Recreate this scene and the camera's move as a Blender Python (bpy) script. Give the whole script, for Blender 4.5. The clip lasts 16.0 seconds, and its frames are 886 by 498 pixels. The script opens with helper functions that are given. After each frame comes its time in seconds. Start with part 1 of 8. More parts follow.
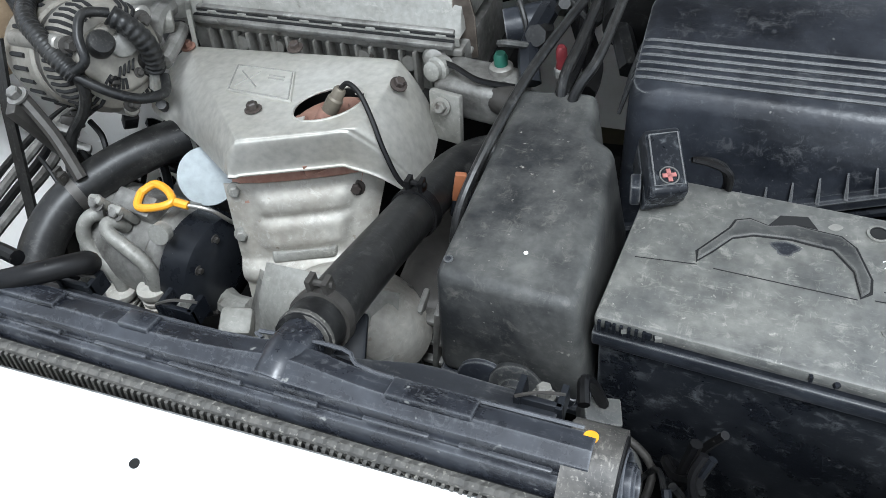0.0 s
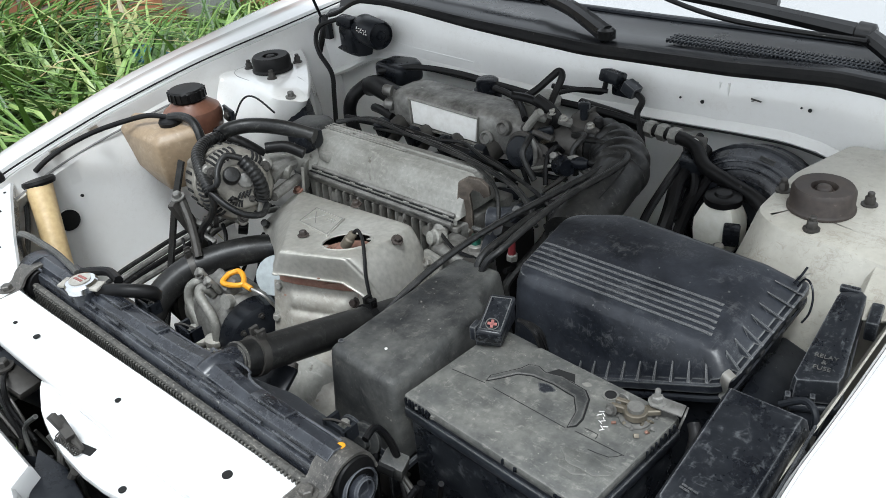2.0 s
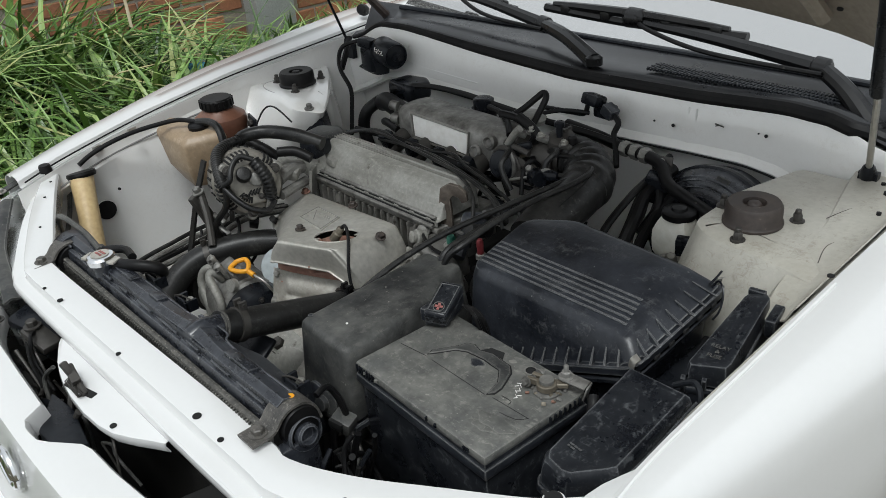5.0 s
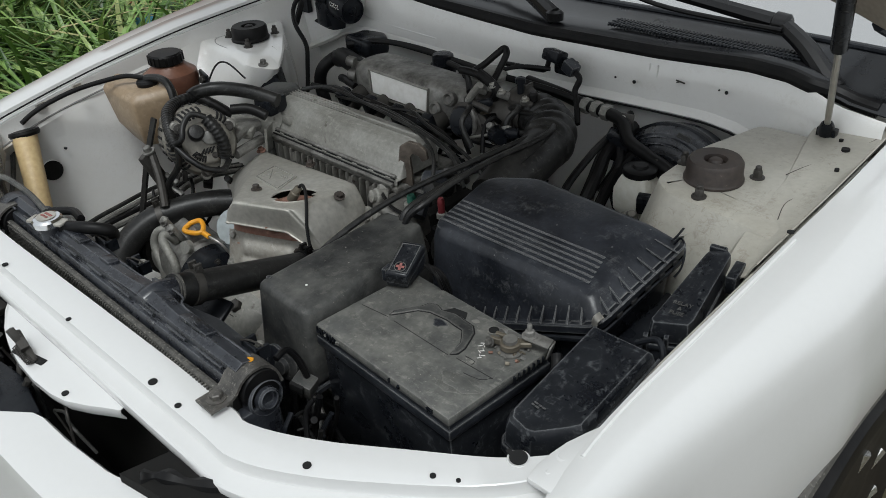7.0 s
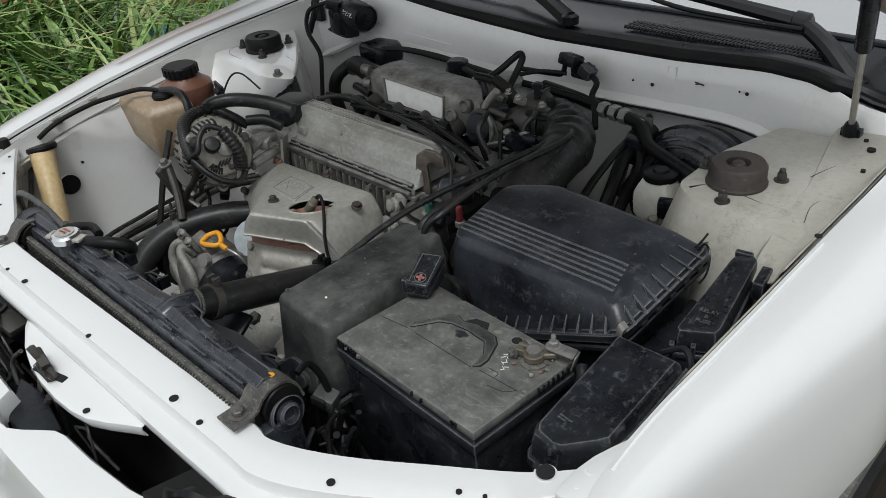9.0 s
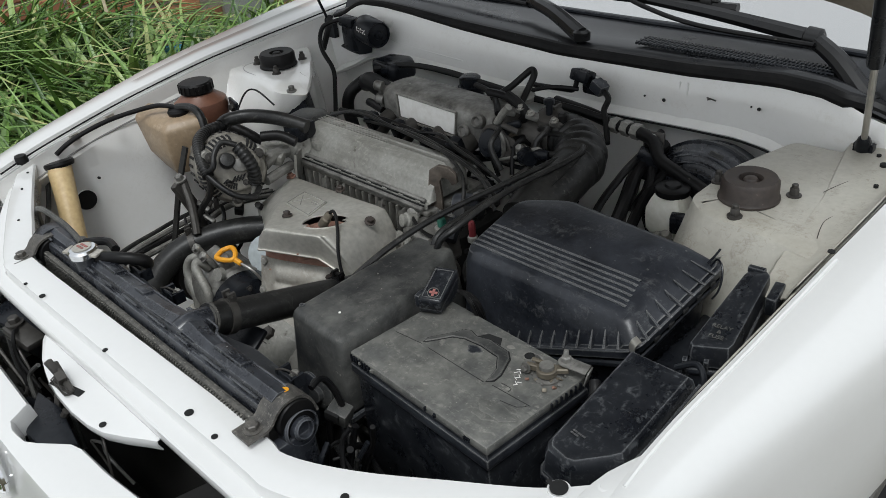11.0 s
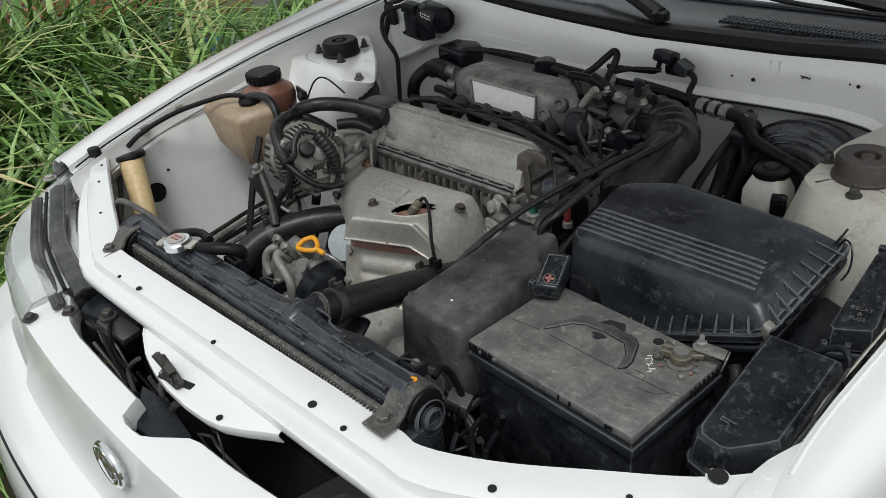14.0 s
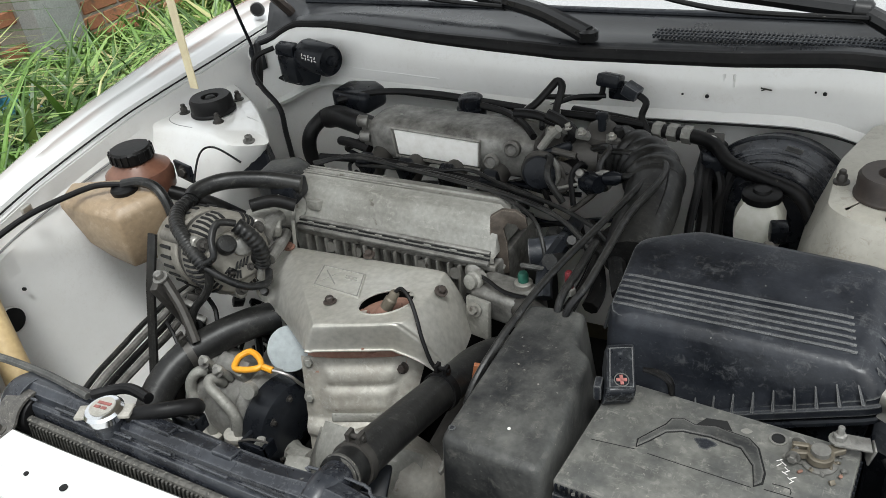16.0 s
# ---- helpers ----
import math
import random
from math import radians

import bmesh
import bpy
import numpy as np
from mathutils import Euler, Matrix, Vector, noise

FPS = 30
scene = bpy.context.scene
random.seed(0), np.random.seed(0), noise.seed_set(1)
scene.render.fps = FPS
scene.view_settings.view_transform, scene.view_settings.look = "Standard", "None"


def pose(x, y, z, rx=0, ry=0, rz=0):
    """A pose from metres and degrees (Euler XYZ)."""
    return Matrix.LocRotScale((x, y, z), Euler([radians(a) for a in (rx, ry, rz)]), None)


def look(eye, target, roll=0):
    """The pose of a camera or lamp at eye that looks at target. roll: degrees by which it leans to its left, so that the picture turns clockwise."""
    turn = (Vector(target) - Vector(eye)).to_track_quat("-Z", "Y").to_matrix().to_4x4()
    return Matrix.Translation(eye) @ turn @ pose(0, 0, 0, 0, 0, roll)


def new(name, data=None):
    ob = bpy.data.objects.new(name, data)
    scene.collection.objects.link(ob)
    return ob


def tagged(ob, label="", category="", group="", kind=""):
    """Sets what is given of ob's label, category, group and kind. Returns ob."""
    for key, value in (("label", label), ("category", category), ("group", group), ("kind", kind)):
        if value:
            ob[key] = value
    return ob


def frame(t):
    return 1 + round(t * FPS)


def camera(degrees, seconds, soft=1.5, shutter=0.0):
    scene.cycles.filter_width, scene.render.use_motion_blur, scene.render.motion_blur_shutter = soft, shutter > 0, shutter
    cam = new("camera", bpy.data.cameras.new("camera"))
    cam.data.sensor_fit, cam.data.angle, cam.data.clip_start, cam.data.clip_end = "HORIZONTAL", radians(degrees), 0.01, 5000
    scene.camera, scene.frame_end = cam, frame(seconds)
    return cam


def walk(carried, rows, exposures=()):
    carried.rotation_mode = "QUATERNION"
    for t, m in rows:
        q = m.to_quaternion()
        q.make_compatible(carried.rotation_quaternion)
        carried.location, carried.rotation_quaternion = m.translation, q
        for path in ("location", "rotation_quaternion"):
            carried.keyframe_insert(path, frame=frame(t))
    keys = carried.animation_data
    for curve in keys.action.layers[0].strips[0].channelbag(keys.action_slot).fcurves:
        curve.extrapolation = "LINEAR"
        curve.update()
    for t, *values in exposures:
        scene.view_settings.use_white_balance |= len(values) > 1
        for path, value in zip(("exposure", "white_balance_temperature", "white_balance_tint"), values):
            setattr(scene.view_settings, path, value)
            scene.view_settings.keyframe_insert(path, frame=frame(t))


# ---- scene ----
cam = camera(57.7, 16.0, soft=0.6)
PATH = [
    (0, (0.383, 0.171, 1.264), (-0.264, 1.401, -0.174), -9.4),
    (0.5, (0.493, 0.18, 1.288), (-0.345, 1.384, -0.071), -9.7),
    (1, (0.63, 0.204, 1.306), (-0.413, 1.313, 0.009), -9.3),
    (1.5, (0.7, 0.179, 1.346), (-0.449, 1.338, 0.189), -7.9),
    (2, (0.787, 0.095, 1.383), (-0.417, 1.314, 0.353), -5.6),
    (2.5, (0.883, 0.056, 1.403), (-0.394, 1.262, 0.448), -4.9),
    (3, (0.963, 0.092, 1.411), (-0.393, 1.239, 0.491), -4.2),
    (3.2, (0.991, 0.105, 1.41), (-0.385, 1.232, 0.496), -4.1),
    (5.3, (0.958, 0.086, 1.402), (-0.35, 1.236, 0.418), -5.0),
    (5.5, (0.956, 0.086, 1.398), (-0.339, 1.239, 0.403), -4.9),
    (6, (0.959, 0.091, 1.392), (-0.307, 1.25, 0.365), -4.4),
    (6.5, (0.955, 0.099, 1.395), (-0.281, 1.273, 0.348), -3.9),
    (7, (0.95, 0.094, 1.396), (-0.27, 1.271, 0.335), -3.9),
    (7.5, (0.937, 0.097, 1.395), (-0.291, 1.261, 0.329), -4.2),
    (8, (0.929, 0.094, 1.398), (-0.318, 1.241, 0.336), -4.9),
    (8.5, (0.935, 0.099, 1.4), (-0.314, 1.251, 0.345), -5.3),
    (9, (0.936, 0.099, 1.397), (-0.313, 1.255, 0.346), -5.5),
    (11.5, (0.938, 0.092, 1.404), (-0.353, 1.235, 0.392), -6.1),
    (12, (0.938, 0.086, 1.406), (-0.365, 1.22, 0.397), -6.2),
    (12.5, (0.941, 0.084, 1.409), (-0.364, 1.217, 0.402), -6.3),
    (13, (0.928, 0.069, 1.41), (-0.384, 1.191, 0.4), -6.5),
    (13.5, (0.884, 0.044, 1.407), (-0.427, 1.161, 0.39), -7.2),
    (14, (0.84, 0.021, 1.395), (-0.453, 1.144, 0.361), -7.3),
    (14.5, (0.761, 0.011, 1.394), (-0.528, 1.131, 0.353), -6.8),
    (15, (0.657, 0.05, 1.408), (-0.622, 1.188, 0.375), -7.0),
    (15.5, (0.598, 0.078, 1.399), (-0.558, 1.306, 0.324), -7.0),
    (16, (0.519, 0.06, 1.405), (-0.401, 1.474, 0.331), -8.1),
]
EXPOSURES = [(0, 1.08, 5750, 6), (1.2, 1.1, 5700, 6), (2, 0.72, 5950, 6), (3.2, 0.32, 6100, 6), (5.3, 0.0, 6150, 6), (7, -0.15, 6150, 6), (9, -0.06, 6150, 7), (12.5, 0.02, 6150, 7), (14.5, 0.05, 6200, 6), (15, 0.16, 6200, 6), (16, 0.6, 6250, 6)]
walk(cam, [(t, look(eye, target, roll)) for t, eye, target, roll in PATH], EXPOSURES)

# ---- world and sun: bright overcast sky, light from in front of the car ----
world = bpy.data.worlds.new("world")
scene.world = world
world.use_nodes = True
wn = world.node_tree
sky = wn.nodes.new("ShaderNodeTexSky")
sky.sky_type, sky.sun_disc = "NISHITA", False
sky.sun_elevation, sky.sun_rotation = radians(65.6), radians(144.5)
sky.dust_density, sky.ozone_density, sky.air_density = 5.0, 1.0, 1.0
haze = wn.nodes.new("ShaderNodeHueSaturation")
haze.inputs["Saturation"].default_value, haze.inputs["Value"].default_value = 0.35, 1.25
wn.links.new(sky.outputs[0], haze.inputs["Color"])
cloud = wn.nodes.new("ShaderNodeMix")
cloud.data_type = "RGBA"
cloud.inputs["Factor"].default_value, cloud.inputs["B"].default_value = 0.6, (9.7, 9.6, 9.5, 1)
wn.links.new(haze.outputs[0], cloud.inputs["A"])
wn.links.new(cloud.outputs["Result"], wn.nodes["Background"].inputs[0])
wn.nodes["Background"].inputs[1].default_value = 0.112
sun = new("sun", bpy.data.lights.new("sun", "SUN"))
sun.data.energy, sun.data.angle, sun.data.color = 1.4, radians(16), (1.0, 0.985, 0.96)
sun.matrix_world = look((1.0, -1.4, 3.8), (0, 0, 0))


# ---- materials ----
def mat(name, base, rough=0.5, metal=0.0, second=None, amount=0.5, scale=14.0, fine=120.0, bump=0.15, coat=0.0, speck=None, speck_scale=60.0, speck_cut=0.68, scratch=None, scratch_share=0.5, edge=None, spec=0.5, grit=0.3):
    """A surface with broad stains of a second colour, fine grain in colour and relief, and specks."""
    m = bpy.data.materials.new(name)
    m.use_nodes = True
    nt = m.node_tree
    N, L = nt.nodes, nt.links
    p = N["Principled BSDF"]
    co = N.new("ShaderNodeTexCoord")
    big, small = N.new("ShaderNodeTexNoise"), N.new("ShaderNodeTexNoise")
    big.inputs["Scale"].default_value, big.inputs["Detail"].default_value, big.inputs["Roughness"].default_value = scale, 6, 0.65
    small.inputs["Scale"].default_value, small.inputs["Detail"].default_value = fine, 3
    L.new(co.outputs["Object"], big.inputs["Vector"])
    L.new(co.outputs["Object"], small.inputs["Vector"])
    ramp = N.new("ShaderNodeValToRGB")
    ramp.color_ramp.elements[0].position, ramp.color_ramp.elements[1].position = 0.38, 0.68
    L.new(big.outputs["Fac"], ramp.inputs[0])
    mul = N.new("ShaderNodeMath")
    mul.operation = "MULTIPLY"
    mul.inputs[1].default_value = amount
    L.new(ramp.outputs[0], mul.inputs[0])
    mix = N.new("ShaderNodeMix")
    mix.data_type = "RGBA"
    second = second or tuple(c * 0.7 for c in base)
    mix.inputs["A"].default_value, mix.inputs["B"].default_value = (*base, 1), (*second, 1)
    L.new(mul.outputs[0], mix.inputs["Factor"])
    grain = N.new("ShaderNodeMix")
    grain.data_type, grain.blend_type = "RGBA", "OVERLAY"
    grain.inputs["Factor"].default_value = grit
    L.new(mix.outputs["Result"], grain.inputs["A"])
    L.new(small.outputs["Fac"], grain.inputs["B"])
    colour = grain.outputs["Result"]
    if speck:
        sp = N.new("ShaderNodeTexNoise")
        sp.inputs["Scale"].default_value, sp.inputs["Detail"].default_value = speck_scale, 5
        L.new(co.outputs["Object"], sp.inputs["Vector"])
        cut = N.new("ShaderNodeValToRGB")
        cut.color_ramp.elements[0].position, cut.color_ramp.elements[1].position = speck_cut, speck_cut + 0.06
        L.new(sp.outputs["Fac"], cut.inputs[0])
        mix2 = N.new("ShaderNodeMix")
        mix2.data_type = "RGBA"
        L.new(cut.outputs[0], mix2.inputs["Factor"])
        L.new(colour, mix2.inputs["A"])
        mix2.inputs["B"].default_value = (*speck, 1)
        colour = mix2.outputs["Result"]
    if scratch:
        patch = N.new("ShaderNodeTexNoise")
        patch.inputs["Scale"].default_value, patch.inputs["Detail"].default_value = scale * 0.6 + 3, 3
        L.new(co.outputs["Generated"], patch.inputs["Vector"])
        for turn, stretch, low in ((0.5, (60, 420, 160), 0.60), (-0.9, (520, 90, 160), 0.62), (0.2, (90, 90, 90), 0.56)):
            mp = N.new("ShaderNodeMapping")
            mp.inputs["Rotation"].default_value, mp.inputs["Scale"].default_value = (0.2, 0.1, turn), stretch
            L.new(co.outputs["Object"], mp.inputs["Vector"])
            sn = N.new("ShaderNodeTexNoise")
            sn.inputs["Scale"].default_value, sn.inputs["Detail"].default_value, sn.inputs["Distortion"].default_value = 1.0, 5, 1.2
            sn.inputs["Roughness"].default_value = 0.7
            L.new(mp.outputs[0], sn.inputs["Vector"])
            sm = N.new("ShaderNodeMath")
            sm.operation = "MULTIPLY_ADD"
            L.new(patch.outputs["Fac"], sm.inputs[0])
            sm.inputs[1].default_value = 0.5
            L.new(sn.outputs["Fac"], sm.inputs[2])
            cr = N.new("ShaderNodeMapRange")
            cr.inputs["From Min"].default_value, cr.inputs["From Max"].default_value = low + 0.25, low + 0.40
            cr.inputs["To Max"].default_value = scratch_share
            L.new(sm.outputs[0], cr.inputs["Value"])
            mx = N.new("ShaderNodeMix")
            mx.data_type = "RGBA"
            L.new(cr.outputs[0], mx.inputs["Factor"])
            L.new(colour, mx.inputs["A"])
            mx.inputs["B"].default_value = (*scratch, 1)
            colour = mx.outputs["Result"]
    if edge:
        geo, bev = N.new("ShaderNodeNewGeometry"), N.new("ShaderNodeBevel")
        bev.samples = 4
        bev.inputs["Radius"].default_value = 0.0028
        dot = N.new("ShaderNodeVectorMath")
        dot.operation = "DOT_PRODUCT"
        L.new(bev.outputs[0], dot.inputs[0])
        L.new(geo.outputs["Normal"], dot.inputs[1])
        er = N.new("ShaderNodeMapRange")
        er.inputs["From Min"].default_value, er.inputs["From Max"].default_value = 0.985, 0.90
        L.new(dot.outputs["Value"], er.inputs["Value"])
        em = N.new("ShaderNodeMath")
        em.operation = "MULTIPLY"
        L.new(er.outputs[0], em.inputs[0])
        L.new(big.outputs["Fac"], em.inputs[1])
        mx = N.new("ShaderNodeMix")
        mx.data_type = "RGBA"
        L.new(em.outputs[0], mx.inputs["Factor"])
        L.new(colour, mx.inputs["A"])
        mx.inputs["B"].default_value = (*edge, 1)
        colour = mx.outputs["Result"]
    p.inputs["Specular IOR Level"].default_value = spec
    L.new(colour, p.inputs["Base Color"])
    rr = N.new("ShaderNodeMapRange")
    rr.inputs["To Min"].default_value, rr.inputs["To Max"].default_value = max(0.03, rough - 0.12), min(1, rough + 0.15)
    L.new(big.outputs["Fac"], rr.inputs["Value"])
    L.new(rr.outputs[0], p.inputs["Roughness"])
    p.inputs["Metallic"].default_value = metal
    p.inputs["Coat Weight"].default_value = coat
    p.inputs["Coat Roughness"].default_value = 0.06
    if bump:
        b = N.new("ShaderNodeBump")
        b.inputs["Strength"].default_value, b.inputs["Distance"].default_value = bump, 0.001
        L.new(small.outputs["Fac"], b.inputs["Height"])
        L.new(b.outputs[0], p.inputs["Normal"])
    return m


WHITE = mat("white_car_paint", (0.665, 0.665, 0.655), 0.18, second=(0.65, 0.65, 0.635), amount=0.5, scale=3, bump=0.0, coat=0.7, grit=0.03)
WHITE_IN = mat("dusty_white_paint", (0.78, 0.775, 0.755), 0.2, second=(0.66, 0.64, 0.595), amount=0.4, scale=6, bump=0.02, coat=0.9, speck=(0.36, 0.32, 0.27), speck_scale=30, speck_cut=0.77, scratch=(0.6, 0.57, 0.52), scratch_share=0.22, grit=0.06)
ALTCAST = mat("dusty_cast_housing", (0.25, 0.236, 0.205), 0.5, metal=0.2, second=(0.12, 0.11, 0.092), amount=0.8, scale=20, bump=0.4, speck=(0.10, 0.09, 0.075), speck_scale=70, speck_cut=0.67)
GREY_IN = mat("seam_grey", (0.25, 0.25, 0.245), 0.5, second=(0.13, 0.125, 0.115), amount=0.6, scale=12)
CREAM = mat("creamy_white_paint", (0.42, 0.405, 0.355), 0.42, second=(0.31, 0.288, 0.24), amount=0.65, scale=8, bump=0.04, coat=0.15, speck=(0.17, 0.14, 0.11), speck_scale=34, speck_cut=0.71, scratch=(0.22, 0.195, 0.155), scratch_share=0.5, grit=0.14)
# Bluish second colour paints in the sky's sheen as well as dust.
BLACK = mat("dusty_sheen_black_plastic", (0.007, 0.0082, 0.0112), 0.33, second=(0.040, 0.044, 0.053), amount=0.8, scale=9, bump=0.35, speck=(0.12, 0.12, 0.115), speck_scale=170, speck_cut=0.70, scratch=(0.085, 0.087, 0.09), scratch_share=0.45, edge=(0.26, 0.26, 0.25), spec=0.38)
BLACK2 = mat("black_plastic", (0.006, 0.007, 0.0095), 0.27, second=(0.022, 0.0240, 0.0275), amount=0.85, scale=16, bump=0.15, speck=(0.15, 0.15, 0.145), speck_scale=190, speck_cut=0.72, spec=0.18)
BLACKE = mat("worn_black_plastic", (0.006, 0.007, 0.0095), 0.27, second=(0.022, 0.0240, 0.0275), amount=0.85, scale=16, bump=0.15, speck=(0.15, 0.15, 0.145), speck_scale=190, speck_cut=0.72, scratch=(0.10, 0.105, 0.11), scratch_share=0.45, edge=(0.22, 0.225, 0.23), spec=0.25)
GLOSSBLACK = mat("glossy_black_paint", (0.006, 0.006, 0.0065), 0.28, second=(0.014, 0.014, 0.014), amount=0.5, scale=20, bump=0.05, spec=0.4)
GREYPL = mat("faded_grey_plastic", (0.022, 0.0230, 0.024), 0.42, second=(0.105, 0.105, 0.098), amount=0.95, scale=12, bump=0.4, speck=(0.22, 0.21, 0.19), speck_scale=150, speck_cut=0.69, scratch=(0.14, 0.135, 0.12), scratch_share=0.35, edge=(0.2, 0.195, 0.18), spec=0.25)
BATTOP = mat("dirty_battery_case", (0.072, 0.073, 0.070), 0.46, second=(0.175, 0.172, 0.154), amount=0.75, scale=20, bump=0.8, speck=(0.28, 0.272, 0.24), speck_scale=190, speck_cut=0.68, scratch=(0.30, 0.293, 0.26), scratch_share=0.42, edge=(0.22, 0.215, 0.19), grit=0.5)
RUBBER = mat("rubber_hose", (0.008, 0.0082, 0.0085), 0.36, second=(0.032, 0.0312, 0.029), amount=0.7, scale=15, bump=0.25, speck=(0.10, 0.098, 0.09), speck_scale=120, speck_cut=0.72, scratch=(0.07, 0.068, 0.064), scratch_share=0.45, spec=0.3)
RUBBER2 = mat("black_rubber", (0.005, 0.005, 0.0055), 0.42, second=(0.019, 0.018, 0.017), amount=0.55, scale=20, bump=0.2, speck=(0.10, 0.095, 0.085), speck_scale=130, speck_cut=0.71, spec=0.18)
ALU = mat("cast_aluminium", (0.28, 0.272, 0.25), 0.40, metal=0.5, second=(0.15, 0.14, 0.12), amount=0.8, scale=18, bump=0.35, fine=170, speck=(0.08, 0.07, 0.06), speck_scale=55, speck_cut=0.66)
ALU_DULL = mat("dusty_aluminium", (0.29, 0.286, 0.262), 0.55, metal=0.25, second=(0.155, 0.149, 0.130), amount=0.8, scale=10, bump=0.3, fine=170, speck=(0.10, 0.09, 0.075), speck_scale=45, speck_cut=0.68, scratch=(0.42, 0.41, 0.37), scratch_share=0.4)
SHIELD = mat("heat_shield_steel", (0.52, 0.508, 0.468), 0.38, metal=0.5, second=(0.37, 0.352, 0.305), amount=0.75, scale=8, bump=0.12, fine=120, speck=(0.5, 0.485, 0.44), speck_scale=16, speck_cut=0.70, scratch=(0.52, 0.50, 0.45), scratch_share=0.22)
STEEL = mat("steel", (0.5, 0.49, 0.46), 0.4, metal=0.8, second=(0.3, 0.27, 0.22), amount=0.6, scale=30)
DARKSTEEL = mat("grimy_steel", (0.06, 0.056, 0.051), 0.5, metal=0.4, second=(0.04, 0.037, 0.033), amount=0.7, scale=24, bump=0.4)
RUST = mat("rusty_iron", (0.17, 0.085, 0.06), 0.75, metal=0.1, second=(0.27, 0.165, 0.125), amount=0.7, scale=40, bump=0.6)
BROWNCAP = mat("brown_rusty_rubber", (0.030, 0.023, 0.020), 0.5, second=(0.058, 0.045, 0.037), amount=0.7, scale=30, speck=(0.12, 0.1, 0.085), speck_scale=120, speck_cut=0.68)
TAN = mat("yellowed_tank_plastic", (0.34, 0.255, 0.165), 0.42, second=(0.20, 0.14, 0.085), amount=0.75, scale=9, bump=0.06, scratch=(0.5, 0.4, 0.3), scratch_share=0.3)
TAN2 = mat("pale_yellowed_plastic", (0.62, 0.47, 0.25), 0.45, second=(0.5, 0.35, 0.17), amount=0.6, scale=10, bump=0.06)
BROWNTANK = mat("reddish_brown_plastic", (0.13, 0.055, 0.035), 0.35, second=(0.22, 0.11, 0.07), amount=0.6, scale=14, bump=0.05)
YELLOW = mat("yellow_orange_plastic", (0.80, 0.36, 0.02), 0.4, second=(0.62, 0.27, 0.02), amount=0.4, scale=30, bump=0.05)
MILKY = mat("milky_plastic", (0.70, 0.69, 0.62), 0.4, second=(0.5, 0.48, 0.40), amount=0.5, scale=22, bump=0.05)
GRIMEALU = mat("grimy_shaded_aluminium", (0.25, 0.245, 0.228), 0.48, metal=0.35, second=(0.062, 0.058, 0.052), amount=0.9, scale=28, bump=0.5, speck=(0.3, 0.29, 0.27), speck_scale=80, speck_cut=0.68)
PRESSED = mat("dusty_pressed_steel", (0.42, 0.405, 0.365), 0.55, metal=0.25, second=(0.27, 0.245, 0.205), amount=0.75, scale=14, bump=0.3, speck=(0.2, 0.16, 0.12), speck_scale=70, speck_cut=0.68, scratch=(0.62, 0.6, 0.56), scratch_share=0.4)
STRAP = mat("worn_painted_steel", (0.05, 0.048, 0.045), 0.45, metal=0.3, second=(0.15, 0.14, 0.125), amount=0.8, scale=30, bump=0.3, scratch=(0.3, 0.28, 0.25), scratch_share=0.5)
PALEBLUE = mat("pale_grey_plastic", (0.34, 0.375, 0.385), 0.5, second=(0.29, 0.32, 0.33), amount=0.5, scale=20, bump=0.05)
RED = mat("red_plastic", (0.20, 0.03, 0.035), 0.45)
GREENPL = mat("green_plastic", (0.02, 0.10, 0.07), 0.45)
LABEL = mat("white_label", (0.78, 0.77, 0.74), 0.5, second=(0.66, 0.64, 0.6), amount=0.6, scale=40, bump=0.02)
FIN = mat("dusty_radiator_fins", (0.060, 0.058, 0.053), 0.7, metal=0.2, second=(0.115, 0.109, 0.097), amount=0.8, scale=60, bump=0.6, speck=(0.20, 0.19, 0.165), speck_scale=330, speck_cut=0.60)
RADTOP = mat("radiator_tank_plastic", (0.009, 0.010, 0.0135), 0.26, second=(0.042, 0.046, 0.055), amount=0.8, scale=16, bump=0.2, speck=(0.2, 0.2, 0.19), speck_scale=120, speck_cut=0.70, scratch=(0.14, 0.145, 0.15), scratch_share=0.3, edge=(0.16, 0.165, 0.175), spec=0.45)
CHROME = mat("chrome", (0.72, 0.73, 0.74), 0.12, metal=1.0, bump=0.0)
HOODUNDER = mat("brownish_hood_underside", (0.30, 0.26, 0.21), 0.5, second=(0.30, 0.26, 0.21), amount=0.5, scale=6, bump=0.05)
EARTH = mat("earth", (0.09, 0.07, 0.045), 0.9, second=(0.05, 0.06, 0.02), amount=0.8, scale=2.5, fine=40, bump=0.8)
# Near-black that puts the deep bay's shade into the colour.
DARKBAY = mat("bay_shade_black", (0.006, 0.0058, 0.0055), 0.8, second=(0.016, 0.015, 0.0135), amount=0.6, scale=14, bump=0.4, spec=0.25)


# ---- mesh helpers ----
def thing(name, at, label, category, group="", kind=""):
    ob = new(name)
    ob.empty_display_size = 0.05
    ob.location = at
    return tagged(ob, label, category, group, kind)


def base_of(ob):
    return Matrix.Translation(ob.location) if ob.type == "EMPTY" else Matrix.Identity(4)


def part(name, bm, material, parent=None, label="", smooth=True, angle=35):
    """Links a bmesh, made in world coordinates, as one mesh object under its thing."""
    bmesh.ops.recalc_face_normals(bm, faces=bm.faces)
    me = bpy.data.meshes.new(name)
    bm.to_mesh(me)
    bm.free()
    me.materials.append(material)
    if smooth:
        me.polygons.foreach_set("use_smooth", [True] * len(me.polygons))
        me.set_sharp_from_angle(angle=radians(angle))
    ob = new(name, me)
    if parent:
        ob.parent = parent
        ob.matrix_parent_inverse = base_of(parent).inverted()
    return tagged(ob, label)


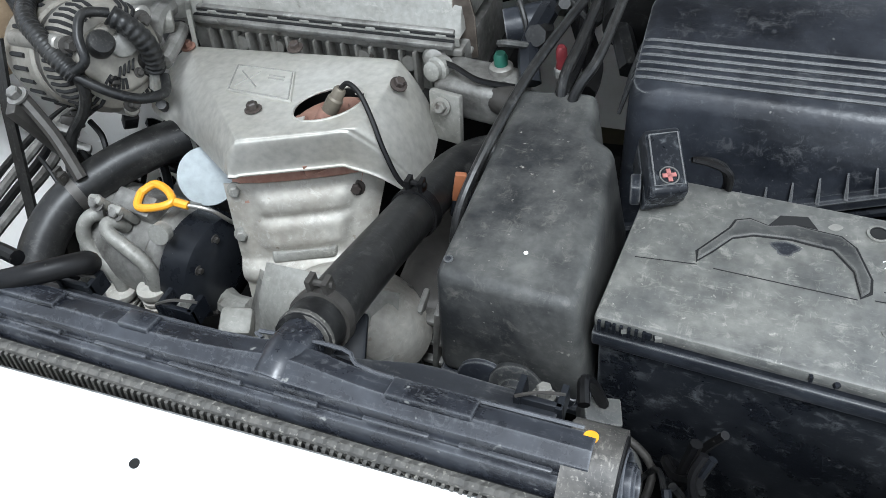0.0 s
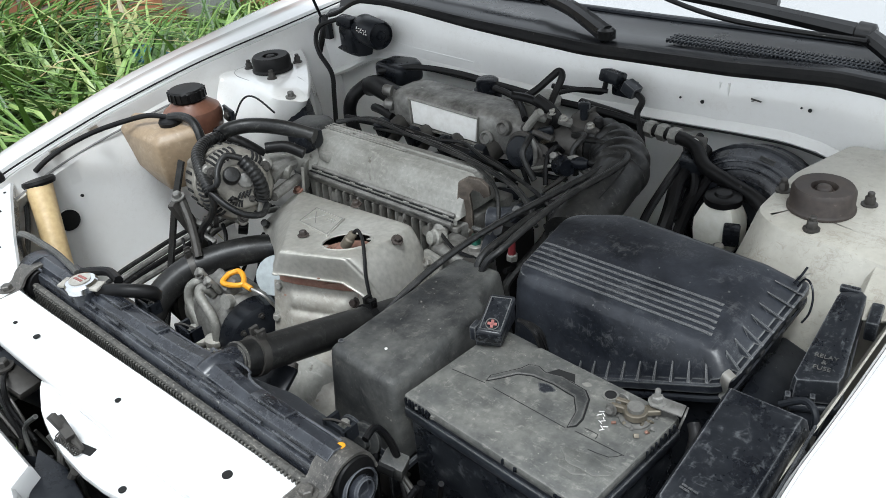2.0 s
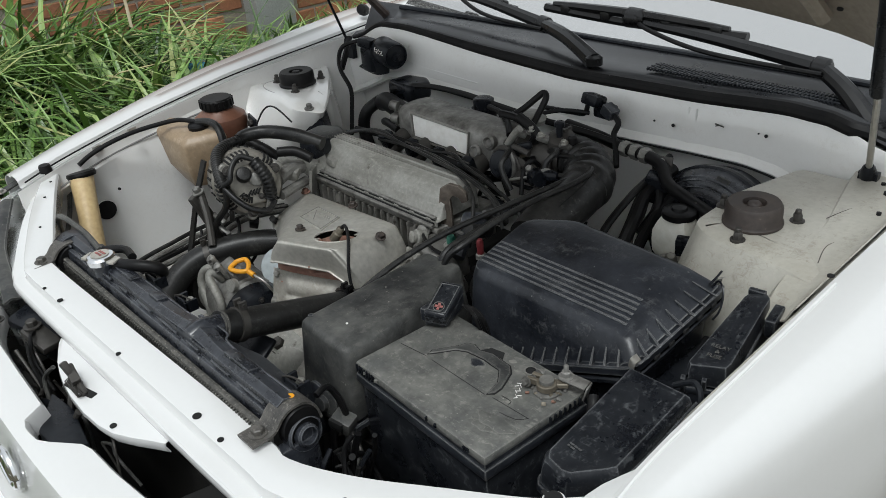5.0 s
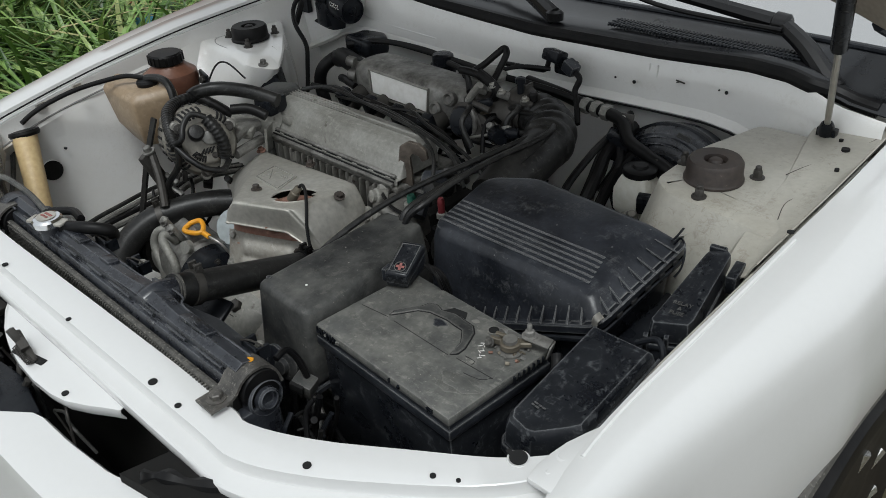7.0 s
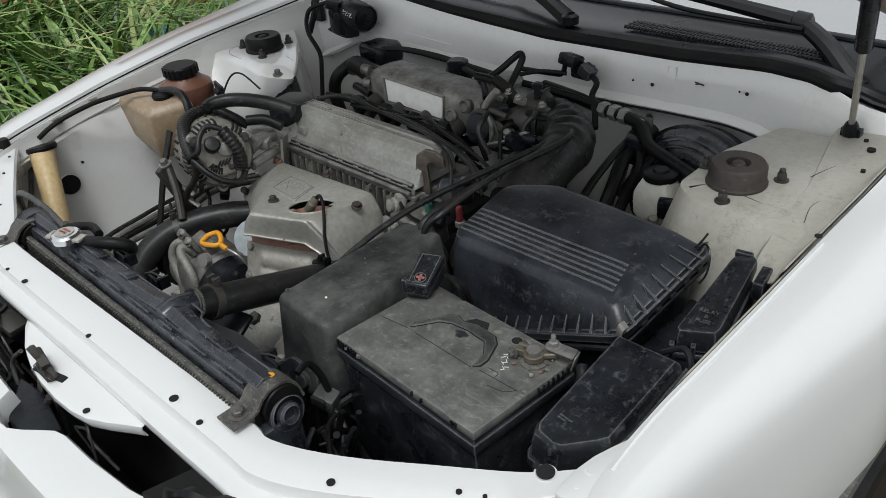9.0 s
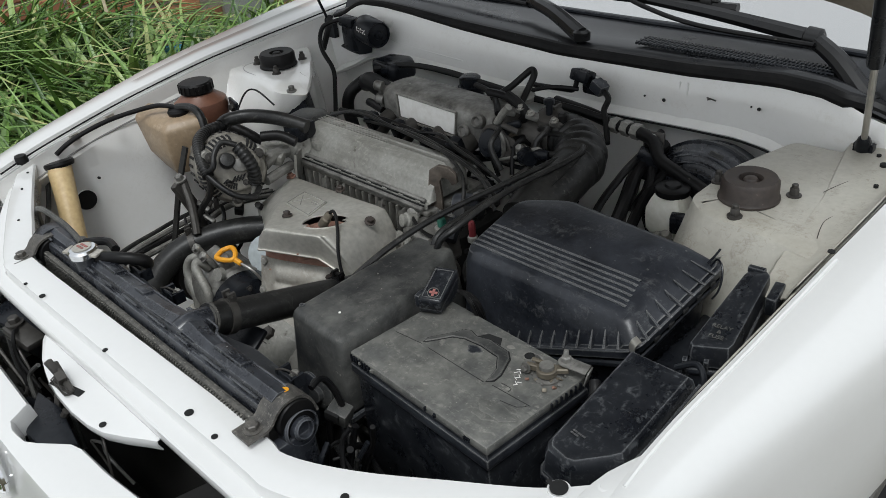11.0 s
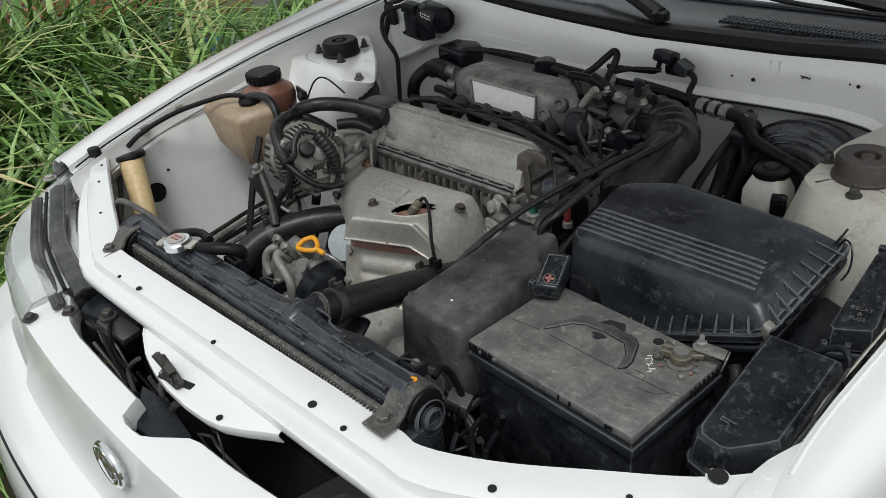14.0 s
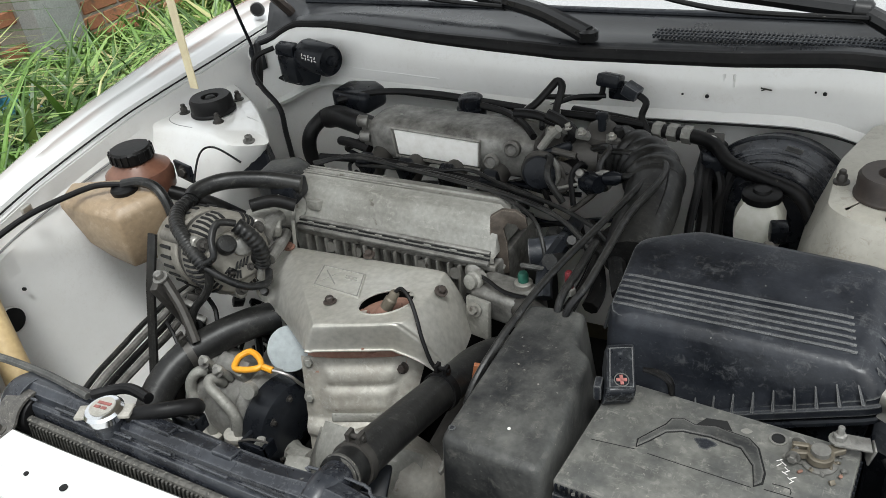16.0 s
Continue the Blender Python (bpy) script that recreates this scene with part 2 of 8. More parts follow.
def solid(name, bm, material, label, category, group="", kind="", smooth=True):
    return tagged(part(name, bm, material, None, "", smooth), label, category, group, kind)


def bevelled(bm, width, segments=2, sharp=25):
    if width:
        bmesh.ops.recalc_face_normals(bm, faces=bm.faces)
        bm.normal_update()
        edges = [e for e in bm.edges if len(e.link_faces) == 2 and e.calc_face_angle(0) > radians(sharp)]
        bmesh.ops.bevel(bm, geom=edges, offset=width, segments=segments, profile=0.5, affect="EDGES", clamp_overlap=True)
    return bm


def add_box(bm, centre, size, turn=(0, 0, 0)):
    m = Matrix.LocRotScale(centre, Euler([radians(a) for a in turn]), size)
    bmesh.ops.create_cube(bm, size=1, matrix=m)
    return bm


def box(centre, size, turn=(0, 0, 0), bevel=0.0, segments=2):
    return bevelled(add_box(bmesh.new(), centre, size, turn), bevel, segments)


def add_prism(bm, low, high):
    """A solid between two outlines with the same number of points."""
    a, b = [bm.verts.new(p) for p in low], [bm.verts.new(p) for p in high]
    n = len(a)
    bm.faces.new(a[::-1])
    bm.faces.new(b)
    for i in range(n):
        bm.faces.new((a[i], a[(i + 1) % n], b[(i + 1) % n], b[i]))
    return bm


def prism(outline, z0, z1, bevel=0.0, segments=2, shrink=0.0):
    """An outline in x and y between two heights; shrink pulls the upper outline in towards its middle."""
    cx, cy = sum(p[0] for p in outline) / len(outline), sum(p[1] for p in outline) / len(outline)
    k = 1 - shrink
    low = [(x, y, z0) for x, y in outline]
    high = [(cx + (x - cx) * k, cy + (y - cy) * k, z1) for x, y in outline]
    return bevelled(add_prism(bmesh.new(), low, high), bevel, segments)


def add_loft(bm, rings, closed=True, caps=True):
    vs = [[bm.verts.new(p) for p in r] for r in rings]
    n = len(vs[0])
    for a, b in zip(vs, vs[1:]):
        for i in range(n if closed else n - 1):
            bm.faces.new((a[i], a[(i + 1) % n], b[(i + 1) % n], b[i]))
    if caps and closed:
        bm.faces.new(vs[0][::-1])
        bm.faces.new(vs[-1])
    return bm


def smooth_line(points, steps=6):
    pts = [Vector(p) for p in points]
    if len(pts) < 3:
        return pts
    out = []
    for i in range(len(pts) - 1):
        a, b, c, d = pts[max(0, i - 1)], pts[i], pts[i + 1], pts[min(len(pts) - 1, i + 2)]
        for k in range(steps):
            t = k / steps
            out.append(0.5 * (2 * b + (c - a) * t + (2 * a - 5 * b + 4 * c - d) * t * t + (3 * b - a - 3 * c + d) * t ** 3))
    return out + [pts[-1]]


def add_tube(bm, points, radius, sides=12, steps=6, hollow=0.0):
    """A round hose through the points. radius: one number, or a function of the share of the way."""
    line = smooth_line(points, steps)
    n = len(line)
    up = Vector((0, 0, 1))
    rings, last = [], None
    for i, p in enumerate(line):
        d = (line[min(n - 1, i + 1)] - line[max(0, i - 1)]).normalized()
        side = d.cross(up) if last is None else (last - d * last.dot(d))
        if side.length < 1e-4:
            side = d.cross(Vector((1, 0, 0)))
        side.normalize()
        last = side
        over = d.cross(side)
        r = radius(i / (n - 1)) if callable(radius) else radius
        rings.append([p + side * math.cos(2 * math.pi * k / sides) * r + over * math.sin(2 * math.pi * k / sides) * r for k in range(sides)])
    return add_loft(bm, rings)


def tube(points, radius, sides=12, steps=6):
    return add_tube(bmesh.new(), points, radius, sides, steps)


def add_lathe(bm, profile, m=None, sides=24):
    """Turns a profile of (radius, height) about its axis; m places it."""
    m = m or Matrix.Identity(4)
    rings = [[m @ Vector((r * math.cos(2 * math.pi * k / sides), r * math.sin(2 * math.pi * k / sides), z)) for k in range(sides)] for r, z in profile]
    return add_loft(bm, rings)


def lathe(profile, m=None, sides=24):
    return add_lathe(bmesh.new(), profile, m, sides)


def aim(at, way):
    """A pose at a place whose z axis points along way."""
    return Matrix.Translation(at) @ Vector(way).to_track_quat("Z", "Y").to_matrix().to_4x4()


def add_bolt(bm, at, way=(0, 0, 1), r=0.008, h=0.006):
    add_lathe(bm, [(r * 1.55, 0), (r * 1.55, h * 0.25), (r * 1.1, h * 0.3)], aim(at, way), 14)
    add_lathe(bm, [(r, h * 0.25), (r, h), (r * 0.8, h * 1.15)], aim(at, way), 6)
    return bm


def bolt(at, way=(0, 0, 1), r=0.008, h=0.006):
    return add_bolt(bmesh.new(), at, way, r, h)


def add_sheet(bm, rows, thick=0.0012, cut=None):
    """A sheet through rows of points, given its thickness along its normals."""
    vs = [[bm.verts.new(p) for p in r] for r in rows]
    faces = []
    for a, b in zip(vs, vs[1:]):
        for i in range(len(a) - 1):
            if cut is None or not cut((a[i].co + b[i + 1].co) / 2):
                faces.append(bm.faces.new((a[i], a[i + 1], b[i + 1], b[i])))
    bmesh.ops.recalc_face_normals(bm, faces=faces)
    bm.normal_update()
    back = {}
    for v in [v for r in vs for v in r if not v.link_faces]:
        bm.verts.remove(v)
    for r in vs:
        for v in [v for v in r if v.is_valid]:
            back[v] = bm.verts.new(v.co - v.normal * thick)
    edge = [e for f in faces for e in f.edges if len(e.link_faces) == 1]
    for f in faces:
        bm.faces.new([back[v] for v in reversed(f.verts)])
    for e in set(edge):
        a, b = e.verts
        bm.faces.new((a, b, back[b], back[a]))
    return bm


def surface(rows, steps=4, thick=0.0012, cut=None):
    """A smooth sheet through a coarse net of points."""
    lines = [smooth_line(r, steps) for r in rows]
    cols = [smooth_line([l[i] for l in lines], steps) for i in range(len(lines[0]))]
    return add_sheet(bmesh.new(), cols, thick, cut)


def sheet(rows, thick=0.0012):
    return add_sheet(bmesh.new(), rows, thick)


# ---- large structure ----
def interp(x, pts):
    """Linear interpolation through (x, value) pairs."""
    return float(np.interp(x, [p[0] for p in pts], [p[1] for p in pts]))


def disc(at, way, r, h=0.0015):
    return lathe([(r, 0), (r, h), (r * 0.9, h)], aim(at, way), 20)


# ---- ground, grass and brick wall beside the car ----
def ground_height(x, y):
    rise = max(0.0, min(1.0, (-0.95 - x) / 1.2))
    return 0.06 + 0.14 * rise * rise * (3 - 2 * rise) + 0.03 * noise.noise((x * 0.9, y * 0.9, 0))


xs = [-400, -60, -20, -8, -6, -5] + [-4 + 0.25 * i for i in range(13)] + [-0.7, 0, 1, 3, 8, 30, 400]
ys = [-400, -60, -20, -6, -3] + [-1.5 + 0.3 * i for i in range(22)] + [7, 12, 40, 400]
ground = solid("ground", sheet([[(x, y, ground_height(x, y)) for x in xs] for y in ys], 0.02), EARTH, "bare brown earth under tall grass", "ground", kind="structure")


def leaf_material(name, a, b):
    m = mat(name, a, 0.38, second=b, amount=0.8, scale=3.0, fine=60, bump=0.1)
    nt = m.node_tree
    p = nt.nodes["Principled BSDF"]
    geo = nt.nodes.new("ShaderNodeNewGeometry")
    tint = nt.nodes.new("ShaderNodeValToRGB")
    e = tint.color_ramp.elements
    e[0].color, e[1].color = (*a, 1), (*b, 1)
    for pos, c in ((0.35, (0.085, 0.17, 0.028)), (0.60, (0.16, 0.28, 0.06)), (0.82, (0.27, 0.38, 0.12)), (0.95, (0.36, 0.36, 0.15))):
        k = e.new(pos)
        k.color = (*c, 1)
    nt.links.new(geo.outputs["Random Per Island"], tint.inputs[0])
    nt.links.new(tint.outputs[0], p.inputs["Base Color"])
    p.inputs["Transmission Weight"].default_value = 0.0
    p.inputs["Subsurface Weight"].default_value = 0.0
    return m


GRASS = leaf_material("grass_blades", (0.035, 0.080, 0.014), (0.46, 0.39, 0.21))
rng = random.Random(7)
verts, faces = [], []
for i in range(23000):
    x = -0.95 - 1.95 * rng.random() ** 1.1
    y = -0.9 + 5.4 * rng.random()
    clump = noise.noise((x * 1.6, y * 1.6, 3.0))
    if clump < -0.35 and rng.random() < 0.6:
        continue
    z = ground_height(x, y)
    long = (0.34 + 0.56 * rng.random()) * (0.85 + 0.35 * clump) * (0.72 if x > -1.15 else 1.0) * (1.25 + (0.46 + 0.55 * max(0.0, min(1.0, (x + 3.0) / 1.5)) - 1.25) * max(0.0, min(1.0, (y - 1.1) / 0.6)))
    wide = (0.0055 + 0.018 * rng.random() ** 1.2) * (1.0 if y < 1.5 else 0.8)
    way, lean = rng.random() * 2 * math.pi, 0.35 + 0.9 * rng.random() ** 1.1
    dx, dy = math.cos(way), math.sin(way)
    if (x > -1.15 and dx > 0) or (x < -2.3 and dx < 0):
        dx = -dx
    start, n = len(verts), 6
    for k in range(n):
        t = k / (n - 1)
        out = long * lean * (0.25 * t + 0.75 * t * t)
        up = long * (t - 0.58 * lean * t * t * t)
        w = wide * (0.55 + 0.45 * math.sin(math.pi * min(1, t * 1.3))) * (1 - t ** 4) + 0.0004
        cx, cy, cz = x + dx * out, y + dy * out, z + up
        verts += [(cx - dy * w, cy + dx * w, cz + w * 0.35), (cx, cy, cz - w * 0.1), (cx + dy * w, cy - dx * w, cz + w * 0.35)]
    for k in range(n - 1):
        a = start + 3 * k
        faces += [(a, a + 1, a + 4, a + 3), (a + 1, a + 2, a + 5, a + 4)]
me = bpy.data.meshes.new("grass")
me.from_pydata(verts, [], faces)
me.materials.append(GRASS)
grass = tagged(new("grass", me), "tall green grass with long arching blades", "grass", kind="stuff")

BRICK = mat("orange_brick", (0.38, 0.16, 0.08), 0.85, second=(0.22, 0.105, 0.06), amount=0.85, scale=9, fine=80, bump=0.9, speck=(0.13, 0.095, 0.065), speck_scale=14, speck_cut=0.60)
nt = BRICK.node_tree
info = nt.nodes.new("ShaderNodeObjectInfo")
hsv = nt.nodes.new("ShaderNodeHueSaturation")
rng_map = nt.nodes.new("ShaderNodeMapRange")
rng_map.inputs["To Min"].default_value, rng_map.inputs["To Max"].default_value = 0.75, 1.25
nt.links.new(info.outputs["Random"], rng_map.inputs["Value"])
nt.links.new(rng_map.outputs[0], hsv.inputs["Value"])
src = nt.nodes["Principled BSDF"].inputs["Base Color"].links[0].from_socket
nt.links.new(src, hsv.inputs["Color"])
nt.links.new(hsv.outputs[0], nt.nodes["Principled BSDF"].inputs["Base Color"])
MORTAR = mat("mortar", (0.30, 0.26, 0.22), 0.9, second=(0.2, 0.17, 0.14), amount=0.6, scale=10, bump=0.7)
CONCRETE = mat("grey_concrete", (0.34, 0.35, 0.34), 0.85, second=(0.24, 0.24, 0.23), amount=0.6, scale=5, bump=0.5)
WALL_X = -3.05
brick_wall = solid("brick_wall", box((WALL_X - 0.12, 3.0, 0.9), (0.2, 9.0, 1.8)), MORTAR, "orange brick wall behind the tall grass", "wall", kind="structure")
post = solid("concrete_post", box((WALL_X - 0.02, 2.42, 0.95), (0.26, 0.24, 1.9), bevel=0.012), CONCRETE, "grey concrete post in the brick wall", "post", kind="structure")

# ---- the car's body ----
car = thing("car", (0.03, 1.0, 0.06), "white car with its hood raised and no grille", "car")

inner = [(-0.575, 0.510, 0.870), (-0.555, 0.478, 0.864), (-0.417, 0.418, 0.856), (-0.311, 0.377, 0.851), (-0.245, 0.352, 0.849), (-0.202, 0.345, 0.848), (0.112, 0.355, 0.843),
         (0.335, 0.362, 0.839), (0.383, 0.360, 0.839), (0.453, 0.390, 0.840), (0.531, 0.438, 0.842), (0.601, 0.482, 0.845), (0.640, 0.515, 0.849)]
outer = [(-0.610, 0.480), (-0.570, 0.440), (-0.446, 0.366), (-0.307, 0.305), (-0.260, 0.289), (-0.200, 0.284), (0.112, 0.291), (0.350, 0.296), (0.425, 0.300), (0.495, 0.332), (0.575, 0.388), (0.630, 0.436), (0.665, 0.480)]
rows = []
line_in = smooth_line(inner, 4)
line_out = smooth_line([(x, y, 0) for x, y in outer], 4)
for a, b in zip(line_in, line_out):
    u = Vector((b.x - a.x, b.y - a.y, 0))
    w = u.length
    u.normalize()
    prof = [(0.004, -0.045), (0.0, -0.004), (0.003, 0.0), (w * 0.63, 0.0), (w * 0.655, -0.0010), (w * 0.668, -0.0125), (w * 0.69, -0.0145), (w * 0.95, -0.0160), (w * 0.985, -0.0180), (w, -0.022), (w, -0.028), (w - 0.006, -0.040)]
    rows.append([a + u * d + Vector((0, 0, h)) for d, h in prof])
support = part("radiator_support", sheet(rows, 0.0015), WHITE, car, "white painted radiator support panel")
# Near-black discs and tubes stand for the shade inside holes, slots and gaps.
HOLE = mat("hole_shade_black", (0.006, 0.006, 0.006), 0.9, bump=0)
for x, y, z, r in ((-0.160, 0.307, 0.848, 0.0035), (-0.108, 0.310, 0.848, 0.0055), (0.0745, 0.3135, 0.8438, 0.0045), (0.254, 0.3245, 0.8411, 0.0070), (0.307, 0.3235, 0.8400, 0.0050), (0.474, 0.3605, 0.8412, 0.0058), (0.594, 0.437, 0.8445, 0.003), (0.5725, 0.4265, 0.8438, 0.004),
                   (-0.52, 0.449, 0.862, 0.003), (-0.465, 0.418, 0.859, 0.003), (-0.36, 0.372, 0.8535, 0.003)):
    part("hole_disc", disc((x, y, z - 0.0008), (0, 0, 1), r * 0.72), HOLE, support)
keyhole = disc((0.619, 0.490, 0.8476), (0, 0, 1), 0.0085)
add_box(keyhole, (0.610, 0.4895, 0.8482), (0.009, 0.0045, 0.0012), (0, 0, -10))
part("hole_disc", keyhole, HOLE, support)
part("collar", lathe([(0.0108, 0), (0.0108, 0.0010), (0.0098, 0.0014), (0.0088, 0.0010), (0.0086, 0)], pose(0.619, 0.490, 0.8456), 28), WHITE, support)
tab = [(0.641, 0.474), (0.639, 0.492), (0.640, 0.510), (0.644, 0.528), (0.652, 0.548), (0.660, 0.566), (0.668, 0.566), (0.668, 0.474)]
fender_tab = part("fender_tab", bevelled(add_prism(bmesh.new(), [(x, y, 0.845 + 0.10 * max(0, y - 0.50)) for x, y in tab], [(x, y, 0.8515 + 0.12 * max(0, y - 0.50)) for x, y in tab]), 0.0015, 2), WHITE, car, "white fender flange with two holes")
for x, y, z, r in ((0.652, 0.513, 0.8530, 0.0042), (0.652, 0.491, 0.8512, 0.0020)):
    part("hole_disc", disc((x, y, z - 0.0006), (0, -0.1, 1), r), HOLE, fender_tab)
    part("collar", lathe([(r * 1.7, 0), (r * 1.7, 0.0008), (r * 1.1, 0.0014), (r, 0.0008)], pose(x, y, z), 20), WHITE, fender_tab)

# fender on the camera's side: flange, rounded shoulder and side with its wheel arch
edge_r = [(0.44, 0.668, 0.844), (0.478, 0.664, 0.851), (0.52, 0.660, 0.856), (0.56, 0.658, 0.861), (0.612, 0.659, 0.868), (0.713, 0.668, 0.887), (0.887, 0.678, 0.911), (1.024, 0.686, 0.928), (1.20, 0.690, 0.945), (1.45, 0.70, 0.965), (2.1, 0.71, 0.985)]


def arch(y, cy=0.965, cz=0.348, r=0.366):
    d = abs(y - cy)
    return cz + math.sqrt(r * r - d * d) if d < r * 0.98 else 0.25


def fender_rows(mirror=1, xc=0.0, out=0.113, edge=edge_r, y0=0.445):
    rows = []
    for k in range(70):
        y = y0 + (2.1 - y0) * (k / 69) ** 1.25
        ex, ez = interp(y, [(e[0], e[1]) for e in edge]), interp(y, [(e[0], e[2]) for e in edge])
        low = arch(y)
        grow = min(1.0, 0.45 + (y - y0) * 1.4)
        prof = [(-0.014, -0.030), (-0.004, -0.026), (-0.001, -0.004), (0.002, 0.0), (0.03, 0.0035), (0.07, 0.0035), (0.105, -0.001), (0.132, -0.012), (0.150, -0.032), (0.160, -0.072)]
        pts = [(xc + mirror * (ex + dx * (grow if dx > 0 else 1) * out / 0.165), y, ez + dz) for dx, dz in prof]
        top = pts[-1][2]
        for s in (0.3, 0.65, 0.93, 1.0):
            pts.append((pts[9][0] + mirror * (0.012 * math.sin(s * 2.2) - (0.018 if s == 1.0 else 0)), y, top + (min(low, top - 0.02) - top) * s))
        rows.append(pts)
    return rows


fender = part("fender", sheet(fender_rows(), 0.0015), WHITE, car, "glossy white fender")
part("lip", tube([(x + 0.007, y, z + 0.0012) for y, x, z in edge_r[2:7]], 0.0028, 8), WHITE, fender)
arch_ys = [0.965 + 0.352 * math.cos(math.pi * k / 30) for k in range(31)]
part("arch_lip", tube([(interp(y, [(e[0], e[1]) for e in edge_r]) + 0.112, y, arch(y) + 0.003) for y in arch_ys], 0.009, 8, 2), FIN, fender, "dirty rolled edge of the wheel arch")
for x, y, z in ((0.6785, 0.898, 0.9125),):
    part("hole_disc", disc((x - 0.003, y, z + 0.001), (0, 0, 1), 0.004), HOLE, fender)

# fender on the far side: two ridges and a drip gutter
gut = [(0.36, -0.515, 0.868), (0.499, -0.572, 0.883), (0.683, -0.616, 0.902), (0.90, -0.629, 0.926), (1.138, -0.615, 0.947), (1.3, -0.61, 0.96), (2.1, -0.60, 0.985)]
sil = [(0.33, -0.60), (0.36, -0.615), (0.55, -0.692), (0.80, -0.768), (1.178, -0.815), (1.4, -0.825), (2.1, -0.83)]
rows = []
for k in range(60):
    y = 0.40 + 1.7 * (k / 59) ** 1.2
    gx, gz = interp(y, [(e[0], e[1]) for e in gut]), interp(y, [(e[0], e[2]) for e in gut])
    ox = interp(y, sil)
    w = ox - gx
    prof = [(-0.0, -0.03, 1), (0.004, -0.012, 1), (0.0, -0.006, 1), (0.0, 0.0, 1)]
    pts = [(gx + 0.010, y, gz - 0.034), (gx + 0.009, y, gz - 0.007), (gx, y, gz - 0.006), (gx - 0.003, y, gz + 0.003)]
    for s, dz in ((0.15, 0.007), (0.38, 0.006), (0.44, 0.0), (0.5, 0.0), (0.70, -0.001), (0.84, -0.008), (0.94, -0.02), (1.0, -0.05)):
        pts.append((gx + w * s, y, gz + dz))
    low = arch(y)
    for s in (0.4, 0.8, 1.0):
        pts.append((ox - 0.008 * math.sin(s * 2.5), y, gz - 0.05 + (low - gz + 0.05) * s))
    rows.append(pts)
fender_far = part("fender", sheet(rows, 0.0015), WHITE, car, "glossy white fender with a ridge along its edge")
part("gutter_gap", tube([(x + 0.006, y, z - 0.002) for y, x, z in [(0.41, -0.536, 0.8735)] + gut[1:6]], 0.0015, 6), HOLE, fender_far)

# inner aprons
rows = []
for k in range(26):
    y = 0.39 + 0.86 * k / 25
    gx, gz = interp(y, [(e[0], e[1]) for e in gut]), interp(y, [(e[0], e[2]) for e in gut])
    bulge = 0.02 * math.sin(math.pi * min(1, max(0, (y - 0.42) / 0.5)))
    rows.append([(gx + 0.012, y, gz - 0.008), (gx + 0.014, y, gz - 0.035), (gx + 0.022, y, gz - 0.045), (-0.575 + bulge * 0.3, y, 0.80), (-0.568 + bulge * 0.6, y, 0.72), (-0.555 + bulge, y, 0.64), (-0.53 + bulge, y, 0.58), (-0.485 + bulge, y, 0.53), (-0.458 + bulge, y, 0.49), (-0.450 + bulge, y, 0.36)])
apron = part("inner_apron", sheet([*rows], 0.002), WHITE_IN, car, "dusty white inner apron panel")
part("hole_disc", disc((-0.560, 0.540, 0.757), (1, -0.05, 0.05), 0.019, 0.003), HOLE, apron)
part("collar", lathe([(0.0215, 0), (0.0215, 0.002), (0.0195, 0.0026), (0.0192, 0)], aim((-0.560, 0.540, 0.757), (1, -0.05, 0.05)), 28), WHITE_IN, apron)
part("seam", tube([(-0.50, 0.42, 0.838), (-0.545, 0.50, 0.846), (-0.578, 0.60, 0.856), (-0.592, 0.72, 0.868), (-0.598, 0.84, 0.878)], 0.0018, 6), GREY_IN, apron)
for y, z in ((0.60, 0.70), (0.622, 0.692), (0.625, 0.705), (0.59, 0.66), (0.575, 0.79)):
    part("hole_disc", disc((-0.5595, y, z), (1, 0, 0.15), 0.0026, 0.004), HOLE, apron)
rows = []
for k in range(16):
    y = 0.47 + 0.66 * k / 15
    ex, ez = interp(y, [(e[0], e[1]) for e in edge_r]), interp(y, [(e[0], e[2]) for e in edge_r])
    rows.append([(ex - 0.014, y, ez - 0.028), (ex - 0.02, y, ez - 0.04), (ex - 0.028, y, 0.80), (ex - 0.035, y, 0.70), (ex - 0.06, y, 0.62), (ex - 0.14, y, 0.55), (ex - 0.24, y, 0.5)])
part("inner_apron", sheet(rows, 0.002), CREAM, car, "creamy inner apron panel")

# flange between strut tower, firewall and fender
rows = []
for k in range(22):
    y = 0.845 + 0.50 * k / 21
    ex, ez = interp(y, [(e[0], e[1]) for e in edge_r]), interp(y, [(e[0], e[2]) for e in edge_r])
    wide = interp(y, [(0.845, 0.02), (0.92, 0.03), (1.05, 0.05), (1.15, 0.075), (1.22, 0.09), (1.35, 0.09)])
    base = interp(y, [(0.845, 0.862), (0.90, 0.884), (1.0, 0.8945), (1.15, 0.8955), (1.25, 0.900), (1.35, 0.905)])
    rows.append([(ex - 0.010, y, ez - 0.012), (ex - 0.014, y, ez - 0.018), (ex - 0.020, y, base + 0.010), (ex - 0.030, y, base + 0.004), (ex - 0.030 - wide * 0.5, y, base + 0.002), (ex - 0.030 - wide, y, base), (ex - 0.036 - wide, y, base - 0.012)])
shelf = part("fender_flange", sheet(rows, 0.0018), CREAM, car, "creamy dirty flange beside the fender")
for x, y, z, r in ((0.634, 1.165, 0.9020, 0.0055), (0.648, 1.10, 0.9020, 0.003), (0.618, 1.19, 0.9020, 0.003)):
    part("hole_disc", disc((x, y, z - 0.004), (0, 0, 1), r, 0.006), HOLE, shelf)
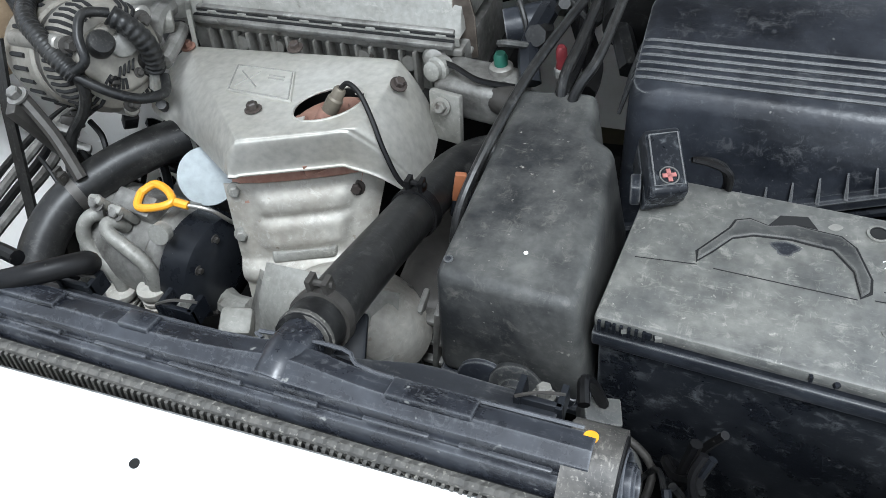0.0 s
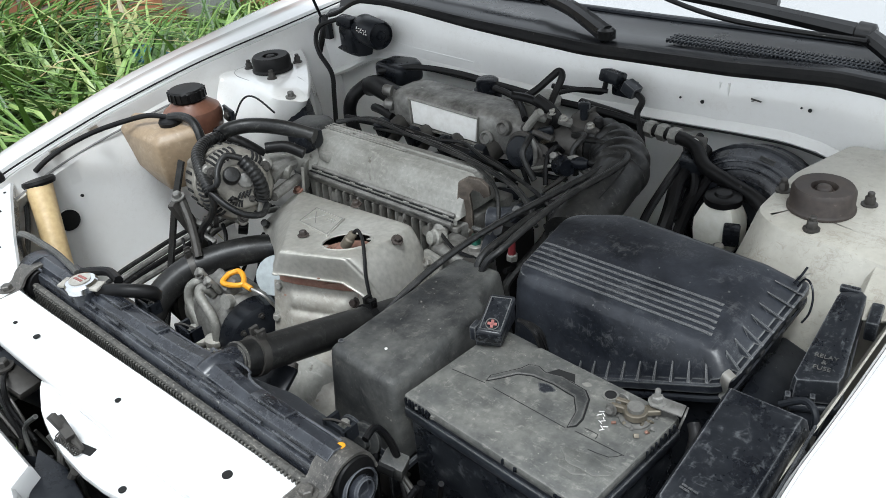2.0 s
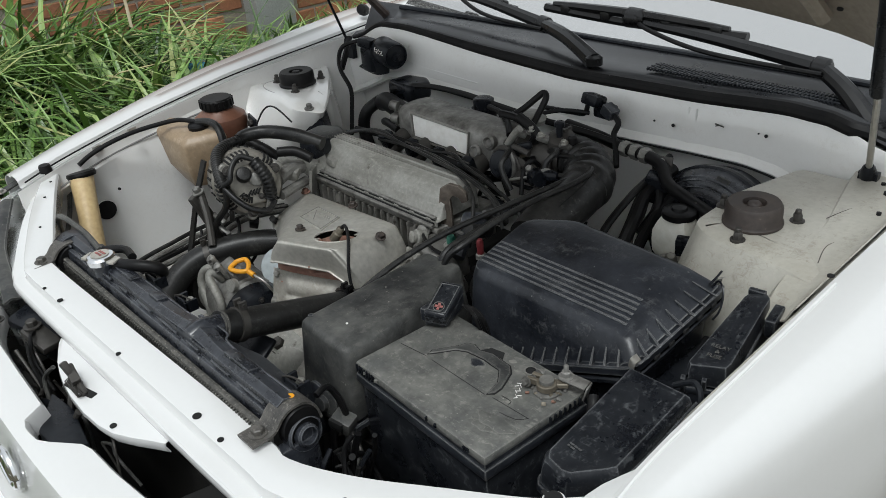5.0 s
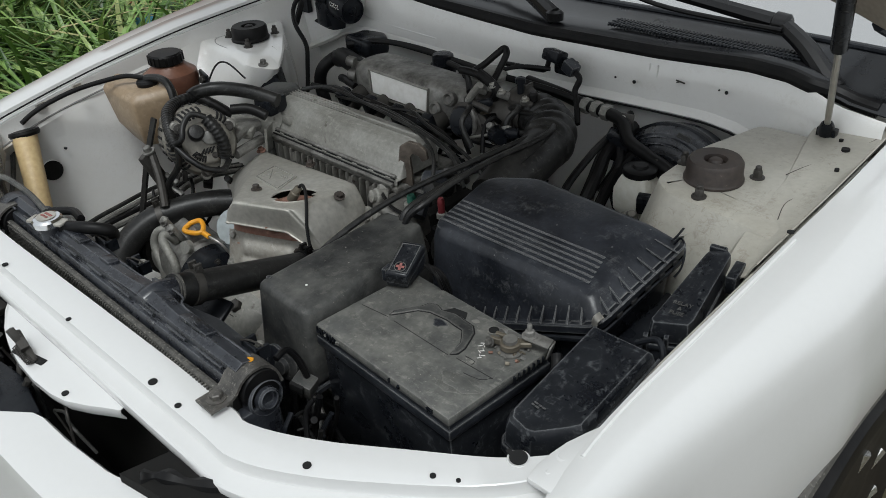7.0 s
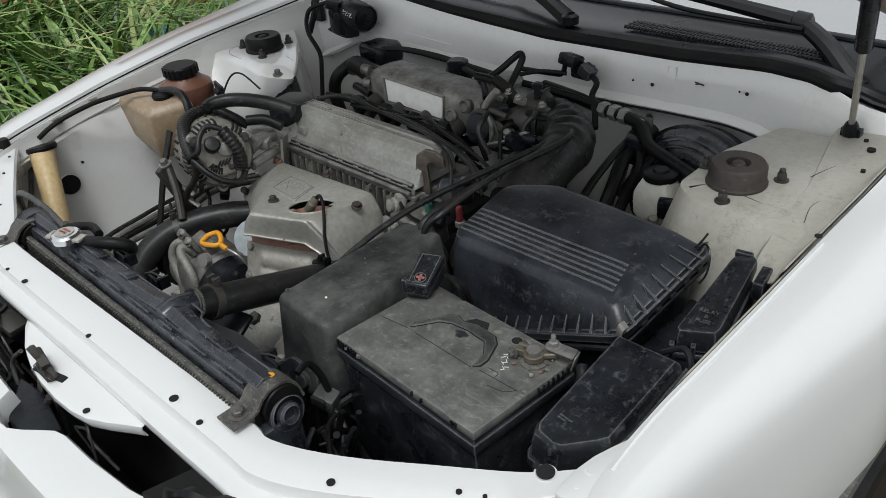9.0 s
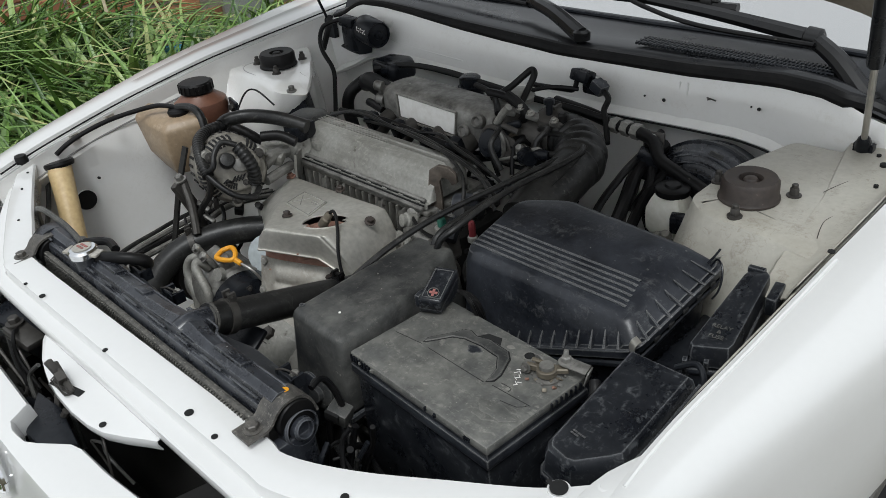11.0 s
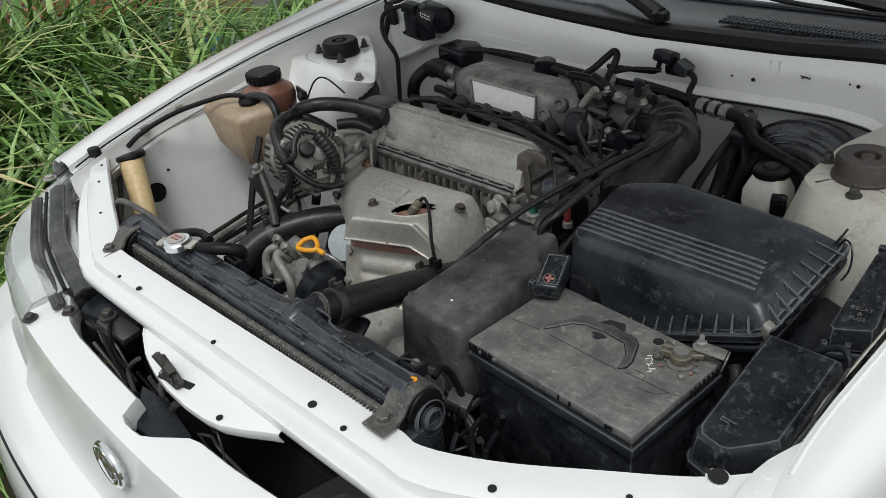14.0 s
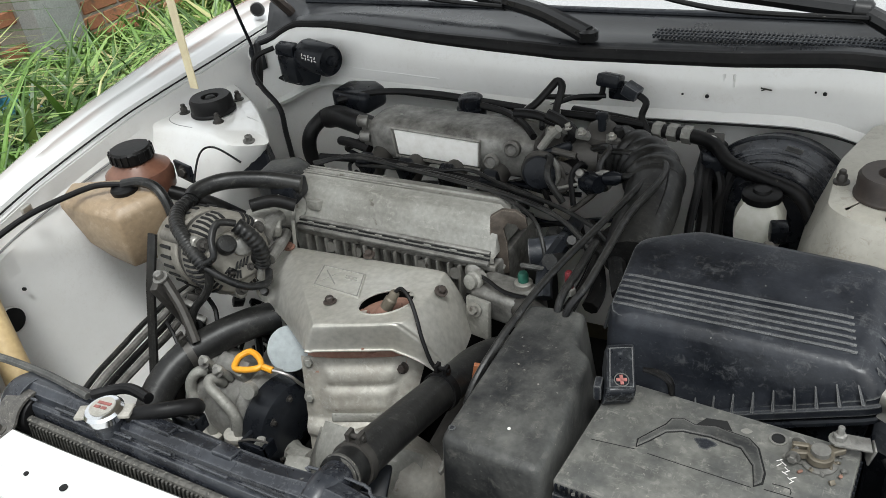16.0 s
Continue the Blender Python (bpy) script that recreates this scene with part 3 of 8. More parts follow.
for pts in (((0.655, 1.22, 0.904), (0.636, 1.15, 0.899), (0.612, 1.10, 0.8975), (0.600, 1.06, 0.8965)), ((0.645, 1.02, 0.8985), (0.632, 0.99, 0.8968), (0.640, 0.95, 0.894)), ((0.634, 1.08, 0.8985), (0.622, 1.075, 0.8975))):
    part("crack", tube(pts, 0.0006, 5), BROWNCAP, shelf)

# strut towers
def corners_rounded(corners, r, n=5):
    """A closed outline with rounded corners."""
    pts = []
    for i in range(len(corners)):
        p, q, s = Vector(corners[i - 1]), Vector(corners[i]), Vector(corners[(i + 1) % len(corners)])
        a, c = q + (p - q).normalized() * r, q + (s - q).normalized() * r
        for k in range(n):
            t = k / (n - 1)
            pts.append(tuple(a * (1 - t) ** 2 + q * 2 * t * (1 - t) + c * t * t))
    return pts


def tower(top, low, z, material, label, fall=0.0):
    """A flat plateau with rounded shoulders whose sides slope down."""
    mid = [sum(p[i] for p in top) / len(top) for i in (0, 1)]
    rings = []
    for share, k, h in ((0, 0.6, 0.0005), (0, 0.94, 0.0), (0.04, 1, -0.003), (0.12, 1, -0.010), (0.45, 1, -0.045), (1, 1, -0.10), (1.25, 1, -0.26), (1.4, 1, -0.42)):
        ring = [(a[0] + (b[0] - a[0]) * share, a[1] + (b[1] - a[1]) * share) for a, b in zip(top, low)]
        ring = [(mid[0] + (x - mid[0]) * k, mid[1] + (y - mid[1]) * k) for x, y in ring]
        rings.append([(x, y, z + h - fall * max(0.0, x + 0.47)) for x, y in corners_rounded(ring, 0.016)])
    return part("strut_tower", add_loft(bmesh.new(), rings), material, car, label)


tower([(0.470, 0.962), (0.500, 0.938), (0.60, 0.925), (0.662, 0.905), (0.668, 1.20), (0.50, 1.20), (0.470, 1.08)], [(0.440, 0.955), (0.472, 0.890), (0.60, 0.862), (0.70, 0.855), (0.70, 1.23), (0.49, 1.23), (0.440, 1.10)], 0.893, CREAM, "creamy painted strut tower with stains")
plate_far = [(-0.655, 0.925), (-0.56, 0.930), (-0.50, 0.928), (-0.413, 0.912), (-0.362, 0.947), (-0.400, 0.985), (-0.437, 1.017), (-0.50, 1.065), (-0.585, 1.12), (-0.655, 1.15)]
foot_far = [(-0.69, 0.858), (-0.56, 0.850), (-0.505, 0.858), (-0.448, 0.885), (-0.425, 0.945), (-0.438, 0.985), (-0.455, 1.03), (-0.505, 1.085), (-0.59, 1.14), (-0.69, 1.18)]
tower_far = tower(plate_far, foot_far, 0.892, WHITE_IN, "dusty white strut tower with a bolted flange", 0.15)
part("plate_seam", tube([(-0.60, 0.985, 0.8922), (-0.595, 0.955, 0.8922), (-0.565, 0.938, 0.8922), (-0.52, 0.934, 0.8918)], 0.0008, 6), GREY_IN, tower_far)
part("bolt", bolt((-0.398, 0.936, 0.880), (0.1, 0, 1), 0.0065, 0.010), GRIMEALU, tower_far)
# Added black block stands for the shade in the gap under the flange.
part("block", bevelled(add_prism(bmesh.new(), [(-0.425, 0.915, 0.825), (-0.372, 0.945, 0.825), (-0.395, 0.985, 0.825), (-0.440, 0.985, 0.825)], [(-0.420, 0.922, 0.868), (-0.378, 0.948, 0.864), (-0.400, 0.98, 0.868), (-0.440, 0.98, 0.872)]), 0.004, 1), BLACK2, tower_far, "added black block as the dark gap below the flange")


def strut_mount(cx, cy, z, material, label, turn, r):
    mount = thing("strut_mount", (cx, cy, z), label, "strut mount", "strut mounts")
    cap = part("cap", lathe([(r * 1.06, 0), (r * 1.06, 0.003), (r, 0.006), (r * 0.99, 0.024), (r * 0.90, 0.029), (r * 0.42, 0.028), (r * 0.38, 0.020), (r * 0.28, 0.020), (r * 0.26, 0.025), (r * 0.20, 0.028), (r * 0.08, 0.029)], pose(cx, cy, z), 32), material, mount)
    for k in range(3):
        a = radians(turn + 120 * k)
        x, y = cx + 0.056 * math.cos(a), cy + 0.056 * math.sin(a)
        nut = bolt((x, y, z - 0.002), (0, 0, 1), 0.0062, 0.011)
        add_lathe(nut, [(0.0042, 0.008), (0.0042, 0.015), (0.0034, 0.016)], pose(x, y, z), 10)
        part("nut", nut, DARKSTEEL, mount)
    return mount


strut_mount(0.53, 1.0, 0.8942, BROWNCAP, "brown rusty rubber strut mount cap with three nuts", 280, 0.0365)
strut_mount(-0.53, 1.0, 0.8932, RUBBER2, "black rubber strut mount cap with three nuts", 200, 0.038)

# firewall, cowl and windscreen
low_edge = [(-0.60, 0.805), (-0.575, 0.815), (-0.519, 0.838), (-0.457, 0.868), (-0.40, 0.876), (-0.277, 0.870), (0.05, 0.856), (0.315, 0.866), (0.40, 0.868), (0.45, 0.862), (0.50, 0.848), (0.56, 0.83), (0.66, 0.80)]
top_edge = [(-0.60, 0.934), (-0.58, 0.937), (-0.54, 0.950), (-0.515, 0.966), (-0.49, 0.975), (-0.416, 0.977), (-0.342, 0.972), (-0.2, 0.959), (0.04, 0.944), (0.3, 0.949), (0.45, 0.958), (0.52, 0.955), (0.56, 0.946), (0.60, 0.934), (0.66, 0.925)]
bow = [(-0.60, 1.180), (-0.56, 1.195), (-0.45, 1.205), (0, 1.222), (0.45, 1.226), (0.54, 1.222), (0.585, 1.212), (0.66, 1.215)]
rows_up, rows_low = [], []
for k in range(67):
    x = -0.60 + 1.26 * k / 66
    y, zl, zt = interp(x, bow), interp(x, low_edge), interp(x, top_edge)
    dent = 0.004 if 0.285 < x < 0.312 else 0.0
    rows_up.append([(x, y + 0.022, zl - 0.004), (x, y - 0.010, zl - 0.002), (x, y - 0.013, zl + 0.002), (x, y - 0.008, zl + 0.006), (x, y - dent, zl + 0.012), (x, y + 0.002 - dent, zl + (zt - zl) * 0.5), (x, y + 0.006, zt - 0.008), (x, y + 0.012, zt)])
    rows_low.append([(x, y + 0.018, zl + 0.004), (x, y + 0.018, zl - 0.03), (x, y + 0.01, 0.70), (x, y - 0.04, 0.45)])
firewall = part("firewall", sheet(rows_up, 0.0015), WHITE_IN, car, "dusty white upper firewall panel")
part("lower_firewall", sheet(rows_low, 0.0015), WHITE_IN, car, "dusty white lower firewall")
part("edge_seam", tube([(x, interp(x, bow) - 0.0125, interp(x, low_edge) - 0.002) for x in [-0.39 + 0.05 * i for i in range(19)]], 0.002, 6), HOLE, firewall)
for x, y, z, r in ((0.43, 1.224, 0.919, 0.0028), (0.271, 1.218, 0.904, 0.003), (0.235, 1.217, 0.905, 0.0018), (0.418, 1.2235, 0.9205, 0.0015)):
    part("hole_disc", disc((x, y - 0.002, z), (0, -1, 0), r), HOLE, firewall)
part("crease", tube([(-0.40, 1.207, 0.915), (-0.37, 1.209, 0.907), (-0.28, 1.212, 0.901), (-0.19, 1.215, 0.896)], 0.0016, 6), WHITE_IN, firewall)
part("crease", tube([(-0.40, 1.207, 0.915), (-0.395, 1.209, 0.94), (-0.385, 1.212, 0.955)], 0.0016, 6), WHITE_IN, firewall)
for x in (0.292, 0.306):
    part("crease", tube([(x, interp(x, bow) - 0.001, 0.884), (x, interp(x, bow) + 0.001, 0.905), (x, interp(x, bow) + 0.003, 0.936)], 0.0019, 6), WHITE_IN, firewall)
part("scratch", box((0.353, 1.218, 0.921), (0.016, 0.001, 0.0022), (0, 8, 0)), DARKSTEEL, firewall)
part("scratch", box((0.349, 1.2178, 0.9195), (0.006, 0.001, 0.0018), (0, -20, 0)), DARKSTEEL, firewall)

seal_line = [(x, interp(x, bow) + 0.016 + (0.02 if x > 0.55 else 0), interp(x, top_edge) + 0.004) for x in [-0.58 + 0.0305 * i for i in range(41)]]
part("cowl_seal", tube(seal_line, lambda t: 0.0060 + 0.0065 * min(1.0, t * 2.5), 10, 2), RUBBER2, car, "black rubber seal along the cowl")
COWLPL = mat("cowl_plastic", (0.012, 0.013, 0.015), 0.28, second=(0.028, 0.028, 0.029), amount=0.6, scale=10, bump=0.1)
def glass_foot(x):
    """Where the windscreen meets the cowl: y and z."""
    k = abs(x - 0.03)
    return 1.414 - 0.155 * (k / 0.68) ** 2.2, 0.962 + 0.10 * k * k


rows = []
for k in range(41):
    x = -0.595 + 1.295 * k / 40
    y = interp(x, bow) + 0.02
    z = interp(x, top_edge) + 0.004
    back, foot = glass_foot(x)
    rows.append([(x, y, z), (x, y + 0.02, z + 0.010), (x, y + 0.5 * (back - y), z + 0.004), (x, back - 0.01, foot - 0.003), (x, back + 0.01, foot + 0.003)])
cowl = part("cowl_panel", sheet(rows, 0.002), COWLPL, car, "dark grey plastic cowl panel")
slat = box((0, 0, 0), (0.0025, 0.038, 0.004))
slat_mesh = bpy.data.meshes.new("slat")
slat.to_mesh(slat_mesh)
slat.free()
slat_mesh.materials.append(BLACK2)
for k in range(52):
    x = 0.17 + 0.0065 * k
    s = new("slat", slat_mesh)
    s.parent, s.matrix_parent_inverse = cowl, Matrix.Identity(4)
    s.location = (x, 1.305 - 0.04 * (x - 0.17), 0.9655 + 0.012 * (x - 0.17))
    s.rotation_euler = (radians(2), 0, radians(-6))
for dy in (-0.013, 0.0, 0.013):
    part("slat", tube([(0.165, 1.305 + dy, 0.9665), (0.51, 1.291 + dy, 0.9705)], 0.0016, 6), BLACK2, cowl)
GLASS = bpy.data.materials.new("windscreen_sheen_glass")
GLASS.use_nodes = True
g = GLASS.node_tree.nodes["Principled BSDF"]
# Pale half-metal colour puts the bright sky's reflection into the glass.
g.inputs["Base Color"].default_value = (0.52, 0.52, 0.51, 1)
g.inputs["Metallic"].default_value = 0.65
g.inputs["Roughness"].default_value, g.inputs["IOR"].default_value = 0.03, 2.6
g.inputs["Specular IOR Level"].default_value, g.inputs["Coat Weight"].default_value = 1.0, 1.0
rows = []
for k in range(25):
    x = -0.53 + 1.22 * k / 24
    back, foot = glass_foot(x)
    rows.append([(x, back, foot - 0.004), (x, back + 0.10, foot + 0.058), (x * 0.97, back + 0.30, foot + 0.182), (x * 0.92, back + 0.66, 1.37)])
part("windscreen", sheet(rows, 0.005), GLASS, car, "windscreen with the bright sky's sheen put into its colour")
part("windscreen_trim", tube([(r[0][0], r[0][1] - 0.004, r[0][2] + 0.004) for r in rows], 0.005, 8, 2), BLACK2, car)
part("roof", prism([(-0.60, 2.0), (0.62, 2.0), (0.62, 3.4), (-0.60, 3.4)], 1.36, 1.42, 0.02), WHITE, car)
part("cabin", prism([(-0.82, 1.45), (0.83, 1.45), (0.83, 3.9), (-0.82, 3.9)], 0.3, 0.97, 0.05), WHITE, car)


def wiper(pivot, knee, mid, tip, tail):
    w = part("wiper", tube([pivot, Vector(pivot).lerp(Vector(knee), 0.5) + Vector((0, 0, 0.008)), knee], lambda t: 0.016 - 0.003 * t, 10), GLOSSBLACK, car, "black windscreen wiper")
    k, m = Vector(knee), Vector(mid)
    part("arm", tube([k, k.lerp(m, 0.5) + Vector((0, 0, 0.003)), m], lambda t: 0.0135 - 0.005 * t, 8), GLOSSBLACK, w)
    part("joint", lathe([(0.012, -0.014), (0.0165, -0.010), (0.0165, 0.010), (0.012, 0.014)], aim(k, m - k), 12), GLOSSBLACK, w)
    part("blade", tube([tail, m + Vector((0, 0.003, -0.006)), tip], 0.0085, 6), GLOSSBLACK, w)
    part("bridge", tube([Vector(tail).lerp(m, 0.15) + Vector((0, 0, 0.008)), m + Vector((0, 0, 0.012)), Vector(tip).lerp(m, 0.1) + Vector((0, 0, 0.009))], lambda t: 0.0055 + 0.004 * math.sin(math.pi * t), 6), GLOSSBLACK, w)
    for share in (0.25, 0.7):
        part("claw", box(Vector(tail).lerp(m, share) + Vector((0, 0, 0.003)), (0.022, 0.016, 0.018), bevel=0.003), GLOSSBLACK, w)
        part("claw", box(Vector(tip).lerp(m, share) + Vector((0, 0, 0.003)), (0.022, 0.016, 0.018), bevel=0.003), GLOSSBLACK, w)
    part("knuckle", lathe([(0.010, -0.022), (0.018, -0.014), (0.019, 0.012), (0.010, 0.022)], aim(m + Vector((0, 0, 0.005)), Vector(tip) - m), 12), GLOSSBLACK, w)
    part("washer_tube", tube([k + Vector((0.01, -0.02, -0.004)), k.lerp(m, 0.5) + Vector((0, -0.035, -0.010)), k.lerp(m, 0.85) + Vector((0, -0.022, -0.004)), m + Vector((0, -0.004, 0.004))], 0.0042, 8), RUBBER2, w)
    part("pivot_cap", lathe([(0.016, -0.006), (0.016, 0.008), (0.011, 0.012)], pose(*pivot), 16), GLOSSBLACK, w)


wiper((0.070, 1.262, 0.970), (-0.120, 1.345, 0.996), (-0.385, 1.365, 1.030), (-0.56, 1.33, 1.035), (-0.22, 1.372, 1.008))
wiper((0.565, 1.27, 0.945), (0.455, 1.325, 1.004), (0.105, 1.335, 1.032), (-0.105, 1.335, 1.034), (0.320, 1.345, 1.028))

# raised hood with its braced underside, hinges and gas struts
hood_edge = [(-0.70, 1.12, 1.055), (-0.55, 1.18, 1.075), (-0.37, 1.205, 1.092), (-0.17, 1.22, 1.108), (0.03, 1.225, 1.118), (0.25, 1.22, 1.120), (0.436, 1.205, 1.108), (0.567, 1.185, 1.092), (0.70, 1.13, 1.065)]
rows = []
for x, y, z in smooth_line(hood_edge, 3):
    rows.append([(x, y + 0.012, z - 0.004), (x, y, z)] + [(x * (1 - 0.05 * s), y - 0.66 * s, z + 0.73 * s + 0.04 * math.sin(math.pi * s)) for s in (0.05, 0.2, 0.4, 0.6, 0.8, 1.0)])
hood = part("hood", sheet(rows, 0.003), HOODUNDER, car, "raised hood with a brownish underside")
for x, y, z, r in ((0.311, 1.178, 1.148, 0.011), (0.498, 1.128, 1.172, 0.011), (0.545, 1.135, 1.155, 0.004), (0.28, 1.19, 1.141, 0.003)):
    part("hole_disc", disc((x, y, z - 0.012), (0, -0.66, -0.75), r, 0.002), HOLE, hood)
part("brace", tube([(0.52, 1.15, 1.125), (0.45, 0.95, 1.34), (0.35, 0.7, 1.625)], 0.012, 8), HOODUNDER, hood)
part("brace", tube([(-0.35, 1.18, 1.12), (-0.30, 0.95, 1.365), (-0.25, 0.7, 1.645)], 0.012, 8), HOODUNDER, hood)
part("hinge", tube([(-0.562, 1.305, 0.958), (-0.552, 1.275, 0.988), (-0.569, 1.2, 1.077)], 0.010, 8), BROWNCAP, hood, "brownish hinge arm")
part("hinge_cup", lathe([(0.013, -0.02), (0.014, 0.0), (0.011, 0.008), (0.004, 0.009)], aim((-0.627, 1.27, 0.986), (0.5, -0.7, 0.3)), 18), RUBBER2, hood, "black rubber plug beside the hinge")
part("hinge", tube([(0.66, 1.30, 0.97), (0.67, 1.26, 1.02), (0.64, 1.17, 1.075)], 0.012, 8), BLACK2, hood, "black hinge arm")


def gas_strut(foot, top, share, r):
    s = thing("gas_strut", foot, "hood gas strut with thin rod and black cylinder", "gas strut", "hood struts")
    f, t = Vector(foot), Vector(top)
    part("rod", tube([f, f.lerp(t, share)], r * 0.42, 10), STEEL if r > 0.008 else BLACK2, s)
    part("cylinder", tube([f.lerp(t, share), t], r, 12), BLACK2, s)
    ball = lathe([(0.010, -0.018), (0.012, -0.008), (0.009, 0.006), (0.006, 0.012)], aim(f, t - f), 12)
    add_box(ball, f + Vector((0, 0.006, -0.02)), (0.026, 0.012, 0.034))
    part("ball_joint", ball, BLACK2, s)


gas_strut((0.594, 1.195, 0.914), (0.686, 0.857, 1.426), 0.28, 0.0105)
gas_strut((-0.575, 1.180, 0.935), (-0.410, 0.925, 1.355), 0.30, 0.0075)

# front end: hood latch panel, grille panel, bumper
rows = []
latch_edge = [(-0.075, 0.287), (-0.064, 0.280), (-0.045, 0.272), (-0.023, 0.263), (0.0, 0.257), (0.024, 0.252), (0.060, 0.248), (0.104, 0.247), (0.140, 0.250), (0.166, 0.256), (0.19, 0.268), (0.215, 0.283), (0.228, 0.290)]
for x, y1 in latch_edge:
    y0 = interp(x, [(-0.2, 0.2855), (0.112, 0.2925), (0.35, 0.2975)])
    z = 0.8165 - 0.012 * (x + 0.07)
    rows.append([(x, y0 + 0.004, z + 0.001), (x, y0, z), (x, y1 + 0.006, z - 0.003), (x, y1 + 0.001, z - 0.005), (x, y1, z - 0.010), (x, y1 + 0.004, z - 0.020)])
latch_panel = part("latch_panel", sheet(rows, 0.0015), WHITE, car, "white latch panel under the support")
part("slot", box((0.062, 0.262, 0.8128), (0.055, 0.010, 0.004), (0, 1, 14), 0.0015), HOLE, latch_panel)
part("hole_disc", disc((0.158, 0.262, 0.8110), (0, 0, 1), 0.004), HOLE, latch_panel)
hood_latch = thing("hood_latch", (0.035, 0.262, 0.78), "grimy steel hood latch with wires and a spring", "latch")
bm = box((0.04, 0.262, 0.826), (0.010, 0.008, 0.034), (8, -25, 10), 0.001)
add_box(bm, (0.055, 0.260, 0.822), (0.012, 0.010, 0.024), (0, 30, 0))
add_lathe(bm, [(0.004, 0), (0.0045, 0.05), (0.003, 0.052)], aim((0.03, 0.266, 0.831), (1, -0.1, -0.35)), 10)
part("striker", bm, DARKSTEEL, hood_latch)
part("spring", tube([(0.04 + 0.0007 * i, 0.256 + 0.004 * math.cos(i * 1.3), 0.818 + 0.004 * math.sin(i * 1.3)) for i in range(60)], 0.0009, 5, 1), DARKSTEEL, hood_latch)
part("stay", tube([(0.07, 0.25, 0.79), (0.05, 0.235, 0.74), (0.09, 0.23, 0.66), (0.1, 0.24, 0.55)], 0.005, 8), DARKSTEEL, hood_latch)
part("stay", tube([(0.0, 0.262, 0.775), (0.06, 0.23, 0.74), (0.12, 0.22, 0.70), (0.19, 0.22, 0.66)], 0.004, 8), DARKSTEEL, hood_latch)

grille_in = [(-0.245, 0.262), (-0.22, 0.248), (-0.19, 0.236), (-0.142, 0.229), (-0.05, 0.225), (0.040, 0.222), (0.052, 0.198), (0.075, 0.192), (0.108, 0.196), (0.125, 0.210), (0.156, 0.233), (0.225, 0.236), (0.305, 0.245), (0.36, 0.27)]
rows = []
for k in range(41):
    x = -0.265 + 0.64 * k / 40
    yi = interp(x, grille_in)
    front = 0.176 + 0.22 * abs(x - 0.055) ** 2.2
    rows.append([(x, yi + 0.004, 0.775), (x, yi, 0.800), (x, yi - 0.003, 0.804), (x, front + 0.010, 0.803), (x, front, 0.798), (x, front - 0.005, 0.785), (x, front - 0.012, 0.745), (x, front - 0.03, 0.70), (x, front - 0.034, 0.66)])
grille_panel = part("grille_panel", sheet(rows, 0.002), WHITE, car, "white grille panel with an emblem")
for x, y in ((-0.243, 0.200), (-0.211, 0.243), (0.345, 0.262)):
    part("bolt", bolt((x, y, 0.8035 if x < 0.3 else 0.803), (0, 0, 1), 0.007, 0.007), DARKSTEEL, grille_panel)
ring = [(0.073 + 0.030 * math.cos(a), 0.158 + 0.002 * math.sin(a), 0.768 + 0.024 * math.sin(a)) for a in [2 * math.pi * k / 24 for k in range(25)]]
emblem = part("emblem", tube(ring, 0.0042, 8, 2), CHROME, grille_panel, "chrome oval emblem")
part("oval", tube([(0.073 + 0.012 * math.cos(a), 0.157, 0.768 + 0.021 * math.sin(a)) for a in [2 * math.pi * k / 20 for k in range(21)]], 0.003, 6, 2), CHROME, emblem)
part("oval", tube([(0.073 + 0.024 * math.cos(a), 0.157, 0.776 + 0.009 * math.sin(a)) for a in [2 * math.pi * k / 20 for k in range(21)]], 0.003, 6, 2), CHROME, emblem)
rows = []
for k in range(61):
    x = -0.80 + 1.64 * k / 60
    d = abs(x - 0.03)
    front = 0.085 + 0.16 * (d / 0.8) ** 2.4 + (0.5 * max(0, d - 0.62)) * 1.2
    inn = 0.165 + 0.22 * abs(x - 0.055) ** 2.2 + (0.75 * max(0, d - 0.50))
    rows.append([(x, inn + 0.02, 0.66), (x, inn - 0.01, 0.690), (x, inn - 0.022, 0.688), (x, front + 0.018, 0.668), (x, front, 0.64), (x, front - 0.012, 0.58), (x, front - 0.012, 0.50), (x, front, 0.40), (x, front + 0.05, 0.33)])
bumper = part("bumper", sheet(rows, 0.003), WHITE, car, "white painted front bumper")
part("groove", tube([(x, 0.092 + 0.16 * (abs(x - 0.03) / 0.8) ** 2.4, 0.652) for x in [-0.6 + 0.08 * i for i in range(16)]], 0.002, 6), HOLE, bumper)

# headlights
LENS = bpy.data.materials.new("headlight_glass")
LENS.use_nodes = True
g = LENS.node_tree.nodes["Principled BSDF"]
g.inputs["Base Color"].default_value, g.inputs["Roughness"].default_value = (0.92, 0.94, 0.93, 1), 0.06
g.inputs["Transmission Weight"].default_value, g.inputs["IOR"].default_value = 0.85, 1.45
REFLECTOR = mat("silver_reflector", (0.62, 0.62, 0.60), 0.25, metal=0.9, second=(0.5, 0.5, 0.48), amount=0.5, scale=6, bump=0.0)


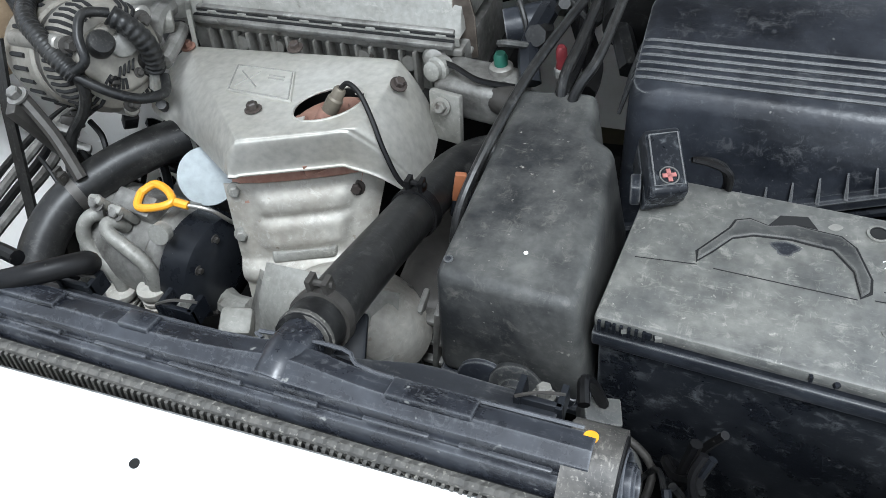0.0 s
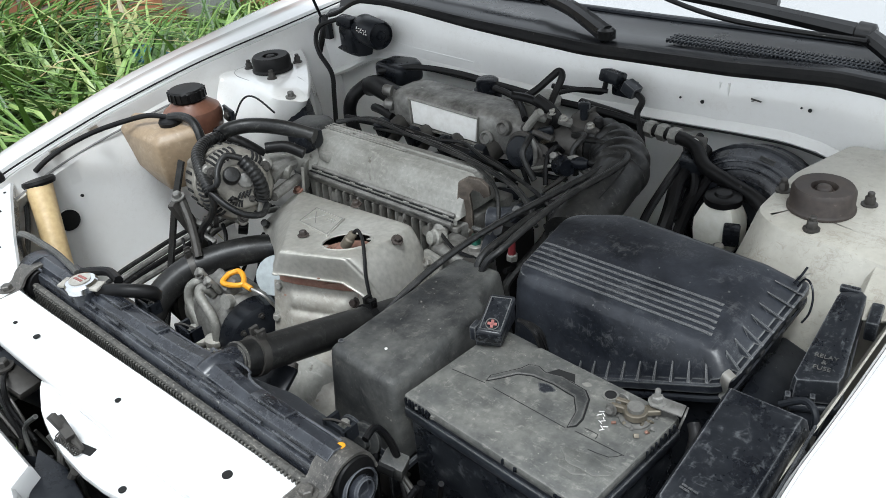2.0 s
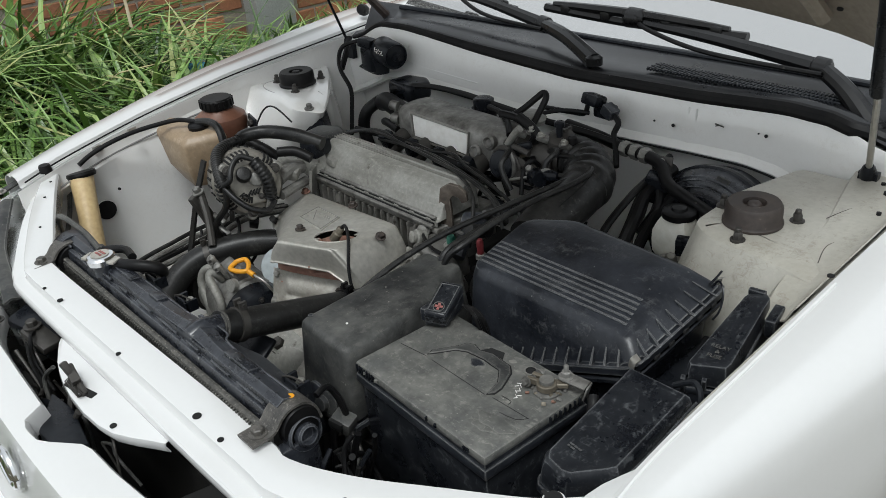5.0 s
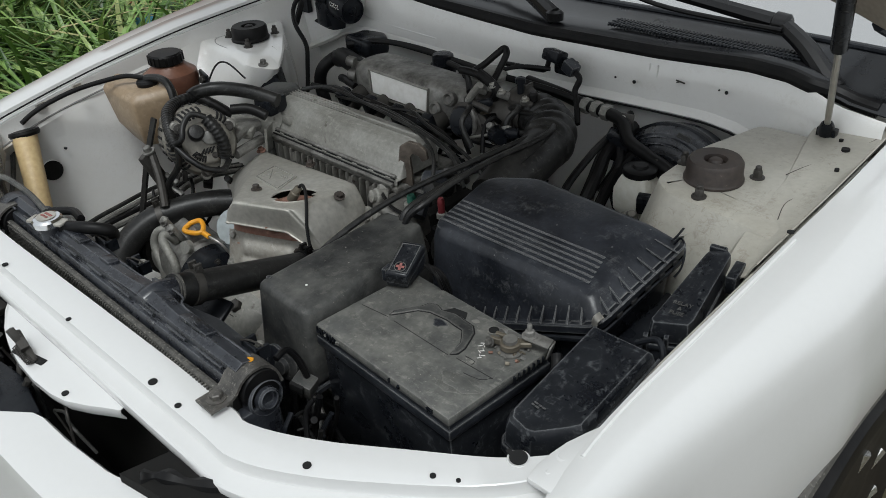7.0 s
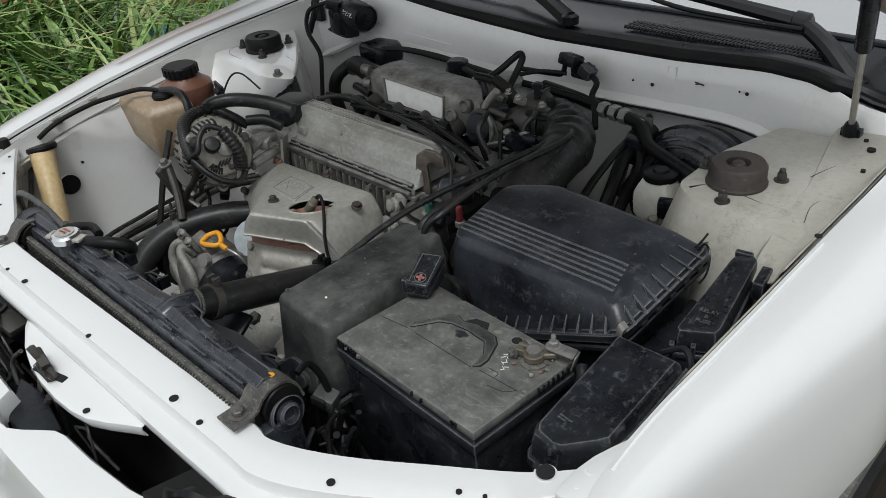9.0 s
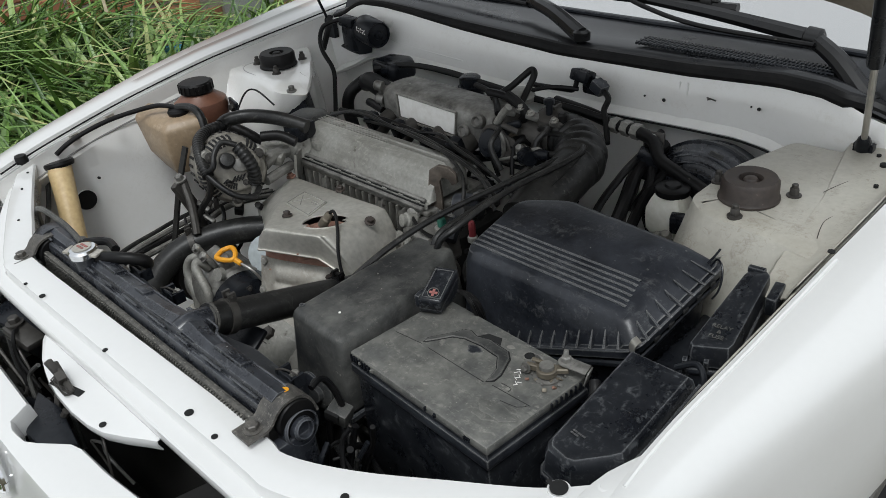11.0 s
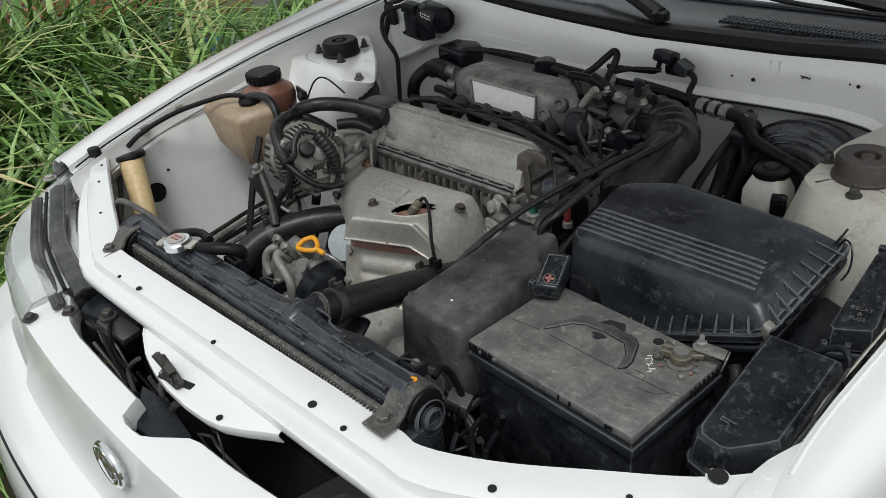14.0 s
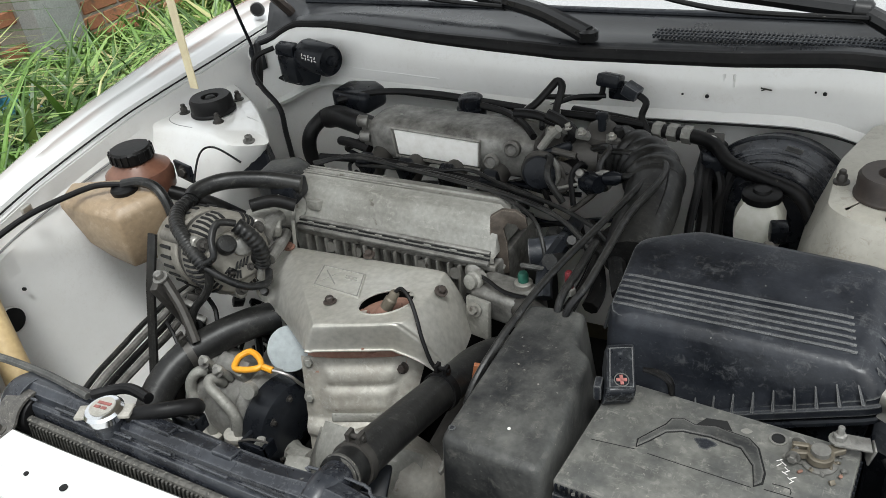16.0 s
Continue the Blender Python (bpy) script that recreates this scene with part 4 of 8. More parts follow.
def headlight(mirror, xc):
    def X(x):
        return xc + mirror * x
    # Near-side body is painted near black as the shade inside the opening.
    lamp = part("headlight", add_loft(bmesh.new(), [[(X(x), y, z) for x, y, z in ring] for ring in (
        [(0.30, 0.235, 0.68), (0.30, 0.245, 0.815), (0.31, 0.31, 0.81), (0.31, 0.31, 0.68)],
        [(0.45, 0.262, 0.68), (0.45, 0.275, 0.82), (0.47, 0.345, 0.812), (0.47, 0.345, 0.68)],
        [(0.60, 0.315, 0.69), (0.60, 0.33, 0.825), (0.60, 0.40, 0.815), (0.60, 0.40, 0.69)],
        [(0.66, 0.40, 0.71), (0.66, 0.40, 0.83), (0.645, 0.44, 0.82), (0.645, 0.44, 0.71)])]), REFLECTOR if mirror < 0 else DARKBAY, car, "clear headlight with a reflector, silver on the far side only")
    rows = []
    for k in range(17):
        s = k / 16
        x = (0.295 if mirror < 0 else 0.42) + (0.375 if mirror < 0 else 0.25) * s
        y = 0.19 + 0.06 * s + 0.15 * s ** 4
        rows.append([(X(x + 0.0), y + 0.055, 0.822 + 0.012 * s), (X(x), y + 0.02, 0.820 + 0.012 * s), (X(x), y + 0.004, 0.805 + 0.012 * s), (X(x), y - 0.006, 0.76), (X(x), y - 0.004, 0.70)])
    part("lens", sheet(rows, 0.003), LENS, lamp, "clear glass lens").visible_shadow = False
    if mirror < 0:
        for y0, w, z, m in ((0.0, 0.022, 0.0, GREYPL), (-0.032, 0.013, -0.006, GREYPL)):
            rows = [[(X(x), y + y0 + d * w, zz + z + (0.003 if d == 0.5 else 0)) for d in (0, 0.08, 0.5, 0.92, 1)] for x, y, zz in ((0.27, 0.262, 0.818), (0.34, 0.276, 0.824), (0.42, 0.293, 0.834), (0.50, 0.325, 0.842), (0.58, 0.360, 0.850))]
            part("seal", surface(rows, 3, 0.004), m, lamp, "grey rubber seal strip")
        part("gap", tube([(X(0.58), 0.352, 0.846), (X(0.50), 0.316, 0.838), (X(0.42), 0.285, 0.829), (X(0.30), 0.258, 0.815)], 0.003, 6), HOLE, lamp)
        part("bracket", box((X(0.620), 0.398, 0.858), (0.016, 0.058, 0.004), (6, 0, 22), 0.001), GREYPL, lamp)
        part("bolt", bolt((X(0.628), 0.418, 0.862), (0, 0, 1), 0.0065, 0.008), DARKSTEEL, lamp)
        part("bolt", bolt((X(0.607), 0.372, 0.857), (0, 0, 1), 0.0075, 0.006), STEEL, lamp)
        return lamp
    part("seal", tube([(X(0.30), 0.262, 0.800), (X(0.42), 0.275, 0.806), (X(0.52), 0.32, 0.815), (X(0.60), 0.375, 0.825)], 0.005, 8), RUBBER2, lamp, "thin black rubber seal")
    part("seal", tube([(0.341, 0.256, 0.812), (0.354, 0.271, 0.812), (0.389, 0.289, 0.812), (0.435, 0.323, 0.812), (0.48, 0.362, 0.812), (0.516, 0.387, 0.812), (0.568, 0.423, 0.812)], lambda t: 0.008 + 0.0025 * math.sin(t * 37), 8), RUBBER2, lamp, "ragged black rubber seal")
    return lamp


headlight(-1, 0.045)
headlight(1, 0.02)

# near-black parts, painted as the shaded spaces in front of and under the engine
bay = part("bay_shade_floor", sheet([[(-0.60, y, 0.40), (0, y, 0.36), (0.66, y, 0.40)] for y in (0.20, 0.6, 1.24)], 0.004), DARKBAY, car)
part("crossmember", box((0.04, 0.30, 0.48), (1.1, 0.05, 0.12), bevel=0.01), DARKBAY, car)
part("bay_shade_panel", box((-0.36, 0.36, 0.60), (0.03, 0.12, 0.34)), DARKBAY, car)
part("bay_shade_panel", box((0.45, 0.36, 0.60), (0.03, 0.12, 0.34)), DARKBAY, car)
part("condenser", box((0.05, 0.325, 0.60), (0.58, 0.016, 0.28), bevel=0.004), DARKBAY, car, "condenser, near black for the shaded grille opening")


def wheel(cx, cy, cz, side):
    m = aim((cx, cy, cz), (side, 0, 0))
    w = part("wheel", lathe([(0.21, -0.09), (0.28, -0.095), (0.295, -0.07), (0.30, 0), (0.295, 0.07), (0.28, 0.092), (0.262, 0.096), (0.222, 0.088)], m, 48), RUBBER2, car, "black tyre on a silver rim")
    rim_part = part("rim", lathe([(0.222, 0.080), (0.218, 0.088), (0.208, 0.086), (0.200, 0.060), (0.15, 0.045), (0.05, 0.060), (0.03, 0.062)], m, 48), REFLECTOR, w, "silver steel rim")
    for k in range(10):
        a = 2 * math.pi * k / 10
        part("spoke", tube([m @ Vector((0.04 * math.cos(a), 0.04 * math.sin(a), 0.062)), m @ Vector((0.12 * math.cos(a), 0.12 * math.sin(a), 0.066)), m @ Vector((0.205 * math.cos(a), 0.205 * math.sin(a), 0.082))], 0.013, 8), REFLECTOR, rim_part)
    part("arch_liner", lathe([(0.335, -0.14), (0.345, -0.14), (0.347, 0.02), (0.337, 0.02)], m, 40), BLACK, w)


wheel(0.700, 0.965, 0.348, 1)
wheel(-0.72, 0.98, 0.35, -1)
wheel(0.76, 3.4, 0.35, 1)
wheel(-0.72, 3.4, 0.35, -1)


# ---- things in the engine bay ----
def hose(name, points, r, material, label, category="hose", sides=12, ends=None, ribs=0.0, group=""):
    """A hose or cable; ribs gives it corrugations, ends puts a clamp at each end."""
    t = thing(name, points[0], label, category, group)
    if ribs:
        length = sum((Vector(b) - Vector(a)).length for a, b in zip(points, points[1:]))
        n = max(4, int(length / ribs))
        part("tube", add_tube(bmesh.new(), points, lambda s: r * (1 + 0.055 * math.sin(2 * math.pi * n * s)), sides, max(6, int(5 * n / (len(points) - 1)))), material, t)
    else:
        part("tube", tube(points, r, sides), material, t)
    if ends:
        line = smooth_line(points, 6)
        for i, j in ((2, 3), (-3, -4)):
            a, b = line[i], line[j]
            part("clamp", clamp(a, b - a, r), STEEL if ends == "steel" else DARKSTEEL, t)
    return t


def clamp(at, way, r):
    bm = lathe([(r * 1.0, -0.005), (r * 1.08, -0.005), (r * 1.08, 0.005), (r * 1.0, 0.005)], aim(at, way), 24)
    d = Vector(way).normalized()
    up = (Vector((0, 0, 1)) - d * d.z).normalized()
    side = d.cross(up)
    for s in (-1, 1):
        add_box(bm, Vector(at) + up * r * 1.25 + side * 0.006 * s, (0.004, 0.010, 0.012))
    add_lathe(bm, [(0.0025, -0.010), (0.0025, 0.010)], aim(Vector(at) + up * r * 1.3, side), 8)
    return bm


def text_bars(parent, at, along, up, rows, material, h=0.004):
    """Writing that cannot be read: short bars in rows."""
    a, u = Vector(along).normalized(), Vector(up).normalized()
    n = a.cross(u)
    m = Matrix((a, u, n)).transposed().to_4x4()
    for i, lengths in enumerate(rows):
        x = 0.0
        for ln in lengths:
            bm = bmesh.new()
            bmesh.ops.create_cube(bm, size=1, matrix=Matrix.Translation(Vector(at) + a * (x + ln / 2) - u * i * h * 1.8) @ m @ Matrix.Diagonal((ln, h, 0.0008, 1)))
            part("lettering", bm, material, parent, smooth=False)
            x += ln + h * 0.6


# battery
B0 = Vector((0.312, 0.4985, 0.845))
BX, BY = Vector((0.2235, -0.0130, 0)), Vector((0.0105, 0.146, 0))


def on_battery(u, v, z=0.0):
    return B0 + BX * u + BY * v + Vector((0, 0, z))


def batt_prism(u0, u1, v0, v1, z0, z1, bevel):
    q = [on_battery(u, v) for u, v in ((u0, v0), (u1, v0), (u1, v1), (u0, v1))]
    return bevelled(add_prism(bmesh.new(), [(p.x, p.y, 0.845 + z0) for p in q], [(p.x, p.y, 0.845 + z1) for p in q]), bevel, 2)


battery = thing("battery", (0.427, 0.56, 0.645), "black car battery with a dirty grey top and folded handle", "battery")
part("case", batt_prism(0.012, 0.988, 0.02, 0.98, -0.20, -0.022, 0.004), BLACKE, battery, "black battery case")
part("lid", batt_prism(0.0, 1.0, 0.0, 1.0, -0.012, 0.0, 0.0035), BATTOP, battery, "dirty grey battery lid")
part("rim", batt_prism(-0.004, 1.004, -0.006, 1.006, -0.030, -0.017, 0.002), BLACK, battery)
part("neck", batt_prism(0.008, 0.992, 0.012, 0.988, -0.018, -0.010, 0), BLACK, battery)
for k in range(7):
    part("notch", box(on_battery(0.02 + 0.022 * k, -0.002, -0.007), (0.0022, 0.003, 0.009), (0, 0, -3)), BLACK2, battery)
    part("notch", box(on_battery(1.001, 0.62 + 0.05 * k, -0.007), (0.003, 0.0022, 0.009), (0, 0, -3)), BLACK2, battery)
outer = [(0.368, 0.563), (0.366, 0.573), (0.384, 0.600), (0.387, 0.609), (0.397, 0.613), (0.409, 0.609), (0.426, 0.614), (0.438, 0.612), (0.456, 0.610), (0.466, 0.601), (0.476, 0.575), (0.476, 0.563),
         (0.469, 0.557), (0.464, 0.579), (0.451, 0.595), (0.439, 0.596), (0.425, 0.598), (0.401, 0.596), (0.388, 0.590), (0.377, 0.574)]
mid = Vector((0.423, 0.593))
# Raised near-black plates stand for the shade around and behind the handle.
part("handle_shade", add_prism(bmesh.new(), [(x + (x - mid.x) * 0.012, y + (y - mid.y) * 0.02, 0.8440) for x, y in outer], [(x + (x - mid.x) * 0.012, y + (y - mid.y) * 0.02, 0.8455) for x, y in outer]), HOLE, battery)
ring_in = []
for i, (x, y) in enumerate(outer):
    p, q = Vector(outer[i - 1]), Vector(outer[(i + 1) % 20])
    d = (q - p).normalized()
    ring_in.append(Vector((x, y)) + Vector((d.y, -d.x)) * 0.0013)
part("handle", bevelled(add_prism(bmesh.new(), [(x, y, 0.8445) for x, y in ring_in], [(x, y, 0.8468) for x, y in ring_in]), 0.0006, 1), GREYPL, battery, "folded dark grey handle")
part("handle_recess_shade", prism([(0.409, 0.609), (0.416, 0.621), (0.434, 0.624), (0.441, 0.613), (0.426, 0.6145)], 0.8440, 0.8454), HOLE, battery)
for pts in (((0.327, 0.557), (0.368, 0.5605)), ((0.379, 0.5595), (0.468, 0.5555)), ((0.478, 0.5575), (0.530, 0.5575)), ((0.483, 0.566), (0.497, 0.566), (0.498, 0.560)), ((0.528, 0.557), (0.520, 0.548), (0.500, 0.545))):
    part("groove", tube([(x, y, 0.8447) for x, y in pts], 0.0006, 6, 2), HOLE, battery)
for k, (cx, cy, rx, ry) in enumerate(((0.508, 0.530, 0.025, 0.010), (0.500, 0.518, 0.014, 0.006), (0.515, 0.541, 0.016, 0.004))):
    part("vent_plug", prism([(cx + rx * math.cos(q) * (1 + 0.12 * math.sin(3 * q + k)), cy + ry * math.sin(q) * (1 + 0.15 * math.sin(5 * q + k))) for q in [i * math.pi / 12 for i in range(24)]], 0.844, 0.8458 - 0.0003 * k, 0.0005), BATTOP, battery, "worn vent cover")
part("scuff", prism([(0.422 + 0.009 * math.cos(q) * (1 + 0.35 * math.sin(3 * q)), 0.5895 + 0.007 * math.sin(q)) for q in [k * math.pi / 7 for k in range(14)]], 0.8445, 0.8452), BLACK, battery)
part("sticker_rest", prism([(0.452 + 0.0045 * math.cos(q) * (1 + 0.3 * math.sin(2 * q)), 0.618 + 0.0035 * math.sin(q)) for q in [k * math.pi / 6 for k in range(12)]], 0.8445, 0.8454), ALU_DULL, battery)
rng = random.Random(31)
for k in range(10):
    u = rng.choice((rng.uniform(0.02, 0.2), rng.uniform(0.55, 0.98)))
    p = on_battery(u, -0.004, -0.004 - 0.002 * rng.random())
    part("chip", box(p, (rng.uniform(0.002, 0.005), 0.003, rng.uniform(0.002, 0.005)), (rng.uniform(-20, 20), 0, rng.uniform(-30, 30))), rng.choice((BLACK2, BATTOP)), battery)
for ex, ey, er in ((0.479, 0.618, 0.0078),):
    part("charge_eye", lathe([(er, 0), (er, 0.0014), (er * 0.8, 0.0016), (er * 0.62, 0.0006), (er * 0.2, 0.0006)], pose(ex, ey, 0.845), 20), BATTOP, battery)
    part("eye_ring", lathe([(er * 0.74, 0.0012), (er * 0.74, 0.0018), (er * 0.65, 0.0018), (er * 0.65, 0.0006)], pose(ex, ey, 0.845), 20), HOLE, battery)
for k in range(9):
    p = Vector((0.484 + 0.0018 * k + 0.003 * math.sin(k * 2.3), 0.594 - 0.0026 * k, 0.8454))
    part("lettering", box(p, (0.0050, 0.00055, 0.0006), (0, 0, 35 - 77 * (k % 2) + 9 * (k % 3))), LABEL, battery)
pole = Vector((0.514, 0.604, 0.845))
post_bm = lathe([(0.015, 0), (0.015, 0.002), (0.0085, 0.003), (0.0078, 0.016), (0.006, 0.0165)], pose(pole.x, pole.y, 0.845), 24)
part("terminal_post", post_bm, GRIMEALU, battery)

battery_clamp = thing("battery_clamp", (pole.x, pole.y, 0.85), "corroded brass battery terminal clamp with bolts", "clamp")
BRASS = mat("corroded_brass", (0.17, 0.15, 0.115), 0.5, metal=0.4, second=(0.06, 0.048, 0.035), amount=0.7, scale=60, bump=0.4)
bm = lathe([(0.0082, 0.004), (0.0112, 0.004), (0.0112, 0.012), (0.0082, 0.012)], pose(pole.x, pole.y, 0.845), 20)
add_box(bm, (pole.x - 0.016, pole.y - 0.004, 0.853), (0.014, 0.005, 0.008), (0, 0, 15))
add_box(bm, (pole.x - 0.016, pole.y + 0.005, 0.853), (0.014, 0.005, 0.008), (0, 0, 10))
add_box(bm, (pole.x + 0.011, pole.y + 0.012, 0.853), (0.014, 0.010, 0.006), (0, 0, 40))
part("clamp_ring", bevelled(bm, 0.001, 1), BRASS, battery_clamp)
part("cross_bolt", lathe([(0.0022, -0.013), (0.0022, 0.013), (0.0018, 0.014)], aim((pole.x - 0.019, pole.y, 0.853), (0.15, 1, 0)), 8), GRIMEALU, battery_clamp)
part("nut", bolt((pole.x - 0.018, pole.y + 0.009, 0.853), (0.1, 1, 0.1), 0.0040, 0.005), GRIMEALU, battery_clamp)
part("head", bolt((pole.x - 0.020, pole.y - 0.009, 0.853), (-0.1, -1, 0.1), 0.0040, 0.005), GRIMEALU, battery_clamp)
part("plate", box((pole.x + 0.022, pole.y + 0.020, 0.8585), (0.030, 0.016, 0.0022), (0, 6, 12), 0.0006), GRIMEALU, battery_clamp)
part("plate_tab", box((pole.x + 0.037, pole.y + 0.022, 0.850), (0.002, 0.014, 0.018), (0, 14, 14), 0.0006), GRIMEALU, battery_clamp)
part("bolt", bolt((pole.x + 0.012, pole.y + 0.018, 0.859), (0, 0, 1), 0.0056, 0.007), GRIMEALU, battery_clamp)
part("stud", lathe([(0.0028, 0), (0.0028, 0.016), (0.0022, 0.017)], pose(pole.x + 0.012, pole.y + 0.018, 0.858), 10), GRIMEALU, battery_clamp)
rng = random.Random(77)
for k in range(22):
    a = rng.uniform(0, 6.28)
    r = rng.uniform(0.010, 0.024)
    part("crust", box((pole.x + r * math.cos(a), pole.y + r * math.sin(a), 0.8465), (rng.uniform(0.002, 0.006), rng.uniform(0.002, 0.005), 0.003), (rng.uniform(0, 50), rng.uniform(0, 50), rng.uniform(0, 90)), 0.0006), rng.choice((BRASS, RUST, GRIMEALU)), battery_clamp)
hose("battery_cable", [(pole.x + 0.05, pole.y + 0.015, 0.856), (pole.x + 0.057, pole.y + 0.005, 0.845), (pole.x + 0.055, pole.y - 0.01, 0.80), (pole.x + 0.04, pole.y - 0.0, 0.70)], 0.006, RUBBER2, "black battery earth cable hanging from its clamp", "cable")

# positive terminal cover: a leaning black cap with a red plus
terminal_cover = thing("terminal_cover", (0.343, 0.615, 0.845), "black plastic battery terminal cover with a red plus", "terminal cover")


top_ring = [Vector(p) for p in ((0.314, 0.641, 0.889), (0.337, 0.655, 0.886), (0.354, 0.607, 0.869), (0.330, 0.594, 0.872))]
mid_top = sum(top_ring, Vector()) / 4
up_way = (top_ring[1] - top_ring[0]).cross(top_ring[3] - top_ring[0]).normalized()
up_way = -up_way if up_way.z < 0 else up_way


def cover_ring(drop, k):
    return [mid_top + (p - mid_top) * k - up_way * drop for p in top_ring]


part("cap", bevelled(add_loft(bmesh.new(), [cover_ring(0.017, 1.05), cover_ring(0.004, 1.02), cover_ring(0.0, 0.95)]), 0.0028, 3), BLACKE, terminal_cover)
base_ring = [Vector((p.x, p.y, 0.846)) for p in cover_ring(0.03, 1.02)]
part("skirt", bevelled(add_loft(bmesh.new(), [base_ring, cover_ring(0.018, 1.0)]), 0.002, 2), BLACKE, terminal_cover)
clip_at = (top_ring[0] + top_ring[3] * 3) / 4 - up_way * 0.02
part("side_clip", box(clip_at + Vector((-0.005, 0, 0)), (0.008, 0.016, 0.018), (0, 0, 10), 0.002), BLACK, terminal_cover)
inset = [p + up_way * 0.0002 for p in cover_ring(0.0, 0.80)]
part("ridge", tube(inset + inset[:1], 0.0007, 6, 1), BLACK, terminal_cover)
plus_at = (top_ring[2] + top_ring[3]) / 2 * 0.76 + (top_ring[0] + top_ring[1]) / 2 * 0.24
REDPLUS = mat("faded_red_paint", (0.34, 0.12, 0.105), 0.6, second=(0.14, 0.06, 0.055), amount=0.8, scale=200)
side_way = (top_ring[2] - top_ring[3]).normalized()
flat = Matrix((side_way, up_way.cross(side_way), up_way)).transposed().to_4x4()
part("badge", lathe([(0.0072, 0), (0.0072, 0.0008), (0.0064, 0.0008), (0.0063, 0)], Matrix.Translation(plus_at) @ flat, 24), GREYPL, terminal_cover)
for a in (0, 90):
    bm = bmesh.new()
    bmesh.ops.create_cube(bm, size=1, matrix=Matrix.Translation(plus_at + up_way * 0.0004) @ flat @ Matrix.Rotation(radians(a), 4, "Z") @ Matrix.Diagonal((0.0100, 0.0030, 0.0012, 1)))
    part("plus", bm, REDPLUS, terminal_cover, "faded red plus sign", smooth=False)
for k in range(4):
    part("cable_end", tube([(0.350 + 0.003 * k, 0.640, 0.868), (0.366 + 0.004 * k, 0.646 - 0.004 * k, 0.864), (0.376, 0.650, 0.85 - 0.01 * k), (0.372, 0.665, 0.80)], 0.0025, 6), RUBBER2, terminal_cover)

# grey resonator box of the air intake
resonator = thing("intake_resonator", (0.25, 0.6, 0.73), "faded dark grey plastic intake resonator box with scuffs", "resonator box")
top_out = [(0.200, 0.498), (0.302, 0.493), (0.300, 0.56), (0.291, 0.655), (0.270, 0.670), (0.262, 0.724), (0.196, 0.718)]
low_out = [(0.196, 0.488), (0.312, 0.484), (0.312, 0.56), (0.304, 0.665), (0.282, 0.68), (0.27, 0.735), (0.182, 0.728)]
bm = bevelled(add_prism(bmesh.new(), [(x, y, 0.752) for x, y in low_out], [(x, y, 0.856) for x, y in top_out]), 0.009, 3)
part("body", bm, GREYPL, resonator)
part("arch", lathe([(0.022, 0), (0.022, 0.004), (0.02, 0.005)], aim((0.235, 0.487, 0.757), (0, -1, 0.1)), 20), BLACK, resonator)
part("plug", lathe([(0.020, -0.004), (0.020, 0.004), (0.016, 0.007), (0.011, 0.008), (0.009, 0.014), (0.0055, 0.015)], aim((0.260, 0.484, 0.765), (0.1, -1, 0.25)), 20), GREYPL, resonator, "grey rubber mounting plug")
part("mount", bevelled(add_prism(bmesh.new(), [(0.225, 0.489, 0.735), (0.298, 0.485, 0.738), (0.300, 0.500, 0.738), (0.226, 0.504, 0.735)], [(0.215, 0.488, 0.760), (0.306, 0.483, 0.762), (0.306, 0.500, 0.762), (0.216, 0.504, 0.760)]), 0.003, 2), BLACK, resonator)
for x in (0.214, 0.232, 0.291):
    part("rib", box((x, 0.492, 0.722), (0.004, 0.022, 0.06), (0, 4, 0), 0.001), BLACK, resonator)
part("rim", bevelled(add_prism(bmesh.new(), [(x, y - 0.001, 0.742) for x, y in low_out], [(x, y - 0.001, 0.752) for x, y in low_out]), 0.002, 1), BLACK, resonator)
part("spot", disc((0.2065, 0.512, 0.8555), (0, 0, 1), 0.0035, 0.0012), BLACK, resonator)
part("spot", disc((0.257, 0.531, 0.8555), (0, 0, 1), 0.0016, 0.0012), LABEL, resonator)
hose("wiring_tail", [(0.268, 0.492, 0.765), (0.278, 0.475, 0.745), (0.285, 0.465, 0.70), (0.29, 0.45, 0.62)], 0.004, RUBBER2, "thin black wiring under the resonator box", "cable")
hose("wiring_tail", [(0.225, 0.495, 0.755), (0.222, 0.485, 0.70), (0.22, 0.48, 0.62)], 0.005, RUBBER2, "thin black wiring under the resonator box", "cable")

# air filter box
air_box = thing("air_filter_box", (0.43, 0.78, 0.68), "large dusty black plastic air filter box with ribs", "air filter box")
def lid_top(y):
    return 0.868 + 0.2 * (y - 0.718)


rim = [(0.283, 0.702, 0.720), (0.556, 0.701, 0.846), (0.569, 0.860, 0.880), (0.395, 0.888, 0.800), (0.282, 0.866, 0.740)]
top = [(x, y, lid_top(y) - 0.002) for x, y in ((0.289, 0.716), (0.539, 0.712), (0.534, 0.848), (0.350, 0.860), (0.286, 0.830))]
crown = [(x, y, lid_top(y) + 0.001) for x, y in ((0.300, 0.724), (0.530, 0.720), (0.525, 0.842), (0.352, 0.852), (0.294, 0.826))]
mid = [tuple(Vector(a).lerp(Vector(b), 0.9) + Vector((0.002 * (1 if b[0] > 0.42 else -1), -0.002 if b[1] < 0.78 else 0.002, 0))) for a, b in zip(rim, top)]
heart = [(0.41 + (x - 0.41) * 0.3, 0.79 + (y - 0.79) * 0.3, lid_top(0.79 + (y - 0.79) * 0.3) + 0.0015) for x, y, z in crown]


def loop(ring, n=3):
    pts = smooth_line(ring + ring[:1], n)[:-1]
    return [tuple(p) for p in pts]


